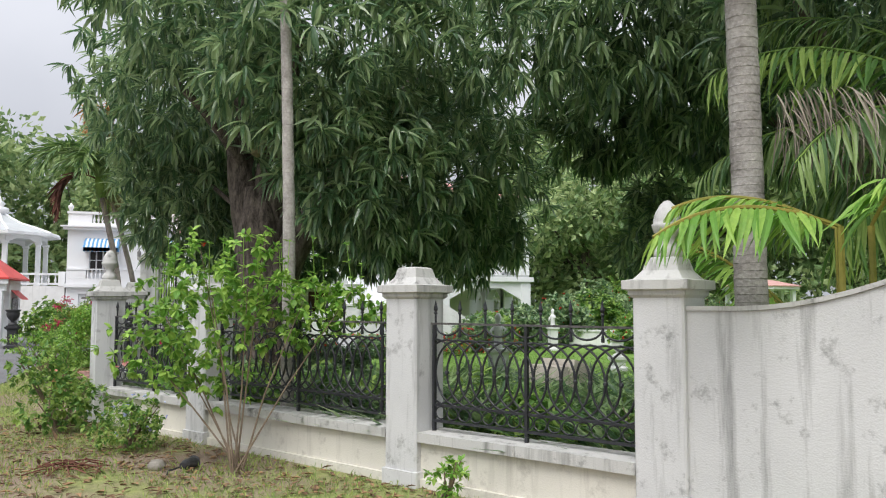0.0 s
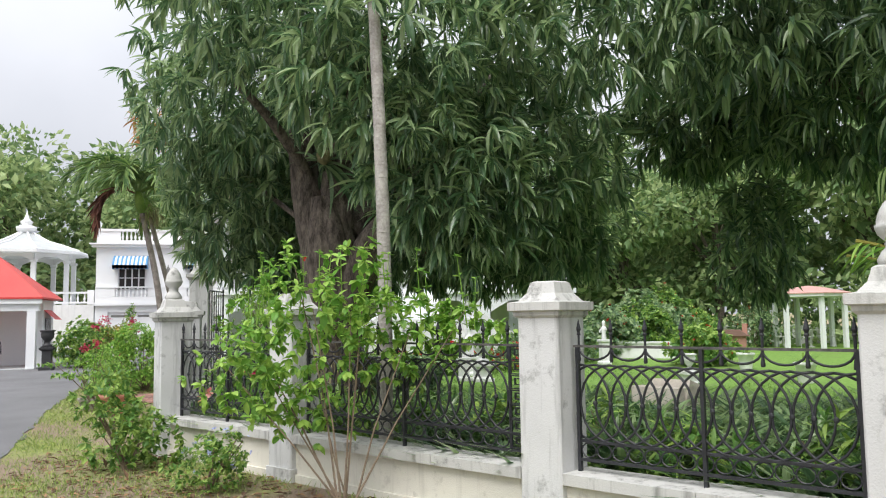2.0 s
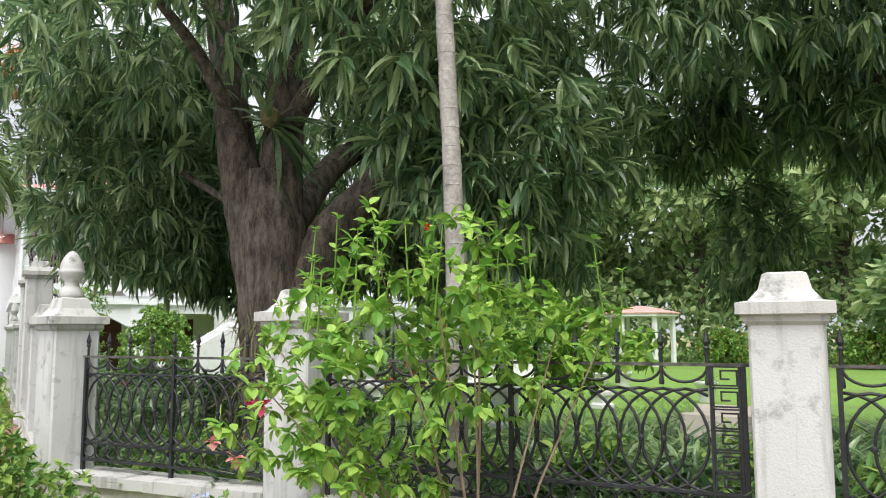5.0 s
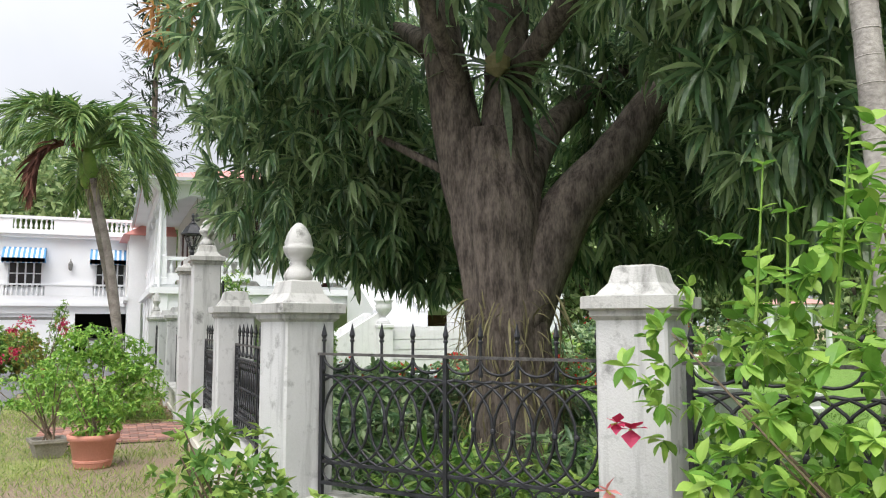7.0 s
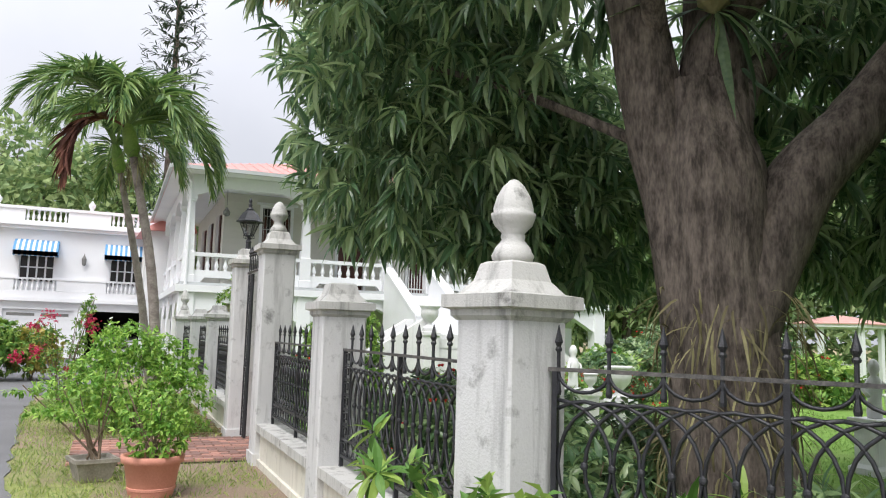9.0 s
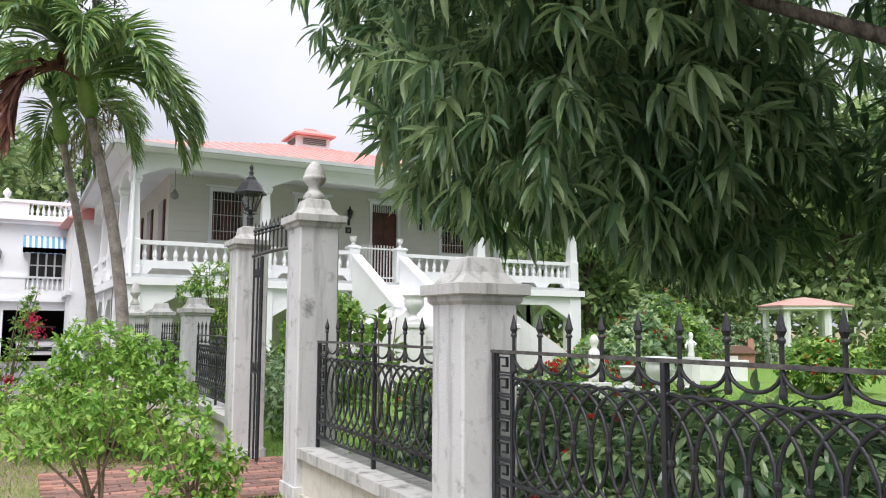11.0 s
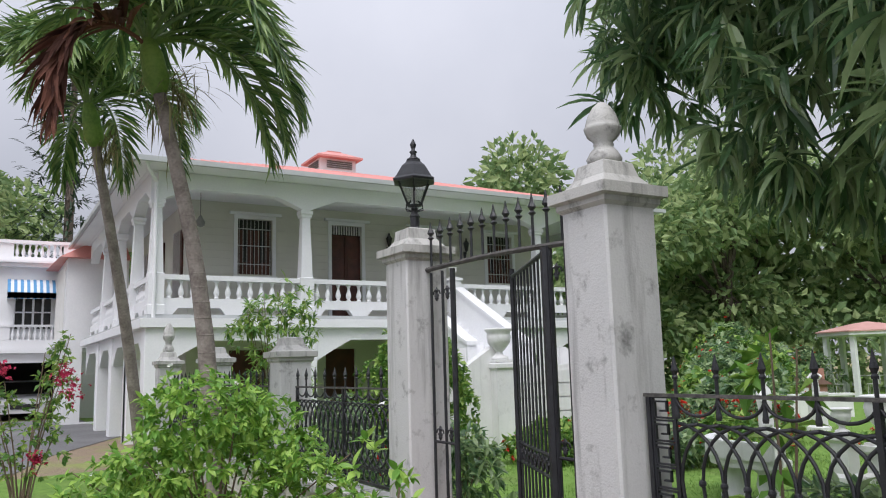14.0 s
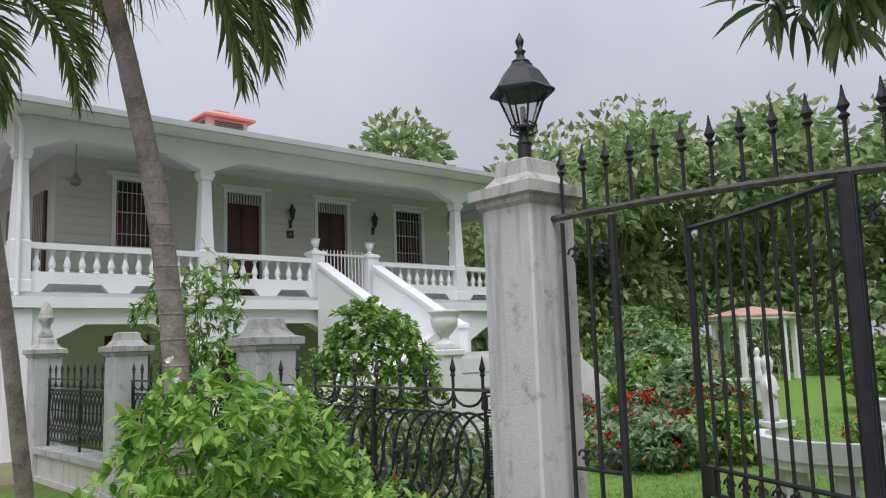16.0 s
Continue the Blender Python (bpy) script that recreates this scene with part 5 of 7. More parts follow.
# ---- garden pavilion and ornaments ----
gp = thing("garden_pavilion", "small pavilion with white posts and a pale red roof", "pavilion", pose(23.9, 18.85, 0) @ Matrix.Diagonal((1, 1, 1.07, 1)))
for i in range(6):
    a = math.pi / 3 * i + 0.2
    part("post", MB().box(-0.08, -0.08, 0, 0.08, 0.08, 2.0, Matrix.Translation((1.35 * math.cos(a), 1.35 * math.sin(a), 0))), M_WHITE, gp)
part("eave", MB().lathe([(1.45, 1.95), (1.62, 1.98), (1.62, 2.08), (1.4, 2.1)], 6, Matrix.Rotation(0.2, 4, "Z")), M_WHITE, gp)
part("roof", MB().lathe([(1.68, 2.08), (1.68, 2.12), (0.5, 2.36), (0.05, 2.42)], 6, Matrix.Rotation(0.2, 4, "Z")), M_PINKROOF, gp)
round_table(23.9, 18.85, M_GRILLE)
iron_chair(23.5, 18.6, 200, M_GRILLE, "pavilion chairs")
iron_chair(24.7, 18.6, 120, M_GRILLE, "pavilion chairs")
iron_chair(22.9, 19.5, 60, M_GRILLE, "pavilion chairs")


def figure(x, y, z, k, turn):
    """A small standing garden figure as one plain shape."""
    mb = MB().lathe([(0.11 * k, 0), (0.12 * k, 0.1 * k), (0.10 * k, 0.3 * k), (0.13 * k, 0.5 * k), (0.10 * k, 0.62 * k), (0.05 * k, 0.68 * k), (0.085 * k, 0.76 * k), (0.09 * k, 0.84 * k), (0.05 * k, 0.92 * k), (0.01 * k, 0.94 * k)], 14)
    mb.tube([(0.1 * k, 0, 0.58 * k), (0.2 * k, 0.02 * k, 0.45 * k), (0.16 * k, 0.12 * k, 0.34 * k)], 0.035 * k, 8)
    mb.tube([(-0.1 * k, 0, 0.58 * k), (-0.2 * k, 0.04 * k, 0.5 * k), (-0.14 * k, 0.12 * k, 0.42 * k)], 0.035 * k, 8)
    return solid("garden_statue", mb, M_STATUE, "white painted garden statue on a plinth", "statue", smooth=True, at=pose(x, y, z, 0, 0, turn))


def plinth(x, y, h, w=0.2):
    e = thing("plinth", "white square garden plinth with a moulded top", "plinth", pose(x, y, 0), "garden plinths")
    part("block", MB().lathe([(w, 0), (w, 0.08), (w * 0.75, 0.12), (w * 0.75, h - 0.1), (w, h - 0.06), (w, h)], square=True), M_STATUE, e)


plinth(6.33, 9.62, 0.5)
figure(6.33, 9.62, 0.5, 0.84, 200)
plinth(5.75, 8.15, 0.55, 0.14)
urn(5.75, 8.15, 0.565, 0.5, "small white urn on a garden plinth")
plinth(6.1, 7.85, 0.42, 0.22)
urn(6.1, 7.85, 0.45, 0.95, "large white relief urn on a garden plinth")
cb = thing("garden_bench", "low curved white stone bench with scrolled relief", "bench", pose(4.57, 7.96, 0))
arc_ = [math.radians(95 + 110 * i / 10) for i in range(11)]
part("seat", MB().prism([(0.82 * math.cos(a), 0.82 * math.sin(a)) for a in arc_] + [(0.42 * math.cos(a), 0.42 * math.sin(a)) for a in arc_[::-1]], 0.36, 0.44), M_STATUE, cb)
part("backrest", MB().prism([(0.86 * math.cos(a), 0.86 * math.sin(a)) for a in arc_] + [(0.76 * math.cos(a), 0.76 * math.sin(a)) for a in arc_[::-1]], 0.445, 0.62), M_STATUE, cb)
for a in (arc_[1], arc_[5], arc_[9]):
    part("leg", MB().lathe([(0.14, 0), (0.14, 0.06), (0.09, 0.1), (0.11, 0.2), (0.09, 0.3), (0.15, 0.357)], 14, Matrix.Translation((0.62 * math.cos(a), 0.62 * math.sin(a), 0))), M_STATUE, cb, "", True)
plinth(11.3, 12.3, 0.75, 0.16)
figure(11.3, 12.3, 0.75, 0.6, 120)
lw = thing("garden_wall", "low white garden wall at the far edge of the lawn", "wall", pose(13.2, 15.2, 0, 0, 0, -33), "", "structure")
part("wall_body", MB().box(0, -0.1, 0, 2.2, 0.1, 0.50), M_STATUE, lw)
part("coping", MB().box(-0.03, -0.14, 0.503, 2.23, 0.14, 0.56), M_STATUE, lw)
bh = thing("brick_barbecue", "low red brick barbecue house with a white door", "barbecue", pose(20.0, 18.9, 0, 0, 0, -36))
part("body", MB().box(-0.7, -0.4, 0, 0.7, 0.4, 0.55), M_BRICK, bh)
part("hip_roof", MB().prism([(-0.85, 0.553), (0.85, 0.553), (0.45, 0.80), (-0.45, 0.80)], -0.5, 0.5, Matrix.Rotation(radians(90), 4, "X")), M_BRICK, bh)
part("hatch", MB().box(-0.32, -0.43, 0.05, 0.12, -0.403, 0.46), M_STATUE, bh, "white hatch")
part("chimney", MB().box(0.55, -0.1, 0.60, 0.75, 0.1, 1.05), M_BRICK, bh)
plinth(6.3, 3.3, 0.62)
figure(6.3, 3.3, 0.62, 0.7, 160)
plinth(9.6, 4.9, 0.32, 0.16)
urn(9.6, 4.9, 0.335, 0.6, "white urn on the lawn")
for k, (x, y) in enumerate(((12.2, 4.7), (13.6, 8.7))):
    e = thing("lawn_pot", "tapered white ceramic pot with a spiky fern on the lawn", "flowerpot", pose(x, y, 0), "pots on the lawn")
    part("pot_body", MB().lathe([(0.15, 0), (0.155, 0.03), (0.20, 0.36), (0.235, 0.38), (0.24, 0.44), (0.21, 0.445), (0.18, 0.38)], 22), M_STATUE, e, "", True)
    rg_ = np.random.default_rng(700 + k)
    a = rg_.uniform(0, 6.28, 60)
    A = np.stack([np.cos(a) * 0.8, np.sin(a) * 0.8, rg_.uniform(0.3, 1.6, 60)], 1)
    V, F = scatter(*leaf(0.10, 0.5, 0.15), np.tile([0, 0, 0.38], (60, 1)) + rg_.normal(0, 0.05, (60, 3)), A, rg_.uniform(0.22, 0.42, 60))
    part("fern", np_mesh("fern", V, F, M_SHRUB), M_SHRUB, e, "spiky green fern leaves")
fb = thing("far_fence", "low white lattice fence at the garden's far side", "fence", pose(22, 24, 0, 0, 0, -20))
for i in range(18):
    part("picket", MB().box(0.35 * i, -0.03, 0, 0.35 * i + 0.2, 0.03, 0.8), M_WHITEOLD, fb)
part("rail", MB().box(-0.05, -0.05, 0.803, 6.3, 0.05, 0.9), M_WHITEOLD, fb)
sb = thing("shell_bench", "cracked pale plaster seat among the plants", "bench", pose(5.3, -1.75, 0, 0, 0, 25) @ Matrix.Scale(1.15, 4))
part("seat_block", MB().prism([(-0.05, 0.12), (0.5, 0.05), (0.62, 0.42), (0.32, 0.40), (0.18, 0.62), (-0.02, 0.68), (-0.12, 0.4)], -0.22, 0.22, Matrix.Rotation(radians(90), 4, "X")), M_SHELL, sb)
part("back_block", MB().box(-0.32, -0.26, 0, -0.13, 0.26, 0.62, ch=0.05), M_SHELL, sb)

# ---- trees ----
RNG = np.random.default_rng(7)


def limb(mb, pts, r0, r1, n=10, sub=5, wob=0.05, seed=0):
    """A tapering limb through points, with some wobble."""
    rr = random.Random(seed)
    pts = [Vector(p) for p in pts]
    out = []
    for i in range(len(pts) - 1):
        p_ = pts[max(i - 1, 0)]
        n_ = pts[min(i + 2, len(pts) - 1)]
        for j in range(sub):
            t = j / sub
            a, b = pts[i], pts[i + 1]
            m0, m1 = (b - p_) / 2, (n_ - a) / 2
            out.append((2 * t**3 - 3 * t**2 + 1) * a + (t**3 - 2 * t**2 + t) * m0 + (-2 * t**3 + 3 * t**2) * b + (t**3 - t**2) * m1)
    out.append(pts[-1])
    k = len(out)
    rad = [r0 + (r1 - r0) * i / (k - 1) for i in range(k)]
    out = [p + Vector((rr.uniform(-1, 1), rr.uniform(-1, 1), 0)) * wob * r for p, r in zip(out, rad)]
    mb.tube(out, rad, n)
    return out


def foliage(name, blobs, lf, count, size, material, parent, rng, shell=0.55, droop=0.5, keep=None, lift=0.35, wcount=12, spread=1.0, label="", sag=0.15):
    """Rosettes of leaves in the shells of blobs."""
    P, Nn = blob_points(rng, blobs, shell)
    if keep is not None:
        ok = keep(P)
        P, Nn = P[ok], Nn[ok]
    A = Nn + rng.normal(scale=0.35, size=P.shape)
    A[:, 2] -= droop
    V, F = rosettes(P, A, lf, wcount, size, rng, spread, lift, sag)
    ob = part(name, np_mesh(name, V, F, material), material, parent, label)
    ob["kind"] = "stuff"
    return ob


# the mango tree behind the street fence
mango = thing("mango_tree", "large mango tree with a thick grey-brown trunk and dark drooping leaves", "tree")
TX, TY = 1.95, 0.92
tb = MB()
rings_, sides = 30, 48
tv_ = []
for a in range(rings_):
    z = -0.1 + 3.2 * a / (rings_ - 1)
    cxx, cyy = TX + 0.08 - 0.055 * z, TY - 0.12 + 0.06 * z
    r0 = 0.33 + 0.11 * math.exp(-max(z, 0) * 2.0) + 0.04 * math.exp(-((z - 2.35) / 0.4) ** 2) - 0.22 * max(0, z - 2.5) ** 1.2
    for c in range(sides):
        t = 2 * math.pi * c / sides
        q = noise.noise(Vector((math.cos(t) * 2.0, math.sin(t) * 2.0, z * 0.6)))
        w = noise.noise(Vector((math.cos(t) * 7.5, math.sin(t) * 7.5, z * 1.1 + 9)))
        f = noise.noise(Vector((math.cos(t) * 15, math.sin(t) * 15, z * 2.0 + 4)))
        r = r0 * (1 + 0.13 * q) + 0.045 * w + 0.018 * f
        tv_.append((cxx + r * math.cos(t), cyy + r * math.sin(t), z))
tb.add(tv_, [(a * sides + c, a * sides + (c + 1) % sides, (a + 1) * sides + (c + 1) % sides, (a + 1) * sides + c) for a in range(rings_ - 1) for c in range(sides)])
part("trunk", tb, M_BARK, mango, "rough grey-brown bark, fissured", True)
for k, (pts, r0, r1) in enumerate((
        ([(TX - 0.04, TY + 0.05, 1.8), (TX - 0.30, TY + 0.22, 2.9), (TX - 0.42, TY + 0.4, 4.0), (TX - 0.55, TY + 0.9, 5.8)], 0.27, 0.13),
        ([(TX + 0.0, TY + 0.0, 1.9), (TX + 0.05, TY + 0.05, 3.2), (TX + 0.12, TY + 0.1, 4.6), (TX + 0.3, TY - 0.1, 6.4)], 0.27, 0.13),
        ([(TX + 0.05, TY - 0.08, 1.45), (TX + 0.42, TY - 0.24, 2.35), (TX + 0.85, TY - 0.40, 2.9), (TX + 1.25, TY - 0.58, 3.5), (TX + 2.0, TY - 0.9, 4.6)], 0.27, 0.11),
        ([(TX + 0.2, TY + 0.1, 2.6), (TX + 0.9, TY + 0.7, 3.4), (TX + 2.2, TY + 1.2, 4.3), (TX + 3.2, TY + 1.5, 5.0)], 0.18, 0.07),
        ([(TX - 0.25, TY + 0.3, 2.7), (TX - 0.8, TY + 1.3, 3.3), (TX - 1.2, TY + 2.4, 3.8)], 0.045, 0.02),
        ([(TX - 0.3, TY + 0.2, 3.4), (TX - 0.9, TY - 0.3, 4.1), (TX - 1.6, TY - 0.6, 4.7)], 0.09, 0.03),
        ([(TX + 0.1, TY - 0.1, 3.6), (TX + 0.2, TY - 1.4, 4.2), (TX + 0.2, TY - 2.8, 4.4)], 0.12, 0.04),
        ([(TX - 0.4, TY + 0.7, 4.0), (TX - 0.3, TY + 2.2, 4.7), (TX - 0.1, TY + 3.9, 4.7)], 0.13, 0.04))):
    b_ = MB()
    limb(b_, pts, r0, r1, 14, 6, 0.035, 10 + k)
    part("limb", b_, M_BARK, mango, "", True)
MLEAF = leaf(0.18, 0.42, 0.28, 0.48)
mango_blobs = [
    (2.4, 1.1, 6.4, 3.0, 4.2, 1.8, 240),
    (0.9, 1.6, 4.7, 1.7, 2.2, 1.2, 260),
    (0.85, 3.3, 3.45, 1.15, 1.45, 1.45, 340),
    (1.6, 4.5, 4.1, 1.6, 1.5, 1.4, 250),
    (0.4, 2.6, 4.6, 1.2, 1.5, 1.1, 165),
    (2.7, 4.2, 3.3, 1.5, 1.3, 1.3, 250),
    (1.9, 6.1, 4.4, 1.2, 1.0, 0.95, 161),
    (0.75, 5.5, 4.45, 0.9, 0.8, 0.7, 132),
    (2.5, -1.4, 4.4, 1.6, 1.4, 1.4, 335),
    (3.0, -1.35, 3.0, 1.15, 0.9, 1.0, 257),
    (4.3, -0.2, 3.4, 1.1, 1.3, 1.5, 223),
    (5.2, 1.8, 3.7, 1.3, 2.0, 1.6, 260),
    (4.2, 3.4, 4.8, 1.7, 1.7, 1.3, 156),
    (1.1, -0.6, 5.4, 1.6, 1.6, 1.1, 232),
    (6.9, 0.2, 4.4, 1.0, 0.9, 1.1, 124),
    (4.3, 1.6, 2.6, 1.0, 0.9, 0.8, 170),
    (5.2, 1.2, 2.6, 0.9, 0.9, 0.8, 150),
    (3.5, 2.3, 2.6, 0.8, 0.8, 0.7, 110),
    (3.6, 1.2, 4.7, 1.2, 1.2, 0.8, 140),
    (3.9, 2.0, 4.1, 1.0, 1.0, 0.8, 110),
    (1.7, 2.9, 2.75, 0.85, 0.85, 1.05, 163),
    (2.6, 3.4, 2.65, 1.0, 0.85, 0.95, 148),
    (1.5, 5.1, 3.1, 0.85, 0.8, 0.95, 148),
    (1.7, 6.6, 3.8, 0.7, 0.6, 0.6, 70),
    (4.6, -1.9, 5.1, 1.5, 1.3, 1.3, 148),
    (6.2, -0.9, 5.3, 1.5, 1.5, 1.4, 155),
    (5.0, 0.6, 6.0, 1.6, 1.6, 1.2, 100),
]


def clear_of_trunk(P):
    """Leaves no rosettes in the open space round the trunk on the street side."""
    gx, gy = P[:, 0] - TX, P[:, 1] - TY
    u = gx * 0.80 + gy * 0.60
    w = -gx * 0.60 + gy * 0.80
    return ~((np.abs(w) < 0.8) & (u < 0.6) & (P[:, 2] < 3.6)) & (P[:, 2] > 1.75) & (P[:, 0] > -1.15)


foliage("crown", mango_blobs, MLEAF, 0, 0.28, M_MANGO, mango, RNG, 0.5, 0.2, clear_of_trunk, 0.4, 12, 1.0, "dark glossy lance-shaped mango leaves", 0.30)
foliage("young_leaves", [(-0.65, 3.2, 4.45, 0.28, 0.45, 0.35, 16)], MLEAF, 0, 0.22, M_COPPERLEAF, mango, RNG, 0.5, 0.5, None, 0.3, 10, 1.0, "coppery young hanging leaves", 0.35)
ep = thing("tree_epiphytes", "dry ferny epiphytes clinging round the mango trunk", "plant")
a_ = RNG.uniform(0, 6.28, 460)
h_ = RNG.uniform(0.45, 1.85, 460) ** 0.9
EP = np.stack([TX + 0.03 + 0.40 * np.cos(a_), TY - 0.06 + 0.40 * np.sin(a_), h_], 1)
EA = np.stack([np.cos(a_) * 0.8 + RNG.normal(0, 0.4, 460), np.sin(a_) * 0.8 + RNG.normal(0, 0.4, 460), RNG.normal(-0.35, 0.7, 460)], 1)
ES = RNG.uniform(0.10, 0.30, 460)
ET = RNG.uniform(-0.5, 0.5, 460)
for k in range(14):
    s_ = (((a_ / 6.2832 * 7).astype(int) % 7) + 7 * (h_ > 1.05)) == k
    if s_.sum() > 2:
        V, F = scatter(*leaf(0.07, 0.9, 0.1), EP[s_], EA[s_], ES[s_], ET[s_])
        part("frond_tuft", np_mesh("frond_tuft", V, F, M_BROMEL), M_BROMEL, ep)
st_ = thing("staghorn_fern", "drooping green fern high on the mango trunk", "plant")
wv, wf = whorl(leaf(0.13, 0.9, 0.1), 26, RNG, 1.0, -0.1)
V, F = scatter(wv, wf, np.array([[1.78, 0.72, 3.5]]), np.array([[-0.6, -0.4, -0.5]]), [0.6])
part("fronds", np_mesh("fern", V, F, M_MANGODARK), M_MANGODARK, st_)
part("shield", MB().lathe([(0.02, -0.1), (0.10, -0.05), (0.11, 0.05), (0.03, 0.12)], 10, Matrix.Translation((1.80, 0.75, 3.6))), M_BROMEL, st_)

# a second, darker mango further along the street
mango2 = thing("mango_tree", "dark mango tree deeper in the garden", "tree")
tb = MB()
limb(tb, [(9.6, -3.9, -0.1), (9.6, -3.9, 1.2), (9.4, -3.6, 2.4), (9.1, -3.2, 4.0)], 0.36, 0.2, 14, 5, 0.03, 3)
part("trunk", tb, M_BARK, mango2, "", True)
for k, q in enumerate(((6.6, -1.6, 4.6), (9.6, -1.2, 4.4), (8.4, -4.4, 4.4), (6.9, -3.9, 4.6))):
    b_ = MB()
    limb(b_, [(9.4, -3.6, 2.3), ((9.4 + q[0]) / 2, (-3.6 + q[1]) / 2, 3.6), q], 0.16, 0.05, 8, 4, 0.05, 30 + k)
    part("limb", b_, M_BARK, mango2, "", True)
foliage("crown", [(8.6, -3.0, 5.8, 3.4, 3.2, 1.8, 400), (6.8, -0.1, 4.1, 0.75, 0.7, 0.8, 110), (7.4, -0.5, 2.5, 0.6, 0.55, 0.9, 80), (7.9, -0.3, 4.3, 0.8, 0.7, 0.8, 100), (7.6, -2.2, 4.2, 1.4, 1.4, 1.3, 330), (9.6, -4.6, 3.7, 1.7, 1.5, 1.5, 330), (7.4, -4.6, 4.3, 1.7, 1.4, 1.4, 330), (9.4, -1.6, 4.6, 1.3, 1.2, 1.0, 200), (10.6, -2.8, 4.6, 1.4, 1.4, 1.2, 220), (6.2, -2.6, 5.0, 1.5, 1.5, 1.2, 260)],
        MLEAF, 0, 0.29, M_MANGODARK, mango2, RNG, 0.5, 0.2, None, 0.45, 12, 1.0, "dark glossy lance-shaped leaves", 0.30)

# the slim palm stem in front of the mango
sp = thing("slim_palm", "slim pale grey palm stem", "palm", pose(2.0, -2.58, 0))
b_ = MB()
pts = limb(b_, [(0, 0, -0.05), (0.0, 0.02, 2), (-0.05, 0.1, 4), (-0.12, 0.2, 6), (-0.2, 0.3, 9)], 0.068, 0.045, 12, 16, 0.02, 5)
part("trunk", b_, M_PALMBARK, sp, "", True)
for k in range(1, len(pts) - 1):
    r_ = 0.068 - 0.023 * k / (len(pts) - 1)
    part("bark_ring", MB().lathe([(r_ * 0.97, -0.006), (r_ * 1.035, 0), (r_ * 0.97, 0.006)], 12, Matrix.Translation(pts[k])), M_PALMBARK, sp)



def frond(rng, P0, way, length, sag, material, pairs, leaflet=0.45, width=0.05, hang=0.5, count=34, bare=0.14, fan=0.0):
    """A feather frond: an arching rib and two rows of leaflets. Returns the rib's points."""
    way = np.array(way, float)
    way /= np.linalg.norm(way)
    flat = np.array([way[0], way[1], 0])
    flat /= max(np.linalg.norm(flat), 1e-6)
    rib = []
    p = np.array(P0, float)
    d = way.copy()
    n = 12
    for i in range(n + 1):
        rib.append(p.copy())
        p = p + d * length / n
        d = d + np.array([0, 0, -sag / n * (0.5 + i / n)])
        d /= np.linalg.norm(d)
    rib = np.array(rib)
    P, A, S = [], [], []
    for i in range(count):
        t = bare + (1 - bare) * i / count
        x = t * n
        j = min(int(x), n - 1)
        q = rib[j] + (rib[j + 1] - rib[j]) * (x - j)
        tan = rib[j + 1] - rib[j]
        tan /= np.linalg.norm(tan)
        sd = np.cross(tan, [0, 0, 1])
        sd /= max(np.linalg.norm(sd), 1e-6)
        for s in (-1, 1):
            P.append(q)
            A.append(tan * (0.35 + 0.7 * t) + s * sd * (1 - 0.45 * fan) + np.cross(sd, tan) * fan * rng.uniform(0.7, 1.2) + np.array([0, 0, -hang * rng.uniform(0.5, 1.5)]) + rng.normal(0, 0.08, 3))
            S.append(leaflet * (0.55 + 0.75 * math.sin(math.pi * min(1, 0.12 + 0.85 * t))) * rng.uniform(0.85, 1.1))
    tv, tf = leaf(width / leaflet, 0.55, 0.2, 0.4)
    pairs.append(scatter(tv, tf, np.array(P), np.array(A), np.array(S), rng.uniform(-0.5, 0.5, len(P))))
    return rib


def palm_crown(e, rng, P0, n, length, sag, material, leaflet=0.45, width=0.05, hang=0.5, lo=0.0, hi=1.2, phase=0.0, dead=(), fan=0.0, count=34):
    for i in range(n):
        a = phase + i * 2.399963
        up = lo + (hi - lo) * ((i * 0.618) % 1)
        pr = []
        m = M_DRYLEAF if i in dead else material
        rib = frond(rng, P0, (math.cos(a), math.sin(a), -0.55 if i in dead else up), length * rng.uniform(0.85, 1.1), sag, m, pr, leaflet, width, hang, count, fan=fan)
        V, F = merged(pr)
        f_ = part("frond", np_mesh("frond", V, F, m), m, e, "withered brown frond" if i in dead else "")
        part("rib", MB().tube([tuple(q) for q in rib], [0.028 * (1 - 0.85 * k / 12) for k in range(13)], 5), M_DRYLEAF if i in dead else M_PALMLEAF, f_)


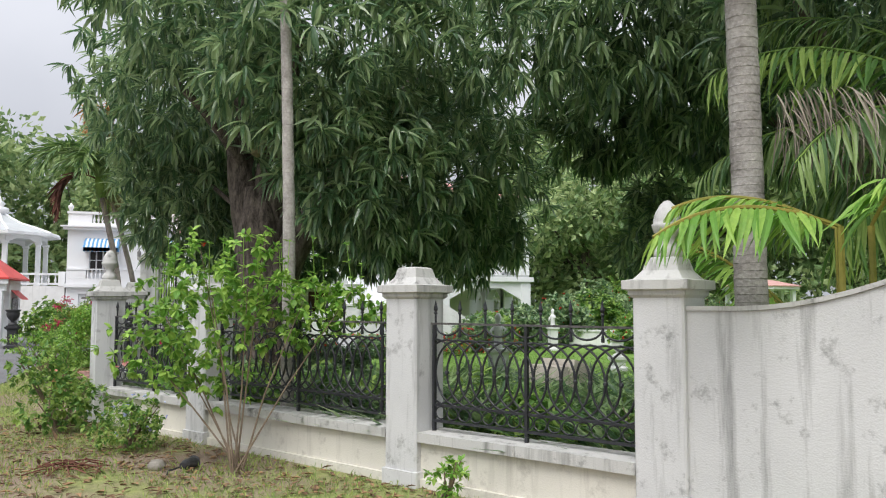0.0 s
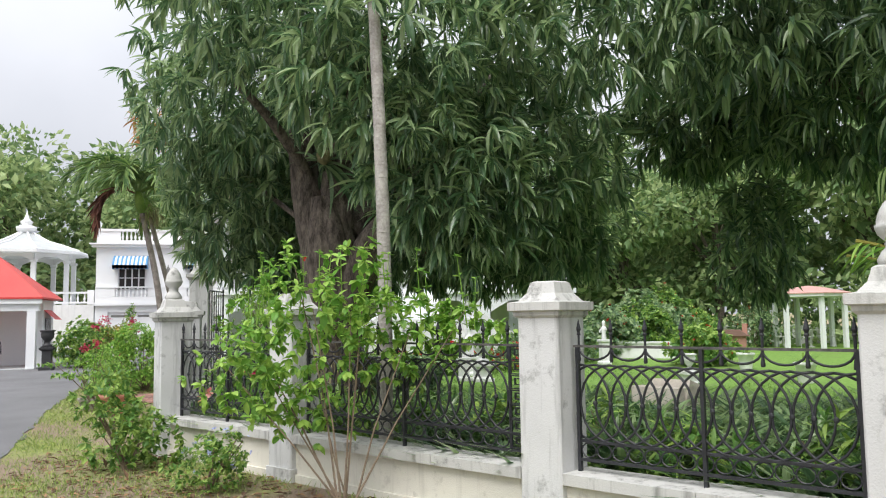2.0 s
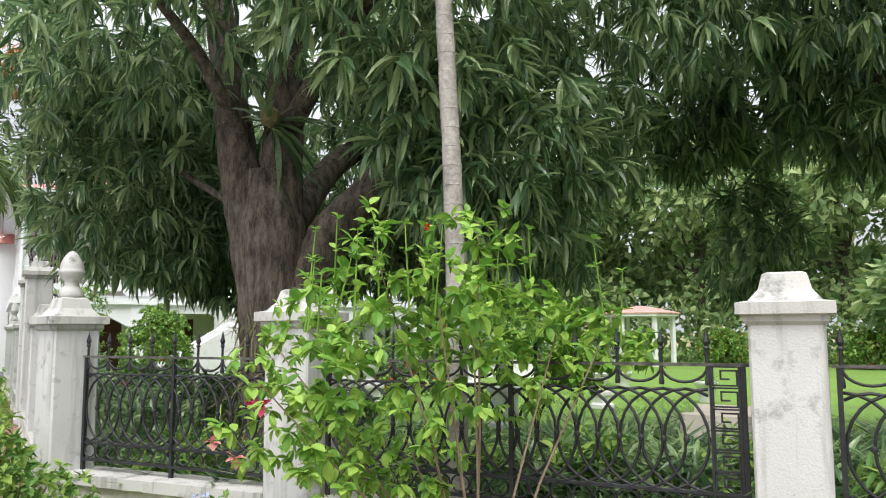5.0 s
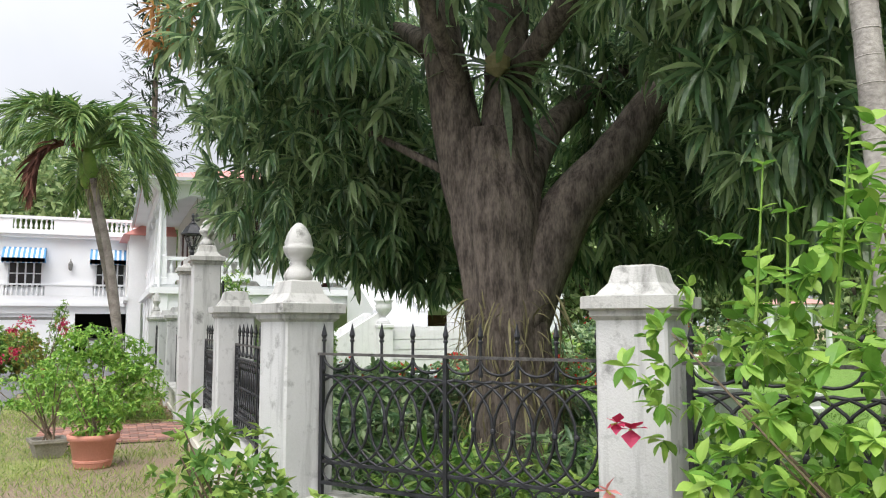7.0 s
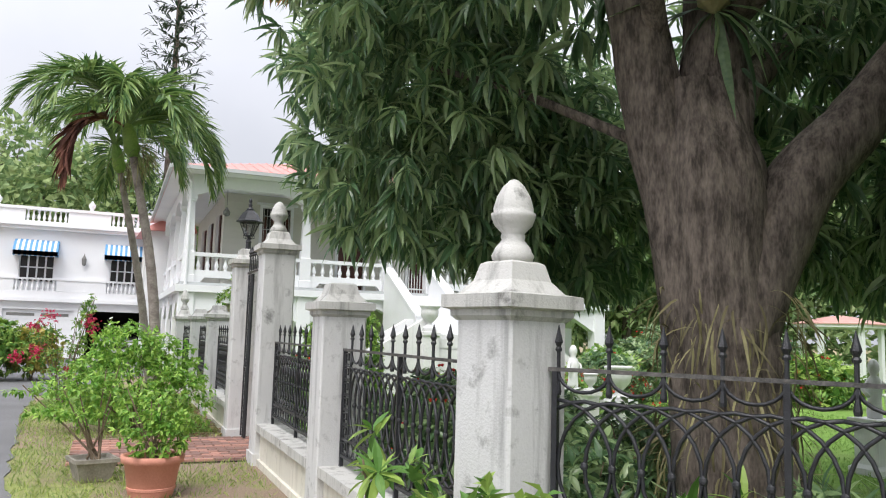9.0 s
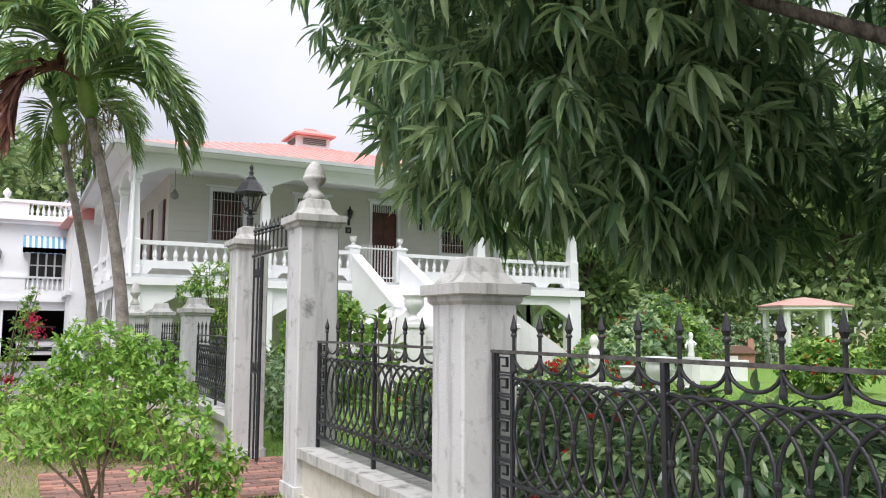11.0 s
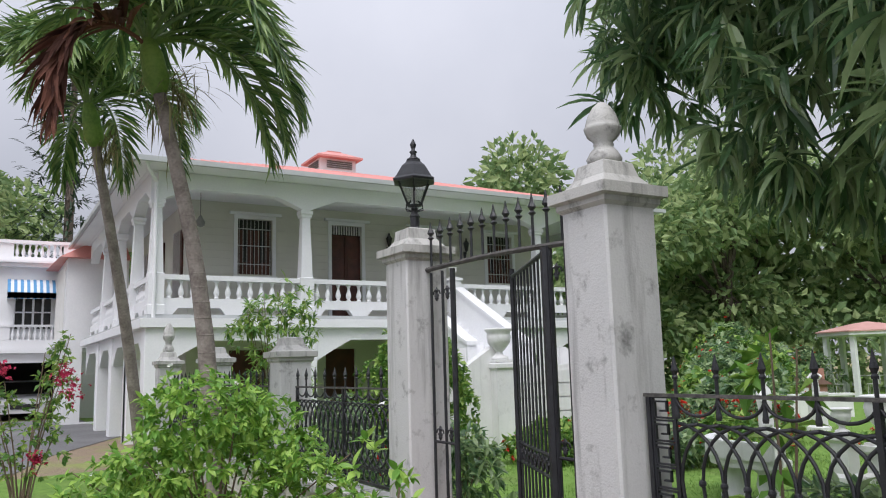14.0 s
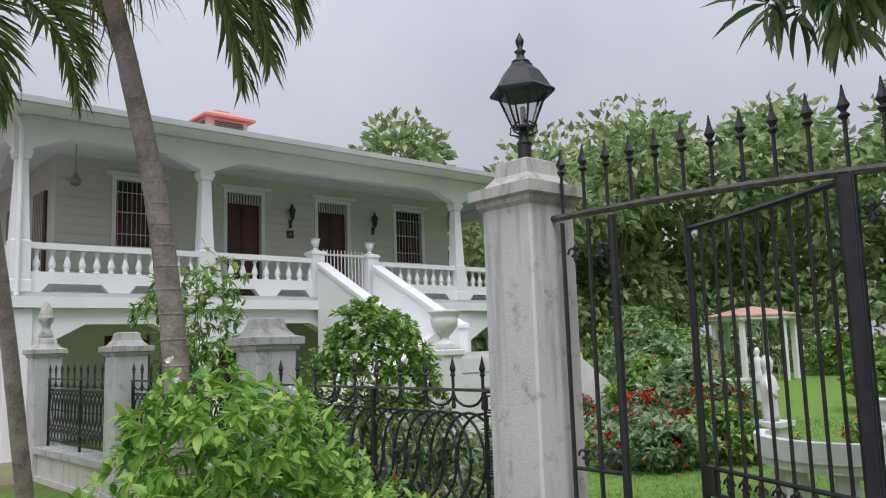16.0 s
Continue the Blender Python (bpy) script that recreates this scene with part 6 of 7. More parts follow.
def coconut(base, mid, top, r, n, length, seed, dead, phase):
    e = thing("coconut_palm", "leaning grey-trunked palm with arching feather fronds", "palm")
    b = MB()
    pts = limb(b, [base, mid, top], r, r * 0.62, 14, 16, 0.03, seed)
    part("trunk", b, M_COCOBARK, e, "ringed grey-brown palm trunk", True)
    for i in range(1, len(pts) - 1):
        k = r + (r * 0.62 - r) * i / (len(pts) - 1)
        part("bark_ring", MB().lathe([(k * 0.98, -0.012), (k * 1.05, 0.0), (k * 0.98, 0.012)], 14, Matrix.Translation(pts[i])), M_COCOBARK, e)
    shaft = np.array(top) - np.array(mid)
    tip = np.array(top) + shaft / np.linalg.norm(shaft) * 0.55
    part("crownshaft", MB().tube([top, tuple(np.array(top) * 0.8 + tip * 0.2), tuple(np.array(top) * 0.3 + tip * 0.7), tuple(tip)], [r * 0.75, r * 1.35, r * 1.15, r * 0.6], 12), M_YELLOW if seed == 99 else M_SHRUB, e, "pale green crownshaft", True)
    rng = np.random.default_rng(seed)
    palm_crown(e, rng, tip - [0, 0, 0.06], n, length, 3.4, M_PALMLEAF, 0.40, 0.045, 0.1, 0.5, 2.6, phase, (), 0.8, 58)
    if seed == 21:
        pr = []
        rib = frond(rng, tip - [0, 0, 0.1], (-0.8, -0.4, 0.45), length * 0.8, 5.5, M_DRYLEAF, pr, 0.40, 0.05, 0.15, 56, fan=0.6)
        V, F = merged(pr)
        f_ = part("dead_frond", np_mesh("dead_frond", V, F, M_DRYLEAF), M_DRYLEAF, e, "withered red-brown frond hanging down")
        part("rib", MB().tube([tuple(q) for q in rib], 0.02, 5), M_DRYLEAF, f_)
    P = np.array(top) + rng.normal(0, [0.10, 0.10, 0.12], (160, 3)) + [0.12, 0.05, 0.05]
    V, F = scatter(*leaf(0.04, 0.6, 0.1), P, rng.normal(0, 1, (160, 3)) + [0.5, 0.2, -0.5], rng.uniform(0.15, 0.42, 160))
    part("fibre", np_mesh("fibre", V, F, M_BROMEL), M_BROMEL, e, "shaggy dry flower stalks under the crown")


coconut((-0.88, 9.78, -0.05), (-1.12, 9.70, 2.2), (-1.50, 9.75, 3.98), 0.09, 14, 1.95, 21, (), 0.4)
coconut((-0.80, 14.0, -0.05), (-1.18, 13.6, 2.2), (-1.68, 12.95, 4.3), 0.09, 12, 1.9, 22, (), 1.7)

# feather palm behind the swept wall
fp = thing("feather_palm", "tall grey-stemmed palm with long drooping fronds", "palm")
PX, PY = 4.85, -5.95
b_ = MB()
pts = limb(b_, [(PX, PY, -0.05), (PX, PY, 1.5), (PX - 0.02, PY, 3.2), (PX - 0.05, PY + 0.02, 5.6)], 0.115, 0.10, 16, 30, 0.02, 9)
part("trunk", b_, M_PALMBARK, fp, "ringed grey stem", True)
for i in range(1, len(pts) - 1):
    part("bark_ring", MB().lathe([(0.108, -0.007), (0.1165 - 0.012 * i / len(pts), 0.0), (0.098, 0.007)], 16, Matrix.Translation(pts[i])), M_PALMBARK, fp)
rg = np.random.default_rng(31)
palm_crown(fp, rg, (PX, PY, 5.5), 11, 2.4, 2.6, M_PALMLEAF, 0.6, 0.05, 0.6, 0.1, 1.1, 0.9)
fp2 = thing("feather_palm", "leafy palm with long arching yellow-green fronds behind the wall", "palm")
b_ = MB()
limb(b_, [(7.2, -6.2, -0.05), (7.2, -6.2, 1.0), (7.15, -6.15, 2.3)], 0.10, 0.08, 12, 6, 0.03, 19)
part("trunk", b_, M_PALMBARK, fp2, "", True)
for i, (wx, wy, wz, ln, z) in enumerate(((-1.0, 0.55, 0.75, 2.6, 2.4), (-0.9, 0.25, 0.95, 2.7, 2.5), (-1.0, -0.1, 0.6, 2.5, 2.4), (-0.6, -0.5, 1.0, 2.4, 2.4), (-0.5, 0.6, 1.4, 2.6, 2.5), (-0.3, -0.3, 1.6, 2.6, 2.5), (0.2, -0.8, 1.0, 2.3, 2.4), (0.3, 0.4, 1.4, 2.4, 2.4), (-0.8, -0.8, 0.45, 2.1, 2.3), (0.7, -0.2, 0.9, 2.2, 2.4), (-0.95, 0.9, 0.5, 2.3, 2.3), (-0.7, 0.05, 0.25, 1.9, 2.2))):
    pr = []
    rib = frond(rg, (7.15, -6.15, z), (wx, wy, wz), ln, 1.7, M_PALMLEAF, pr, 0.46, 0.032, 0.6, 54)
    V, F = merged(pr)
    f_ = part("frond", np_mesh("frond", V, F, M_SHRUB if i % 2 else M_PALMLEAF), M_PALMLEAF, fp2)
    part("rib", MB().tube([tuple(q) for q in rib], [0.02 * (1 - 0.8 * k / 12) for k in range(13)], 5), M_SHRUB, f_)
ar = thing("areca_palm", "clump of yellow-green cane palm fronds behind the wall", "palm")
for i, (dx, dy, wx, wy, wz, ln) in enumerate(((-0.05, -0.88, -1, 0.10, 0.32, 1.2), (0.05, -0.75, -0.9, 0.5, 0.6, 1.0), (0.1, -0.95, -0.15, -0.6, 0.6, 0.7), (0.7, 0.1, -0.6, 0.3, 1.0, 1.5), (1.2, -0.4, 0.8, -0.6, 0.8, 1.7), (1.5, -0.6, 0.3, -0.8, 1.3, 1.8), (1.8, -0.5, -0.3, 0.4, 1.5, 1.9), (2.0, -0.9, 0.9, 0.2, 0.7, 1.7), (1.0, 0.4, -0.4, 0.8, 1.2, 1.6), (1.7, -1.0, -0.5, -0.9, 0.9, 1.4))):
    pr = []
    rib = frond(rg, (PX + dx, PY + dy, 1.88 if i < 3 else 1.0), (wx, wy, wz), ln, 1.1, M_HIB, pr, 0.30, 0.034, 0.3, 26)
    V, F = merged(pr)
    f_ = part("frond", np_mesh("frond", V, F, M_HIB), M_HIB, ar)
    part("rib", MB().tube([tuple(q) for q in rib], 0.012, 5), M_YELLOW, f_)
    part("cane", MB().tube([(PX + dx, PY + dy, 0), tuple(rib[0])], 0.02, 6), M_YELLOW, f_)
wd = thing("withered_frond", "grey withered palm frond hanging on the stem", "palm frond")
for i in range(3):
    pr = []
    frond(rg, (PX + 0.06, PY - 0.14, 2.85 - 0.12 * i), (0.85, -0.65 + 0.2 * i, 0.2), 1.15, 1.5, M_GREYDRY, pr, 0.34, 0.012, 1.0, 26, 0.05)
    V, F = merged(pr)
    part("leaflets", np_mesh("leaflets", V, F, M_GREYDRY), M_GREYDRY, wd)


# ---- background trees ----
CARD = small_leaf(0.55, 0.15)


def far_tree(x, y, h, r, seed, material=None, count=2600, size=0.42, label="broad-crowned green tree behind the buildings", trunk=0.25):
    rng = np.random.default_rng(seed)
    e = thing("tree", label, "tree", pose(x, y, 0), "background trees")
    b = MB()
    limb(b, [(0, 0, -0.1), (0.1, 0, h * 0.3), (0, 0.1, h * 0.6), (0.1, 0, h * 0.85)], trunk, trunk * 0.3, 8, 4, 0.1, seed)
    part("trunk", b, M_BARK, e, "", True)
    blobs = []
    k = 9
    for i in range(k):
        a = i * 2.4
        q = 0.15 + 0.6 * ((i * 0.618) % 1)
        rr_ = r * rng.uniform(0.42, 0.6)
        px, py, pz = r * q * math.cos(a), r * q * math.sin(a), h * (0.26 + 0.58 * ((i * 0.37 + 0.1) % 1))
        bb = MB()
        limb(bb, [(0.05, 0.05, h * 0.3), (px * 0.5, py * 0.5, (h * 0.3 + pz) / 2 + 0.3), (px, py, pz)], trunk * 0.45, 0.03, 6, 3, 0.1, seed + i)
        part("limb", bb, M_BARK, e, "", True)
        blobs.append((px, py, pz, rr_, rr_, rr_ * 0.75, count // k))
    P, Nn = blob_points(rng, blobs, 0.45)
    A = Nn + rng.normal(0, 0.7, P.shape) - [0, 0, 0.35]
    V, F = scatter(*CARD, P, A, size * rng.uniform(0.6, 1.3, len(P)), rng.uniform(0, 6.28, len(P)))
    ob = part("crown", np_mesh("crown", V, F, material or M_FARLEAF), material or M_FARLEAF, e)
    ob["kind"] = "stuff"


for i, (x, y, h, r) in enumerate(((-16, 52, 16, 6.5), (-22, 46, 15, 6), (-9, 54, 15.5, 6), (-2, 56, 14, 5.5), (5, 58, 12, 5), (-28, 40, 12, 6), (-30, 30, 12, 6), (-14, 46, 13, 5), (-19, 36, 12, 5), (-5, 48, 13, 5),
                                  (22.5, 38.5, 15, 4.6), (29, 40, 12, 5), (18.5, 25, 8.5, 4.0), (23, 24, 11.5, 4.6), (27, 26, 12, 5), (31, 22, 13, 5.5), (34, 16, 13, 5.5), (36, 9, 12, 5.5), (36, 1, 12, 5), (38, -8, 11, 5), (19, 31, 9, 4), (28, 33, 13, 6), (33, -16, 9, 5), (22, -18, 9, 5), (14, -20, 9, 5), (30, 8, 6, 3.5), (40, 25, 12, 6))):
    far_tree(x, y, h, r, 100 + i, count=4000 if y > 35 or x > 26 else 5200, size=0.62 if y > 35 or x > 26 else 0.42)
rng = np.random.default_rng(140)
band = [(14.5, 27), (19, 25.5), (24, 24), (29, 20), (32, 14), (33, 7), (33, 0), (33, -8), (30, -15), (22, -19), (12, -21)]
WP, WN = [], []
for (xa, ya_), (xb, yb_) in zip(band, band[1:]):
    k = int(260 * math.hypot(xb - xa, yb_ - ya_) / 1.6)
    t = rng.random(k)
    WP.append(np.stack([xa + (xb - xa) * t + rng.normal(0, 0.7, k), ya_ + (yb_ - ya_) * t + rng.normal(0, 0.7, k), rng.random(k) ** 0.8 * (3.2 + np.sin(t * 9 + xa))], 1))
WP = np.concatenate(WP)
V, F = scatter(*CARD, WP, rng.normal(0, 1, WP.shape) - [0.3, 0.3, 0.2], rng.uniform(0.25, 0.6, len(WP)), rng.uniform(0, 6.28, len(WP)))
tagged(new("woodland_edge", np_mesh("woodland_edge", V, F, M_FARLEAF)), "dense green undergrowth round the garden", "undergrowth", kind="stuff")
pine = thing("norfolk_pine", "tall tiered Norfolk pine far behind the house", "tree", pose(0.8, 47, 0) @ Matrix.Diagonal((1.05, 1.05, 1.45, 1)))
b_ = MB().tube([(0, 0, 0), (0, 0, 21)], [0.3, 0.04], 8)
part("trunk", b_, M_BARK, pine)
rg = np.random.default_rng(77)
for k in range(22):
    z = 5.0 + 0.74 * k
    R = 2.6 * (1 - k / 23) + 0.3
    tier = []
    for j in range(7):
        a = j * 0.9 + k
        n = 26
        t = rg.random(n)
        P = np.stack([R * t * math.cos(a), R * t * math.sin(a), z + 0.25 * t * t * R], 1)
        A = np.stack([math.cos(a) + rg.normal(0, 0.5, n), math.sin(a) + rg.normal(0, 0.5, n), rg.normal(0.1, 0.35, n)], 1)
        tier.append(scatter(*leaf(0.22, 0.1, 0.1), P, A, rg.uniform(0.3, 0.6, n)))
    V, F = merged(tier)
    part("branch_tier", np_mesh("tier", V, F, M_PINE), M_PINE, pine)["kind"] = "stuff"

# ---- shrubs ----


def shrub(name, x, y, blobs, lf, size, material, label, seed, stems=7, wcount=6, flowers=None, shell=0.3, lift=0.5, droop=0.0, category="shrub", z=0.0, group="", stemr=0.012):
    rng = np.random.default_rng(seed)
    e = thing(name, label, category, pose(x, y, z), group)
    tops = [blobs[i % len(blobs)] for i in range(stems)]
    for i, bl in enumerate(tops):
        a = rng.uniform(0, 6.28)
        t = (bl[0] + bl[3] * 0.6 * math.cos(a), bl[1] + bl[4] * 0.6 * math.sin(a), bl[2] + bl[5] * rng.uniform(0.0, 0.8))
        part("stem", MB().tube([(rng.uniform(-0.06, 0.06), rng.uniform(-0.06, 0.06), 0), (t[0] * 0.4, t[1] * 0.4, t[2] * 0.45), t], [stemr, stemr * 0.7, stemr * 0.35], 5), M_TWIG, e)
    foliage("leaves", blobs, lf, 0, size, material, e, rng, shell, droop, lambda P: P[:, 2] > 0.03, lift, wcount)
    if flowers:
        fm, n, fs = flowers
        P, Nn = blob_points(rng, [(*b[:6], max(1, n // len(blobs))) for b in blobs], 0.9)
        ok = P[:, 2] > 0.1
        P, Nn = P[ok], Nn[ok]
        wv, wf = whorl(small_leaf(0.8, 0.05), 5, rng, 1.0, 0.35, 0.0)
        V, F = scatter(wv, wf, P, Nn + [0, 0, 0.2], fs * rng.uniform(0.7, 1.2, len(P)), rng.uniform(0, 6, len(P)))
        part("blossom", np_mesh("blossom", V, F, fm), fm, e)
    return e


HL = small_leaf(0.62, 0.14)
# tall hibiscus in front of the street fence
shrub("hibiscus_bush", 1.52, -3.60, [(-0.25, 0.25, 1.40, 0.55, 0.5, 0.55, 90), (0.45, 0.35, 1.38, 0.65, 0.45, 0.40, 110), (-0.70, 0.3, 1.05, 0.45, 0.4, 0.4, 60), (0.1, 0.2, 1.85, 0.35, 0.3, 0.35, 24), (-0.2, 0.3, 0.80, 0.35, 0.3, 0.3, 24), (1.0, 0.35, 1.42, 0.5, 0.35, 0.25, 70), (-0.45, 0.4, 1.8, 0.2, 0.2, 0.4, 16), (-0.5, 0.95, 1.30, 0.38, 0.42, 0.42, 56), (-0.35, 0.75, 0.85, 0.35, 0.4, 0.3, 30)],
      leaf(0.56, 0.25, 0.12, 0.5), 0.084, M_HIB, "tall loose hibiscus bush with bright green leaves", 51, 10, 7, None, 0.15, 0.35, 0.1, stemr=0.010)
hib = [o for o in scene.objects if o.name.startswith("hibiscus_bush")][0]
rng = np.random.default_rng(510)
for k in range(20):
    x, y = rng.uniform(-0.75, 1.3), rng.uniform(0.1, 0.8)
    z0_ = 1.55 - 0.15 * abs(x)
    h = rng.uniform(0.25, 0.62)
    dx, dy = rng.normal(0, 0.05, 2)
    part("shoot", MB().tube([(x, y, z0_), (x + dx, y + dy, z0_ + h)], [0.006, 0.003], 5), M_HIB, hib)
    P = np.array([(x + dx * t, y + dy * t, z0_ + h * t) for t in (0.45, 0.72, 1.0)])
    V, F = rosettes(P, np.tile([dx, dy, 1.0], (3, 1)), leaf(0.56, 0.2, 0.12, 0.5), 4, 0.062, rng, 1.0, 0.35, 0.05)
    part("shoot_leaves", np_mesh("shoot_leaves", V, F, M_HIB), M_HIB, hib)


def hibiscus_flower(x, y, z, ax, material, label, size=0.06):
    rng = np.random.default_rng(int(abs(x * 100 + y * 10 + z)))
    e = thing("hibiscus_flower", label, "flower", pose(x, y, z), "hibiscus flowers")
    wv, wf = whorl(small_leaf(0.95, 0.05), 5, rng, 1.0, 0.45, 0.0)
    V, F = scatter(wv, wf, np.zeros((1, 3)), np.array([ax], float), [size])
    part("petals", np_mesh("petals", V, F, material), material, e)
    d = Vector(ax).normalized() * 0.06
    part("stamen", MB().tube([(0, 0, 0), tuple(d)], 0.004, 5), M_YELLOW, e)


hibiscus_flower(0.88, -2.25, 1.03, (-0.9, -1, 0.1), M_PINK, "deep pink hibiscus bloom", 0.09)
hibiscus_flower(0.80, -2.27, 1.06, (-1, -0.7, 0.0), M_PINK, "deep pink hibiscus bloom", 0.06)
hibiscus_flower(0.48, -3.15, 0.88, (-0.6, -1, -0.2), M_PALEPINK, "faded salmon hibiscus bloom", 0.06)
hibiscus_flower(0.50, -2.63, 0.89, (-0.4, -1, 0.0), M_PALEPINK, "faded salmon hibiscus bloom", 0.06)
hibiscus_flower(1.21, -3.65, 1.93, (-0.5, -1, 0.2), M_REDFL, "small red hibiscus bud", 0.025)
shrub("verge_bush", -0.35, -0.95, [(0, 0, 0.35, 0.42, 0.42, 0.35, 95), (-0.2, -0.1, 0.75, 0.35, 0.35, 0.28, 55), (0.25, 0.15, 0.3, 0.35, 0.3, 0.28, 55)], HL, 0.085, M_SHRUB, "leafy green bush beside the corner pillar", 52, 9, 6)
shrub("plumbago_bush", 0.5, -2.25, [(0, 0, 0.24, 0.36, 0.36, 0.24, 170), (0.15, 0.1, 0.36, 0.22, 0.22, 0.2, 60)], HL, 0.055, M_SHRUB, "low plumbago bush with pale blue flowers", 53, 8, 6, (M_BLUEFL, 24, 0.03))
shrub("verge_sapling", 2.91, -5.15, [(0, 0, 0.2, 0.18, 0.18, 0.18, 40)], HL, 0.06, M_HIB, "small bright weed at the foot of the fence", 54, 5, 6)
shrub("verge_bush", -0.55, -0.2, [(0.1, 0.0, 0.45, 0.25, 0.25, 0.38, 26), (0.0, 0.1, 0.8, 0.22, 0.22, 0.22, 14)], leaf(0.3, 0.3, 0.1), 0.11, M_SHRUB, "loose leafy sapling at the corner pillar", 55, 6, 9)
shrub("garden_bush", 2.9, 13.1, [(0, 0, 1.05, 0.88, 0.88, 1.05, 700), (0.1, 0, 1.55, 0.6, 0.6, 0.55, 160), (0, 0, 0.5, 0.95, 0.95, 0.5, 240)], HL, 0.11, M_SHRUB, "round clipped green bush on the lawn", 56, 8, 7, None, 0.75)
shrub("veranda_bush", 1.2, 14.6, [(0, 0, 1.0, 0.8, 0.7, 0.9, 190), (0.1, 0.1, 2.0, 0.75, 0.6, 0.65, 120), (0.35, 0, 2.5, 0.5, 0.4, 0.4, 36), (-0.4, 0, 2.3, 0.35, 0.35, 0.35, 26)], leaf(0.3, 0.3, 0.1), 0.14, M_SHRUB, "tall airy bush in front of the veranda", 57, 12, 7, None, 0.2)
shrub("lantana_bush", -1.25, 8.5, [(0, 0, 0.65, 0.8, 0.8, 0.6, 420), (-0.15, -0.2, 1.15, 0.5, 0.5, 0.35, 190), (0.35, 0.2, 1.05, 0.4, 0.4, 0.3, 110), (0.5, -0.5, 0.5, 0.55, 0.5, 0.45, 170), (-0.6, 0.1, 0.5, 0.6, 0.6, 0.42, 160), (-0.5, -0.4, 0.85, 0.35, 0.3, 0.2, 70), (0.65, 0.1, 0.8, 0.3, 0.3, 0.25, 60)], leaf(0.42, 0.25, 0.12), 0.08, M_HIB, "broad light-green bush with small white flowers by the gate", 58, 18, 7, (M_WHITEFL, 30, 0.03), 0.45)
bg = shrub("bougainvillea", -2.35, 12.3, [(0, 0, 0.75, 0.55, 0.55, 0.5, 110), (0.3, 0, 1.35, 0.22, 0.3, 0.5, 55), (-0.35, 0.1, 1.15, 0.3, 0.3, 0.35, 45), (0.35, 0, 1.75, 0.12, 0.15, 0.22, 20)], HL, 0.08, M_SHRUB, "bougainvillea with crimson flower clusters", 59, 14, 5)
rng = np.random.default_rng(590)
for x, y, z, r in ((0.42, -0.15, 1.28, 0.17), (0.36, -0.1, 1.5, 0.12), (-0.28, -0.1, 1.52, 0.15), (-0.5, 0.0, 1.36, 0.10), (-0.42, -0.2, 0.95, 0.12), (-0.75, 0.0, 0.82, 0.10), (0.1, -0.4, 0.62, 0.09)):
    P = rng.normal(0, r * 0.5, (46, 3)) + [x, y, z]
    V, F = rosettes(P, rng.normal(0, 1, (46, 3)), small_leaf(0.8, 0.05), 4, 0.042, rng, 1.0, 0.4, 0.0)
    part("flower_head", np_mesh("flower_head", V, F, M_PINK), M_PINK, bg, "crimson papery bracts")["kind"] = "stuff"
shrub("gate_weed", 0.35, 4.9, [(0, 0, 0.5, 0.18, 0.25, 0.4, 24), (0.05, 0, 1.3, 0.15, 0.15, 0.4, 14)], HL, 0.13, M_HIB, "tall thin weed inside the railings", 60, 4, 4)
for i, (x, y, h, fm) in enumerate(((5.2, 10.6, 0.5, M_REDFL), (6.4, 10.2, 0.55, M_REDFL), (6.0, 11.4, 0.5, M_REDFL), (4.6, 12.0, 0.5, M_REDFL), (9.0, 12.4, 0.9, None), (9.6, 13.4, 1.0, M_REDFL), (10.8, 14.0, 1.2, None), (13.5, 10.6, 1.0, M_REDFL), (13.2, 15.9, 1.5, M_REDFL), (15.0, 16.6, 1.6, None), (17.2, 18.2, 1.5, M_REDFL), (19.3, 20.2, 1.4, None), (22.5, 20.5, 1.5, M_REDFL), (27.5, 17.5, 1.4, M_REDFL), (28.5, 14.5, 1.3, None), (28.5, 11.5, 1.3, M_REDFL), (28.0, 8.0, 1.2, None), (27.0, 4.5, 1.3, M_REDFL), (26.5, 1.0, 1.4, None), (25.0, -2.5, 1.4, None), (15.5, 17.5, 2.0, None), (17.5, 19.5, 2.2, M_REDFL))):
    shrub("flower_bush", x, y, [(0, 0, h * 0.55, 0.8 * h ** 0.6 + 0.2, 0.8 * h ** 0.6 + 0.2, h * 0.6, 260), (0.3, 0.2, h * 0.8, 0.5, 0.5, h * 0.4, 90)], HL, 0.13 if x < 9 else 0.2, M_SHRUB if i % 2 else M_MANGO, "rounded garden bush" + (" dotted with red flowers" if fm else " with mixed green leaves"), 200 + i, 6, 6, (fm, 46, 0.06) if fm else None, 0.6, group="garden bushes")
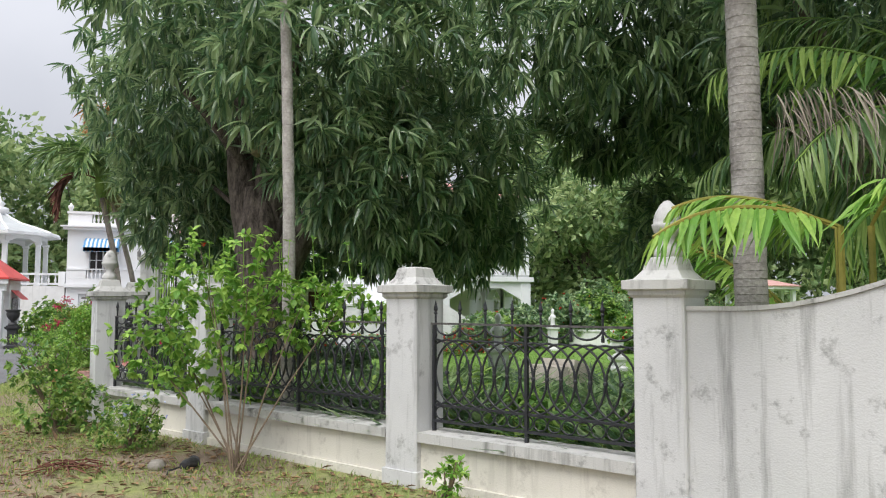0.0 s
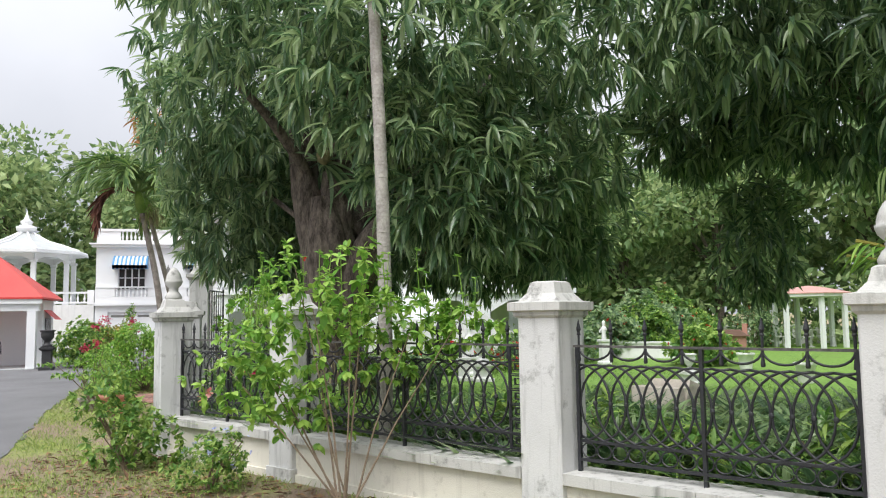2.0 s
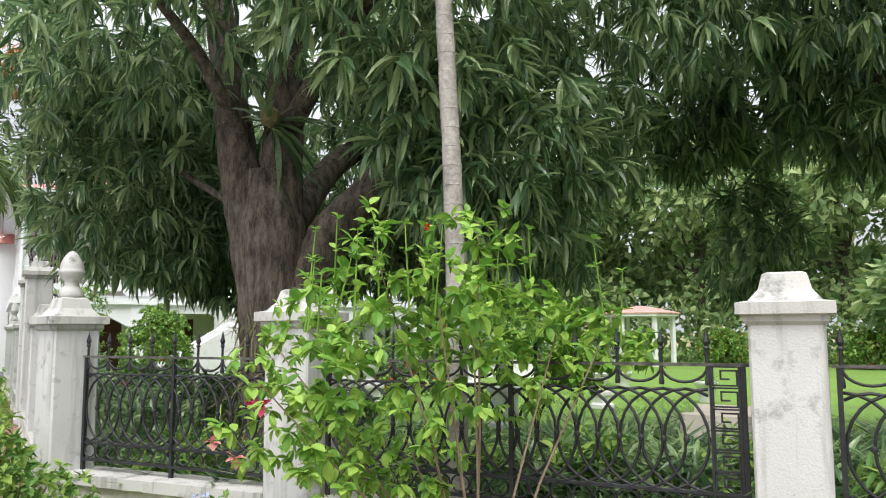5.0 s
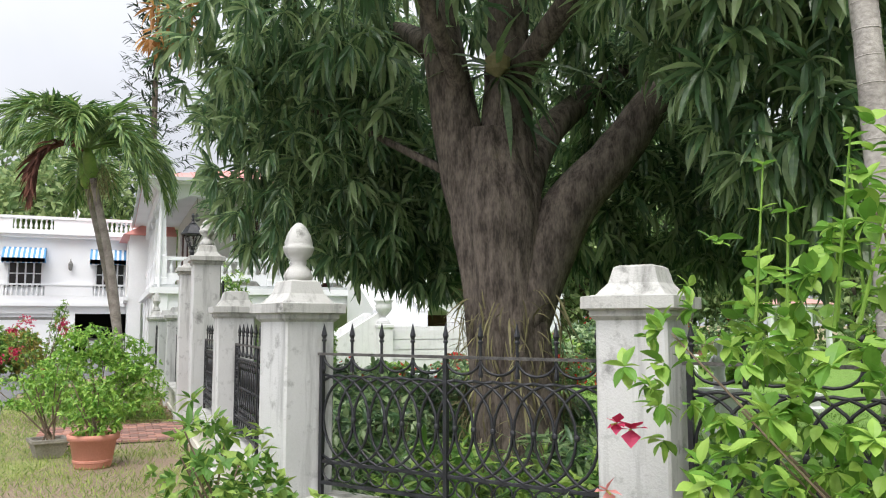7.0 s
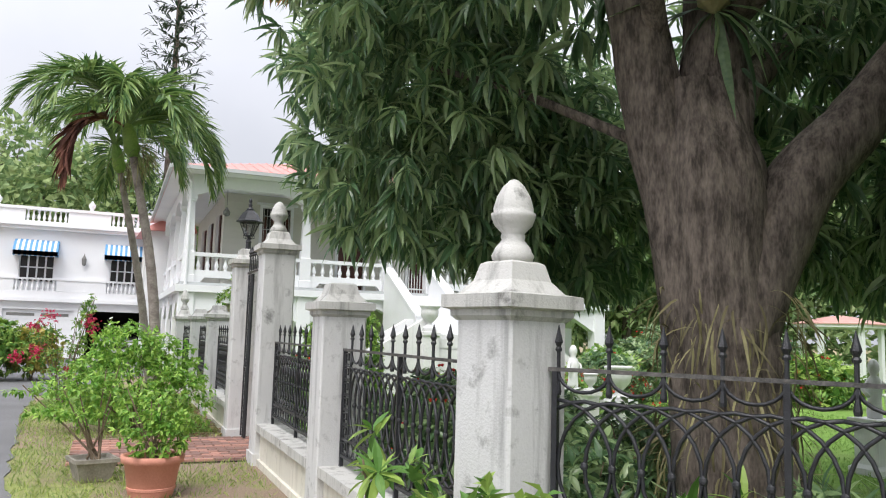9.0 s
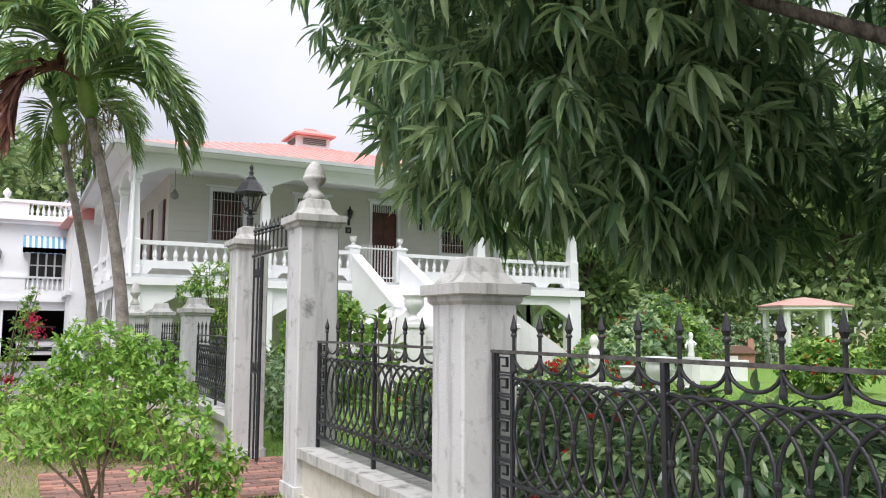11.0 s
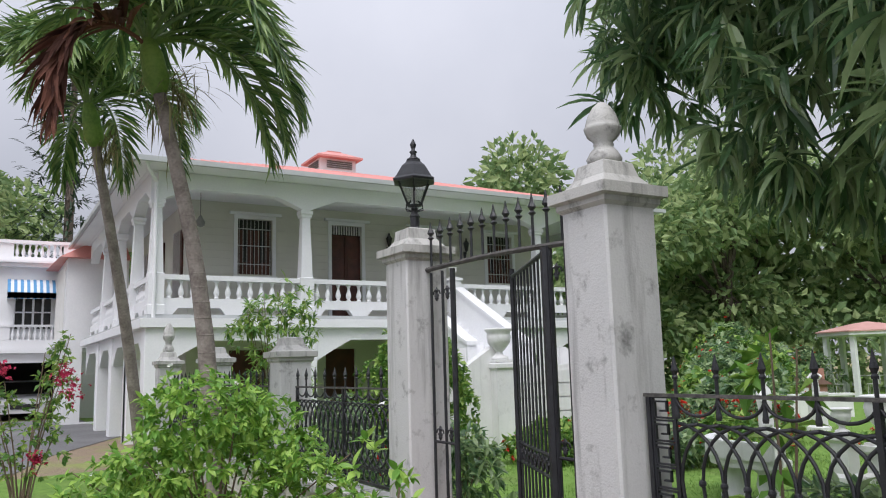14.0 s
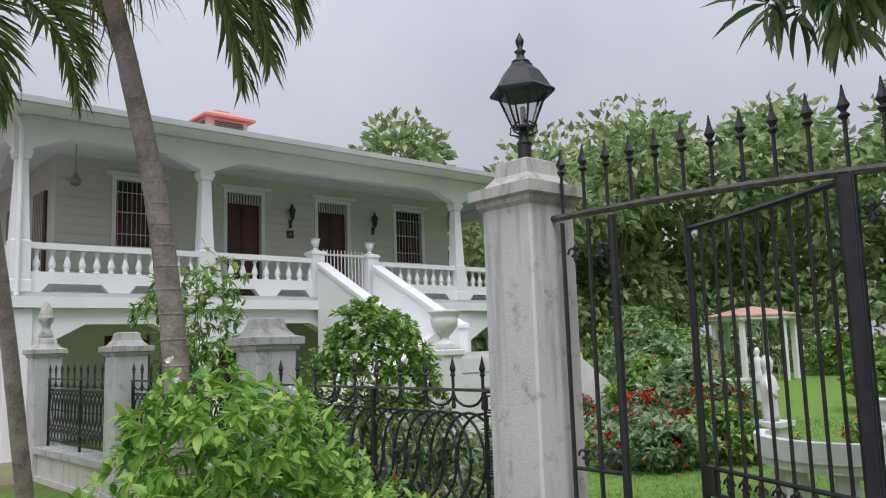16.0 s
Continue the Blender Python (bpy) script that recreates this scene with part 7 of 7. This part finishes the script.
for i, (x, y, h, fm) in enumerate(((0.75, 0.7, 0.75, None), (1.05, 1.75, 0.85, None), (0.8, 2.6, 0.7, M_REDFL), (1.5, 2.7, 0.8, None), (0.85, 3.5, 0.75, None), (1.35, 4.2, 0.85, M_REDFL), (0.8, 4.75, 0.7, None), (2.0, 4.6, 0.7, None), (2.2, 3.5, 0.75, None), (2.4, 2.4, 0.7, None), (1.0, 8.8, 0.7, None), (1.1, 9.8, 0.8, M_REDFL), (0.9, 11.2, 0.8, None), (1.3, 12.2, 0.9, None), (3.4, 2.6, 0.6, None), (3.2, 5.2, 0.6, M_REDFL))):
    shrub("border_bush", x, y, [(0, 0, h * 0.6, 0.5, 0.52, h * 0.6, 170), (0.1, 0.1, h * 0.95, 0.35, 0.35, h * 0.35, 70)], leaf(0.34, 0.3, 0.12), 0.12, M_MANGODARK if i % 2 else M_MANGO, "low dark green bush inside the railings" + (" with a few red flowers" if fm else ""), 400 + i, 6, 6, (fm, 12, 0.04) if fm else None, 0.35, group="border bushes")
for i in range(14):
    q = FD * (0.8 + 0.5 * i)
    off = 0.7 + 0.9 * ((i * 0.618) % 1)
    shrub("border_bush", q.x + off * math.cos(FA), q.y + off * math.sin(FA), [(0, 0, 0.38, 0.5, 0.5, 0.38, 130)], leaf(0.22, 0.4, 0.12), 0.17, M_MANGODARK if i % 2 else M_SHRUB, "low dark leafy plant inside the street railings", 430 + i, 5, 6, None, 0.35, group="border bushes")
for i, (x, y) in enumerate(((7.2, 11.6), (7.7, 11.4), (7.7, 10.6), (7.0, 11.0), (8.4, 9.3), (9.8, 12.1))):
    shrub("bedding_plant", x, y, [(0, 0, 0.16, 0.42, 0.36, 0.2, 90), (0.15, 0.1, 0.26, 0.2, 0.2, 0.14, 30)], HL, 0.08, M_MANGODARK if i % 2 else M_SHRUB, "low bedding plant with orange-red flowers", 620 + i, 5, 6, (M_REDFL, 30, 0.05), 0.4, group="bedding plants")
for i, (x, y) in enumerate(((7.3, 12.1), (8.2, 11.8), (9.0, 11.6), (6.7, 13.0))):
    shrub("flower_bush", x, y, [(0, 0, 0.36, 0.5, 0.45, 0.34, 220), (0.15, 0.1, 0.55, 0.3, 0.3, 0.2, 70)], HL, 0.09, M_MANGODARK, "dark green bush covered in orange-red flower heads", 660 + i, 6, 6, (M_REDFL, 110, 0.06), 0.5, group="garden bushes")
# strap-leaved plants behind the street railings
for i in range(84):
    t = 0.7 + 6.6 * ((i * 0.618) % 1) if i < 44 else 3.0 + 4.6 * ((i * 0.618) % 1)
    q = FD * t
    off = (0.45 + 2.1 * ((i * 0.414) % 1)) if i < 44 else (0.9 + 3.2 * ((i * 0.414) % 1))
    x, y = q.x + off * math.cos(FA), q.y + off * math.sin(FA)
    rng = np.random.default_rng(300 + i)
    e = thing("strap_leaf_clump", "dark clump of arching strap leaves inside the railings", "plant", pose(x, y, 0), "strap-leaf clumps")
    n = 64 if i < 44 else 110
    a = rng.uniform(0, 6.28, n)
    w_ = 0.12 if i < 44 else 0.2
    P = np.stack([rng.normal(0, w_, n), rng.normal(0, w_, n), np.zeros(n)], 1)
    A = np.stack([np.cos(a) * 0.6, np.sin(a) * 0.6, rng.uniform(0.8, 1.8, n)], 1)
    V, F = scatter(*leaf(0.07, 0.6, 0.15), P, A, rng.uniform(0.4, 0.95, n) * (1.0 if i < 44 else 1.1))
    m_ = M_MANGODARK if i >= 44 else (M_MANGO if i % 3 else M_SHRUB)
    part("leaves", np_mesh("leaves", V, F, m_), m_, e)
shrub("carport_shrub", -4.2, 18.6, [(0, 0, 0.8, 1.0, 0.8, 0.75, 420)], HL, 0.16, M_SHRUB, "green shrub against the terrace wall", 61, 8, 6)
shrub("carport_shrub", -3.4, 18.8, [(0, 0, 0.75, 0.7, 0.6, 0.65, 260)], HL, 0.16, M_YELLOW, "yellow-leaved shrub against the terrace wall", 62, 8, 6)

# ---- car inside the open garage ----
car = thing("parked_car", "silver hatchback parked in the dark garage", "car", pose(-1.4, 33.45, 0))
SIDE = Matrix(((0, 0, 1, 0), (1, 0, 0, 0), (0, 1, 0, 0), (0, 0, 0, 1)))
part("body", MB().prism([(0.0, 0.25), (0.02, 0.62), (0.15, 0.74), (0.95, 0.88), (3.35, 0.92), (3.45, 0.6), (3.42, 0.25)], -0.78, 0.78, SIDE), M_CARPAINT, car)
part("roof", MB().prism([(1.55, 1.30), (1.75, 1.36), (2.9, 1.34), (3.1, 1.26), (2.9, 1.29), (1.75, 1.31)], -0.62, 0.62, SIDE), M_CARPAINT, car)
part("windscreen", MB().prism([(0.95, 0.883), (1.55, 1.30), (1.75, 1.31), (2.9, 1.29), (3.3, 0.923)], -0.64, 0.64, SIDE), M_WINDOW, car, "dark car glass")
part("grille", MB().box(-0.45, -0.02, 0.40, 0.45, -0.003, 0.56), M_DARK, car)
for s in (-1, 1):
    part("headlight", MB().box(s * 0.62 - 0.13, -0.025, 0.56, s * 0.62 + 0.13, 0.02, 0.68), M_WHITE, car)
    for y in (0.65, 2.75):
        part("wheel", MB().tube([(s * 0.62, y, 0.29), (s * 0.80, y, 0.29)], 0.29, 18), M_IRON, car)

# ---- pots by the gate ----
pot = thing("terracotta_pot", "large terracotta flowerpot with a bushy plant", "flowerpot", pose(-1.22, 4.06, 0.0))
part("pot_body", MB().lathe([(0.17, 0), (0.18, 0.02), (0.225, 0.28), (0.25, 0.285), (0.255, 0.34), (0.235, 0.345), (0.21, 0.30), (0.20, 0.27)], 28), M_TERRA, pot, "", True)
part("pot_band", MB().lathe([(0.186, 0.06), (0.194, 0.065), (0.196, 0.085), (0.19, 0.09)], 28), M_TERRA, pot)
part("soil", MB().lathe([(0.20, 0.26), (0.205, 0.285)], 20), M_SOIL, pot)
shrub("potted_shrub", -1.22, 4.06, [(0, 0, 0.20, 0.30, 0.30, 0.20, 95), (-0.08, 0.1, 0.44, 0.26, 0.26, 0.24, 60), (0.12, -0.05, 0.35, 0.2, 0.2, 0.16, 30)], leaf(0.45, 0.2, 0.12), 0.065, M_HIB, "bushy green plant growing from the terracotta pot", 63, 9, 6, None, 0.3, z=0.285)
sq = thing("stone_planter", "small square weathered stone planter", "planter", pose(-1.69, 4.9, 0, 0, 0, 15))
part("planter_body", MB().lathe([(0.12, 0), (0.13, 0.02), (0.17, 0.17), (0.19, 0.175), (0.19, 0.21), (0.165, 0.21), (0.15, 0.18)], square=True), M_STONEPOT, sq)
shrub("potted_shrub", -1.69, 4.9, [(0, 0, 0.55, 0.32, 0.30, 0.28, 110), (-0.42, 0.0, 0.62, 0.36, 0.10, 0.07, 34), (-0.3, -0.15, 0.42, 0.38, 0.08, 0.05, 26), (0.1, 0.2, 0.8, 0.2, 0.2, 0.2, 30)], leaf(0.45, 0.2, 0.12), 0.062, M_HIB, "spreading green plant in the stone planter", 64, 8, 6, None, 0.3, z=0.19)

# ---- brick path through the gate ----
bp_ = thing("brick_path", "path of worn red bricks leading to the gate", "path", kind="structure")
part("path_bed", MB().box(-1.9, YD[1] + 0.1, -0.02, 1.2, YD[2] - 0.1, 0.014), M_SOIL, bp_)
BR = MB().add([(-0.098, -0.048, 0), (0.098, -0.048, 0), (0.098, 0.048, 0), (-0.098, 0.048, 0), (-0.092, -0.042, 0.022), (0.092, -0.042, 0.022), (0.092, 0.042, 0.022), (-0.092, 0.042, 0.022)],
              [(3, 2, 1, 0), (4, 5, 6, 7), (0, 1, 5, 4), (1, 2, 6, 5), (2, 3, 7, 6), (3, 0, 4, 7)]).mesh("brick", M_BRICK)
rr = random.Random(5)
for i in range(15):
    for j in range(18):
        x = -1.85 + 0.205 * i + (0.1 if j % 2 else 0)
        y = YD[1] + 0.18 + 0.105 * j
        if y > YD[2] - 0.16 or x > 1.15:
            continue
        part("brick", BR, M_BRICK, bp_, at=Matrix.Translation((x, y, 0.011 + rr.uniform(-0.002, 0.006))) @ Matrix.Rotation(rr.uniform(-0.03, 0.03), 4, "Z"))

# ---- litter on the verge ----
hz = thing("bucket_lamp", "small fallen dark garden spotlight on its side", "garden light", pose(1.13, -3.3, 0.05, 0, 90, 60))
part("housing", MB().lathe([(0.03, -0.12), (0.045, -0.08), (0.05, 0.05), (0.06, 0.06), (0.055, 0.07)], 12), M_GREYPOT, hz)
part("cable", MB().tube([(0, 0, -0.12), (0.02, 0.05, -0.25), (0.045, -0.02, -0.4)], 0.008, 5), M_GREYPOT, hz)
sn = MB().lathe([(0.02, 0), (0.07, 0.01), (0.08, 0.05), (0.05, 0.09), (0.01, 0.1)], 9)
solid("verge_stone", sn, M_STONEPOT, "small grey stone lying on the dirt", "stone", smooth=True, at=pose(0.85, -3.25, -0.01))
tw = thing("twig_heap", "little heap of dry twigs on the dirt", "twigs", pose(0.15, -3.1, 0.012))
rr = random.Random(8)
for i in range(26):
    a = rr.uniform(0, 3.14)
    L = rr.uniform(0.15, 0.4)
    x, y = rr.uniform(-0.25, 0.25), rr.uniform(-0.2, 0.2)
    part("twig", MB().tube([(x - L / 2 * math.cos(a), y - L / 2 * math.sin(a), 0.005 + rr.random() * 0.05), (x, y, 0.02 + rr.random() * 0.05), (x + L / 2 * math.cos(a), y + L / 2 * math.sin(a), 0.005)], 0.006, 4), M_DRYLEAF, tw)
rng = np.random.default_rng(90)
n = 4600
LP = np.stack([rng.uniform(-1.4, 3.2, n), rng.uniform(-8.5, 0.5, n), rng.uniform(0.012, 0.025, n)], 1)
inside = LP[:, 0] * math.cos(FA) + LP[:, 1] * math.sin(FA) < -0.2
LP = LP[inside & (rng.random(n) < np.exp(-0.5 * ((LP[:, 1] + 2.6) / 2.6) ** 2) + 0.25)]
V, F = scatter(*small_leaf(0.4, 0.2), LP, np.concatenate([rng.normal(0, 1, (len(LP), 2)), rng.normal(0, 0.12, (len(LP), 1))], 1), rng.uniform(0.04, 0.13, len(LP)))
tagged(new("fallen_leaves", np_mesh("fallen_leaves", V, F, M_LITTER)), "scattered brown fallen leaves on the verge", "leaf litter", kind="stuff")
n = 900
LP = np.stack([rng.uniform(-1.6, 0.0, n), rng.uniform(7.6, 12, n), rng.uniform(0.012, 0.03, n)], 1)
V, F = scatter(*small_leaf(0.4, 0.2), LP, np.concatenate([rng.normal(0, 1, (n, 2)), rng.normal(0, 0.12, (n, 1))], 1), rng.uniform(0.04, 0.11, n))
tagged(new("fallen_leaves", np_mesh("fallen_leaves", V, F, M_LITTER)), "brown leaf litter under the gate bushes", "leaf litter", kind="stuff")


def blades(name, x0, x1, y0, y1, n, size, material, label, keep, seed):
    rng = np.random.default_rng(seed)
    P = np.stack([rng.uniform(x0, x1, n), rng.uniform(y0, y1, n), np.full(n, 0.005)], 1)
    d = np.array([noise.noise(Vector((p[0] * 0.9, p[1] * 0.9, 3.0))) for p in P])
    P = P[keep(P) & (d + rng.normal(0, 0.25, n) > -0.12)]
    k = len(P)
    A = np.concatenate([rng.normal(0, 0.6, (k, 2)), np.full((k, 1), 0.9)], 1)
    tv = np.array([(0, -0.05, 0), (0, 0.05, 0), (0.6, 0.035, -0.05), (1, 0, -0.25)], float)
    tf = np.array([(0, 1, 2), (0, 2, 3)])
    V, F = scatter(tv, tf, P, A, size * rng.uniform(0.5, 1.3, k), rng.uniform(0, 6.28, k))
    tagged(new(name, np_mesh(name, V, F, material)), label, "grass", kind="stuff")


def road_edge(y):
    return np.interp(y, [-30, -8, -1.9, 2.0, 5.2, 10.4, 14], [-1.15, -1.15, -1.5, -2.0, -2.4, -2.8, -2.9])


blades("verge_grass", -2.9, 4.5, -9, 13, 150000, 0.06, M_BLADE, "patchy short verge grass",
       lambda P: (P[:, 0] > road_edge(P[:, 1])) & (((P[:, 1] > 0) & (P[:, 0] < -0.2)) | ((P[:, 1] <= 0) & (P[:, 0] * math.cos(FA) + P[:, 1] * math.sin(FA) < -0.18))) & ~((P[:, 1] > 5.6) & (P[:, 1] < 7.6) & (P[:, 0] > -1.95)), 91)
blades("lawn_grass", 0.25, 12, -6, 17, 110000, 0.06, M_LAWNBLADE, "green lawn grass inside the fence",
       lambda P: ((P[:, 1] > 0) & (P[:, 0] > 0.25)) | ((P[:, 1] <= 0) & (P[:, 0] * math.cos(FA) + P[:, 1] * math.sin(FA) > 0.25)), 92)
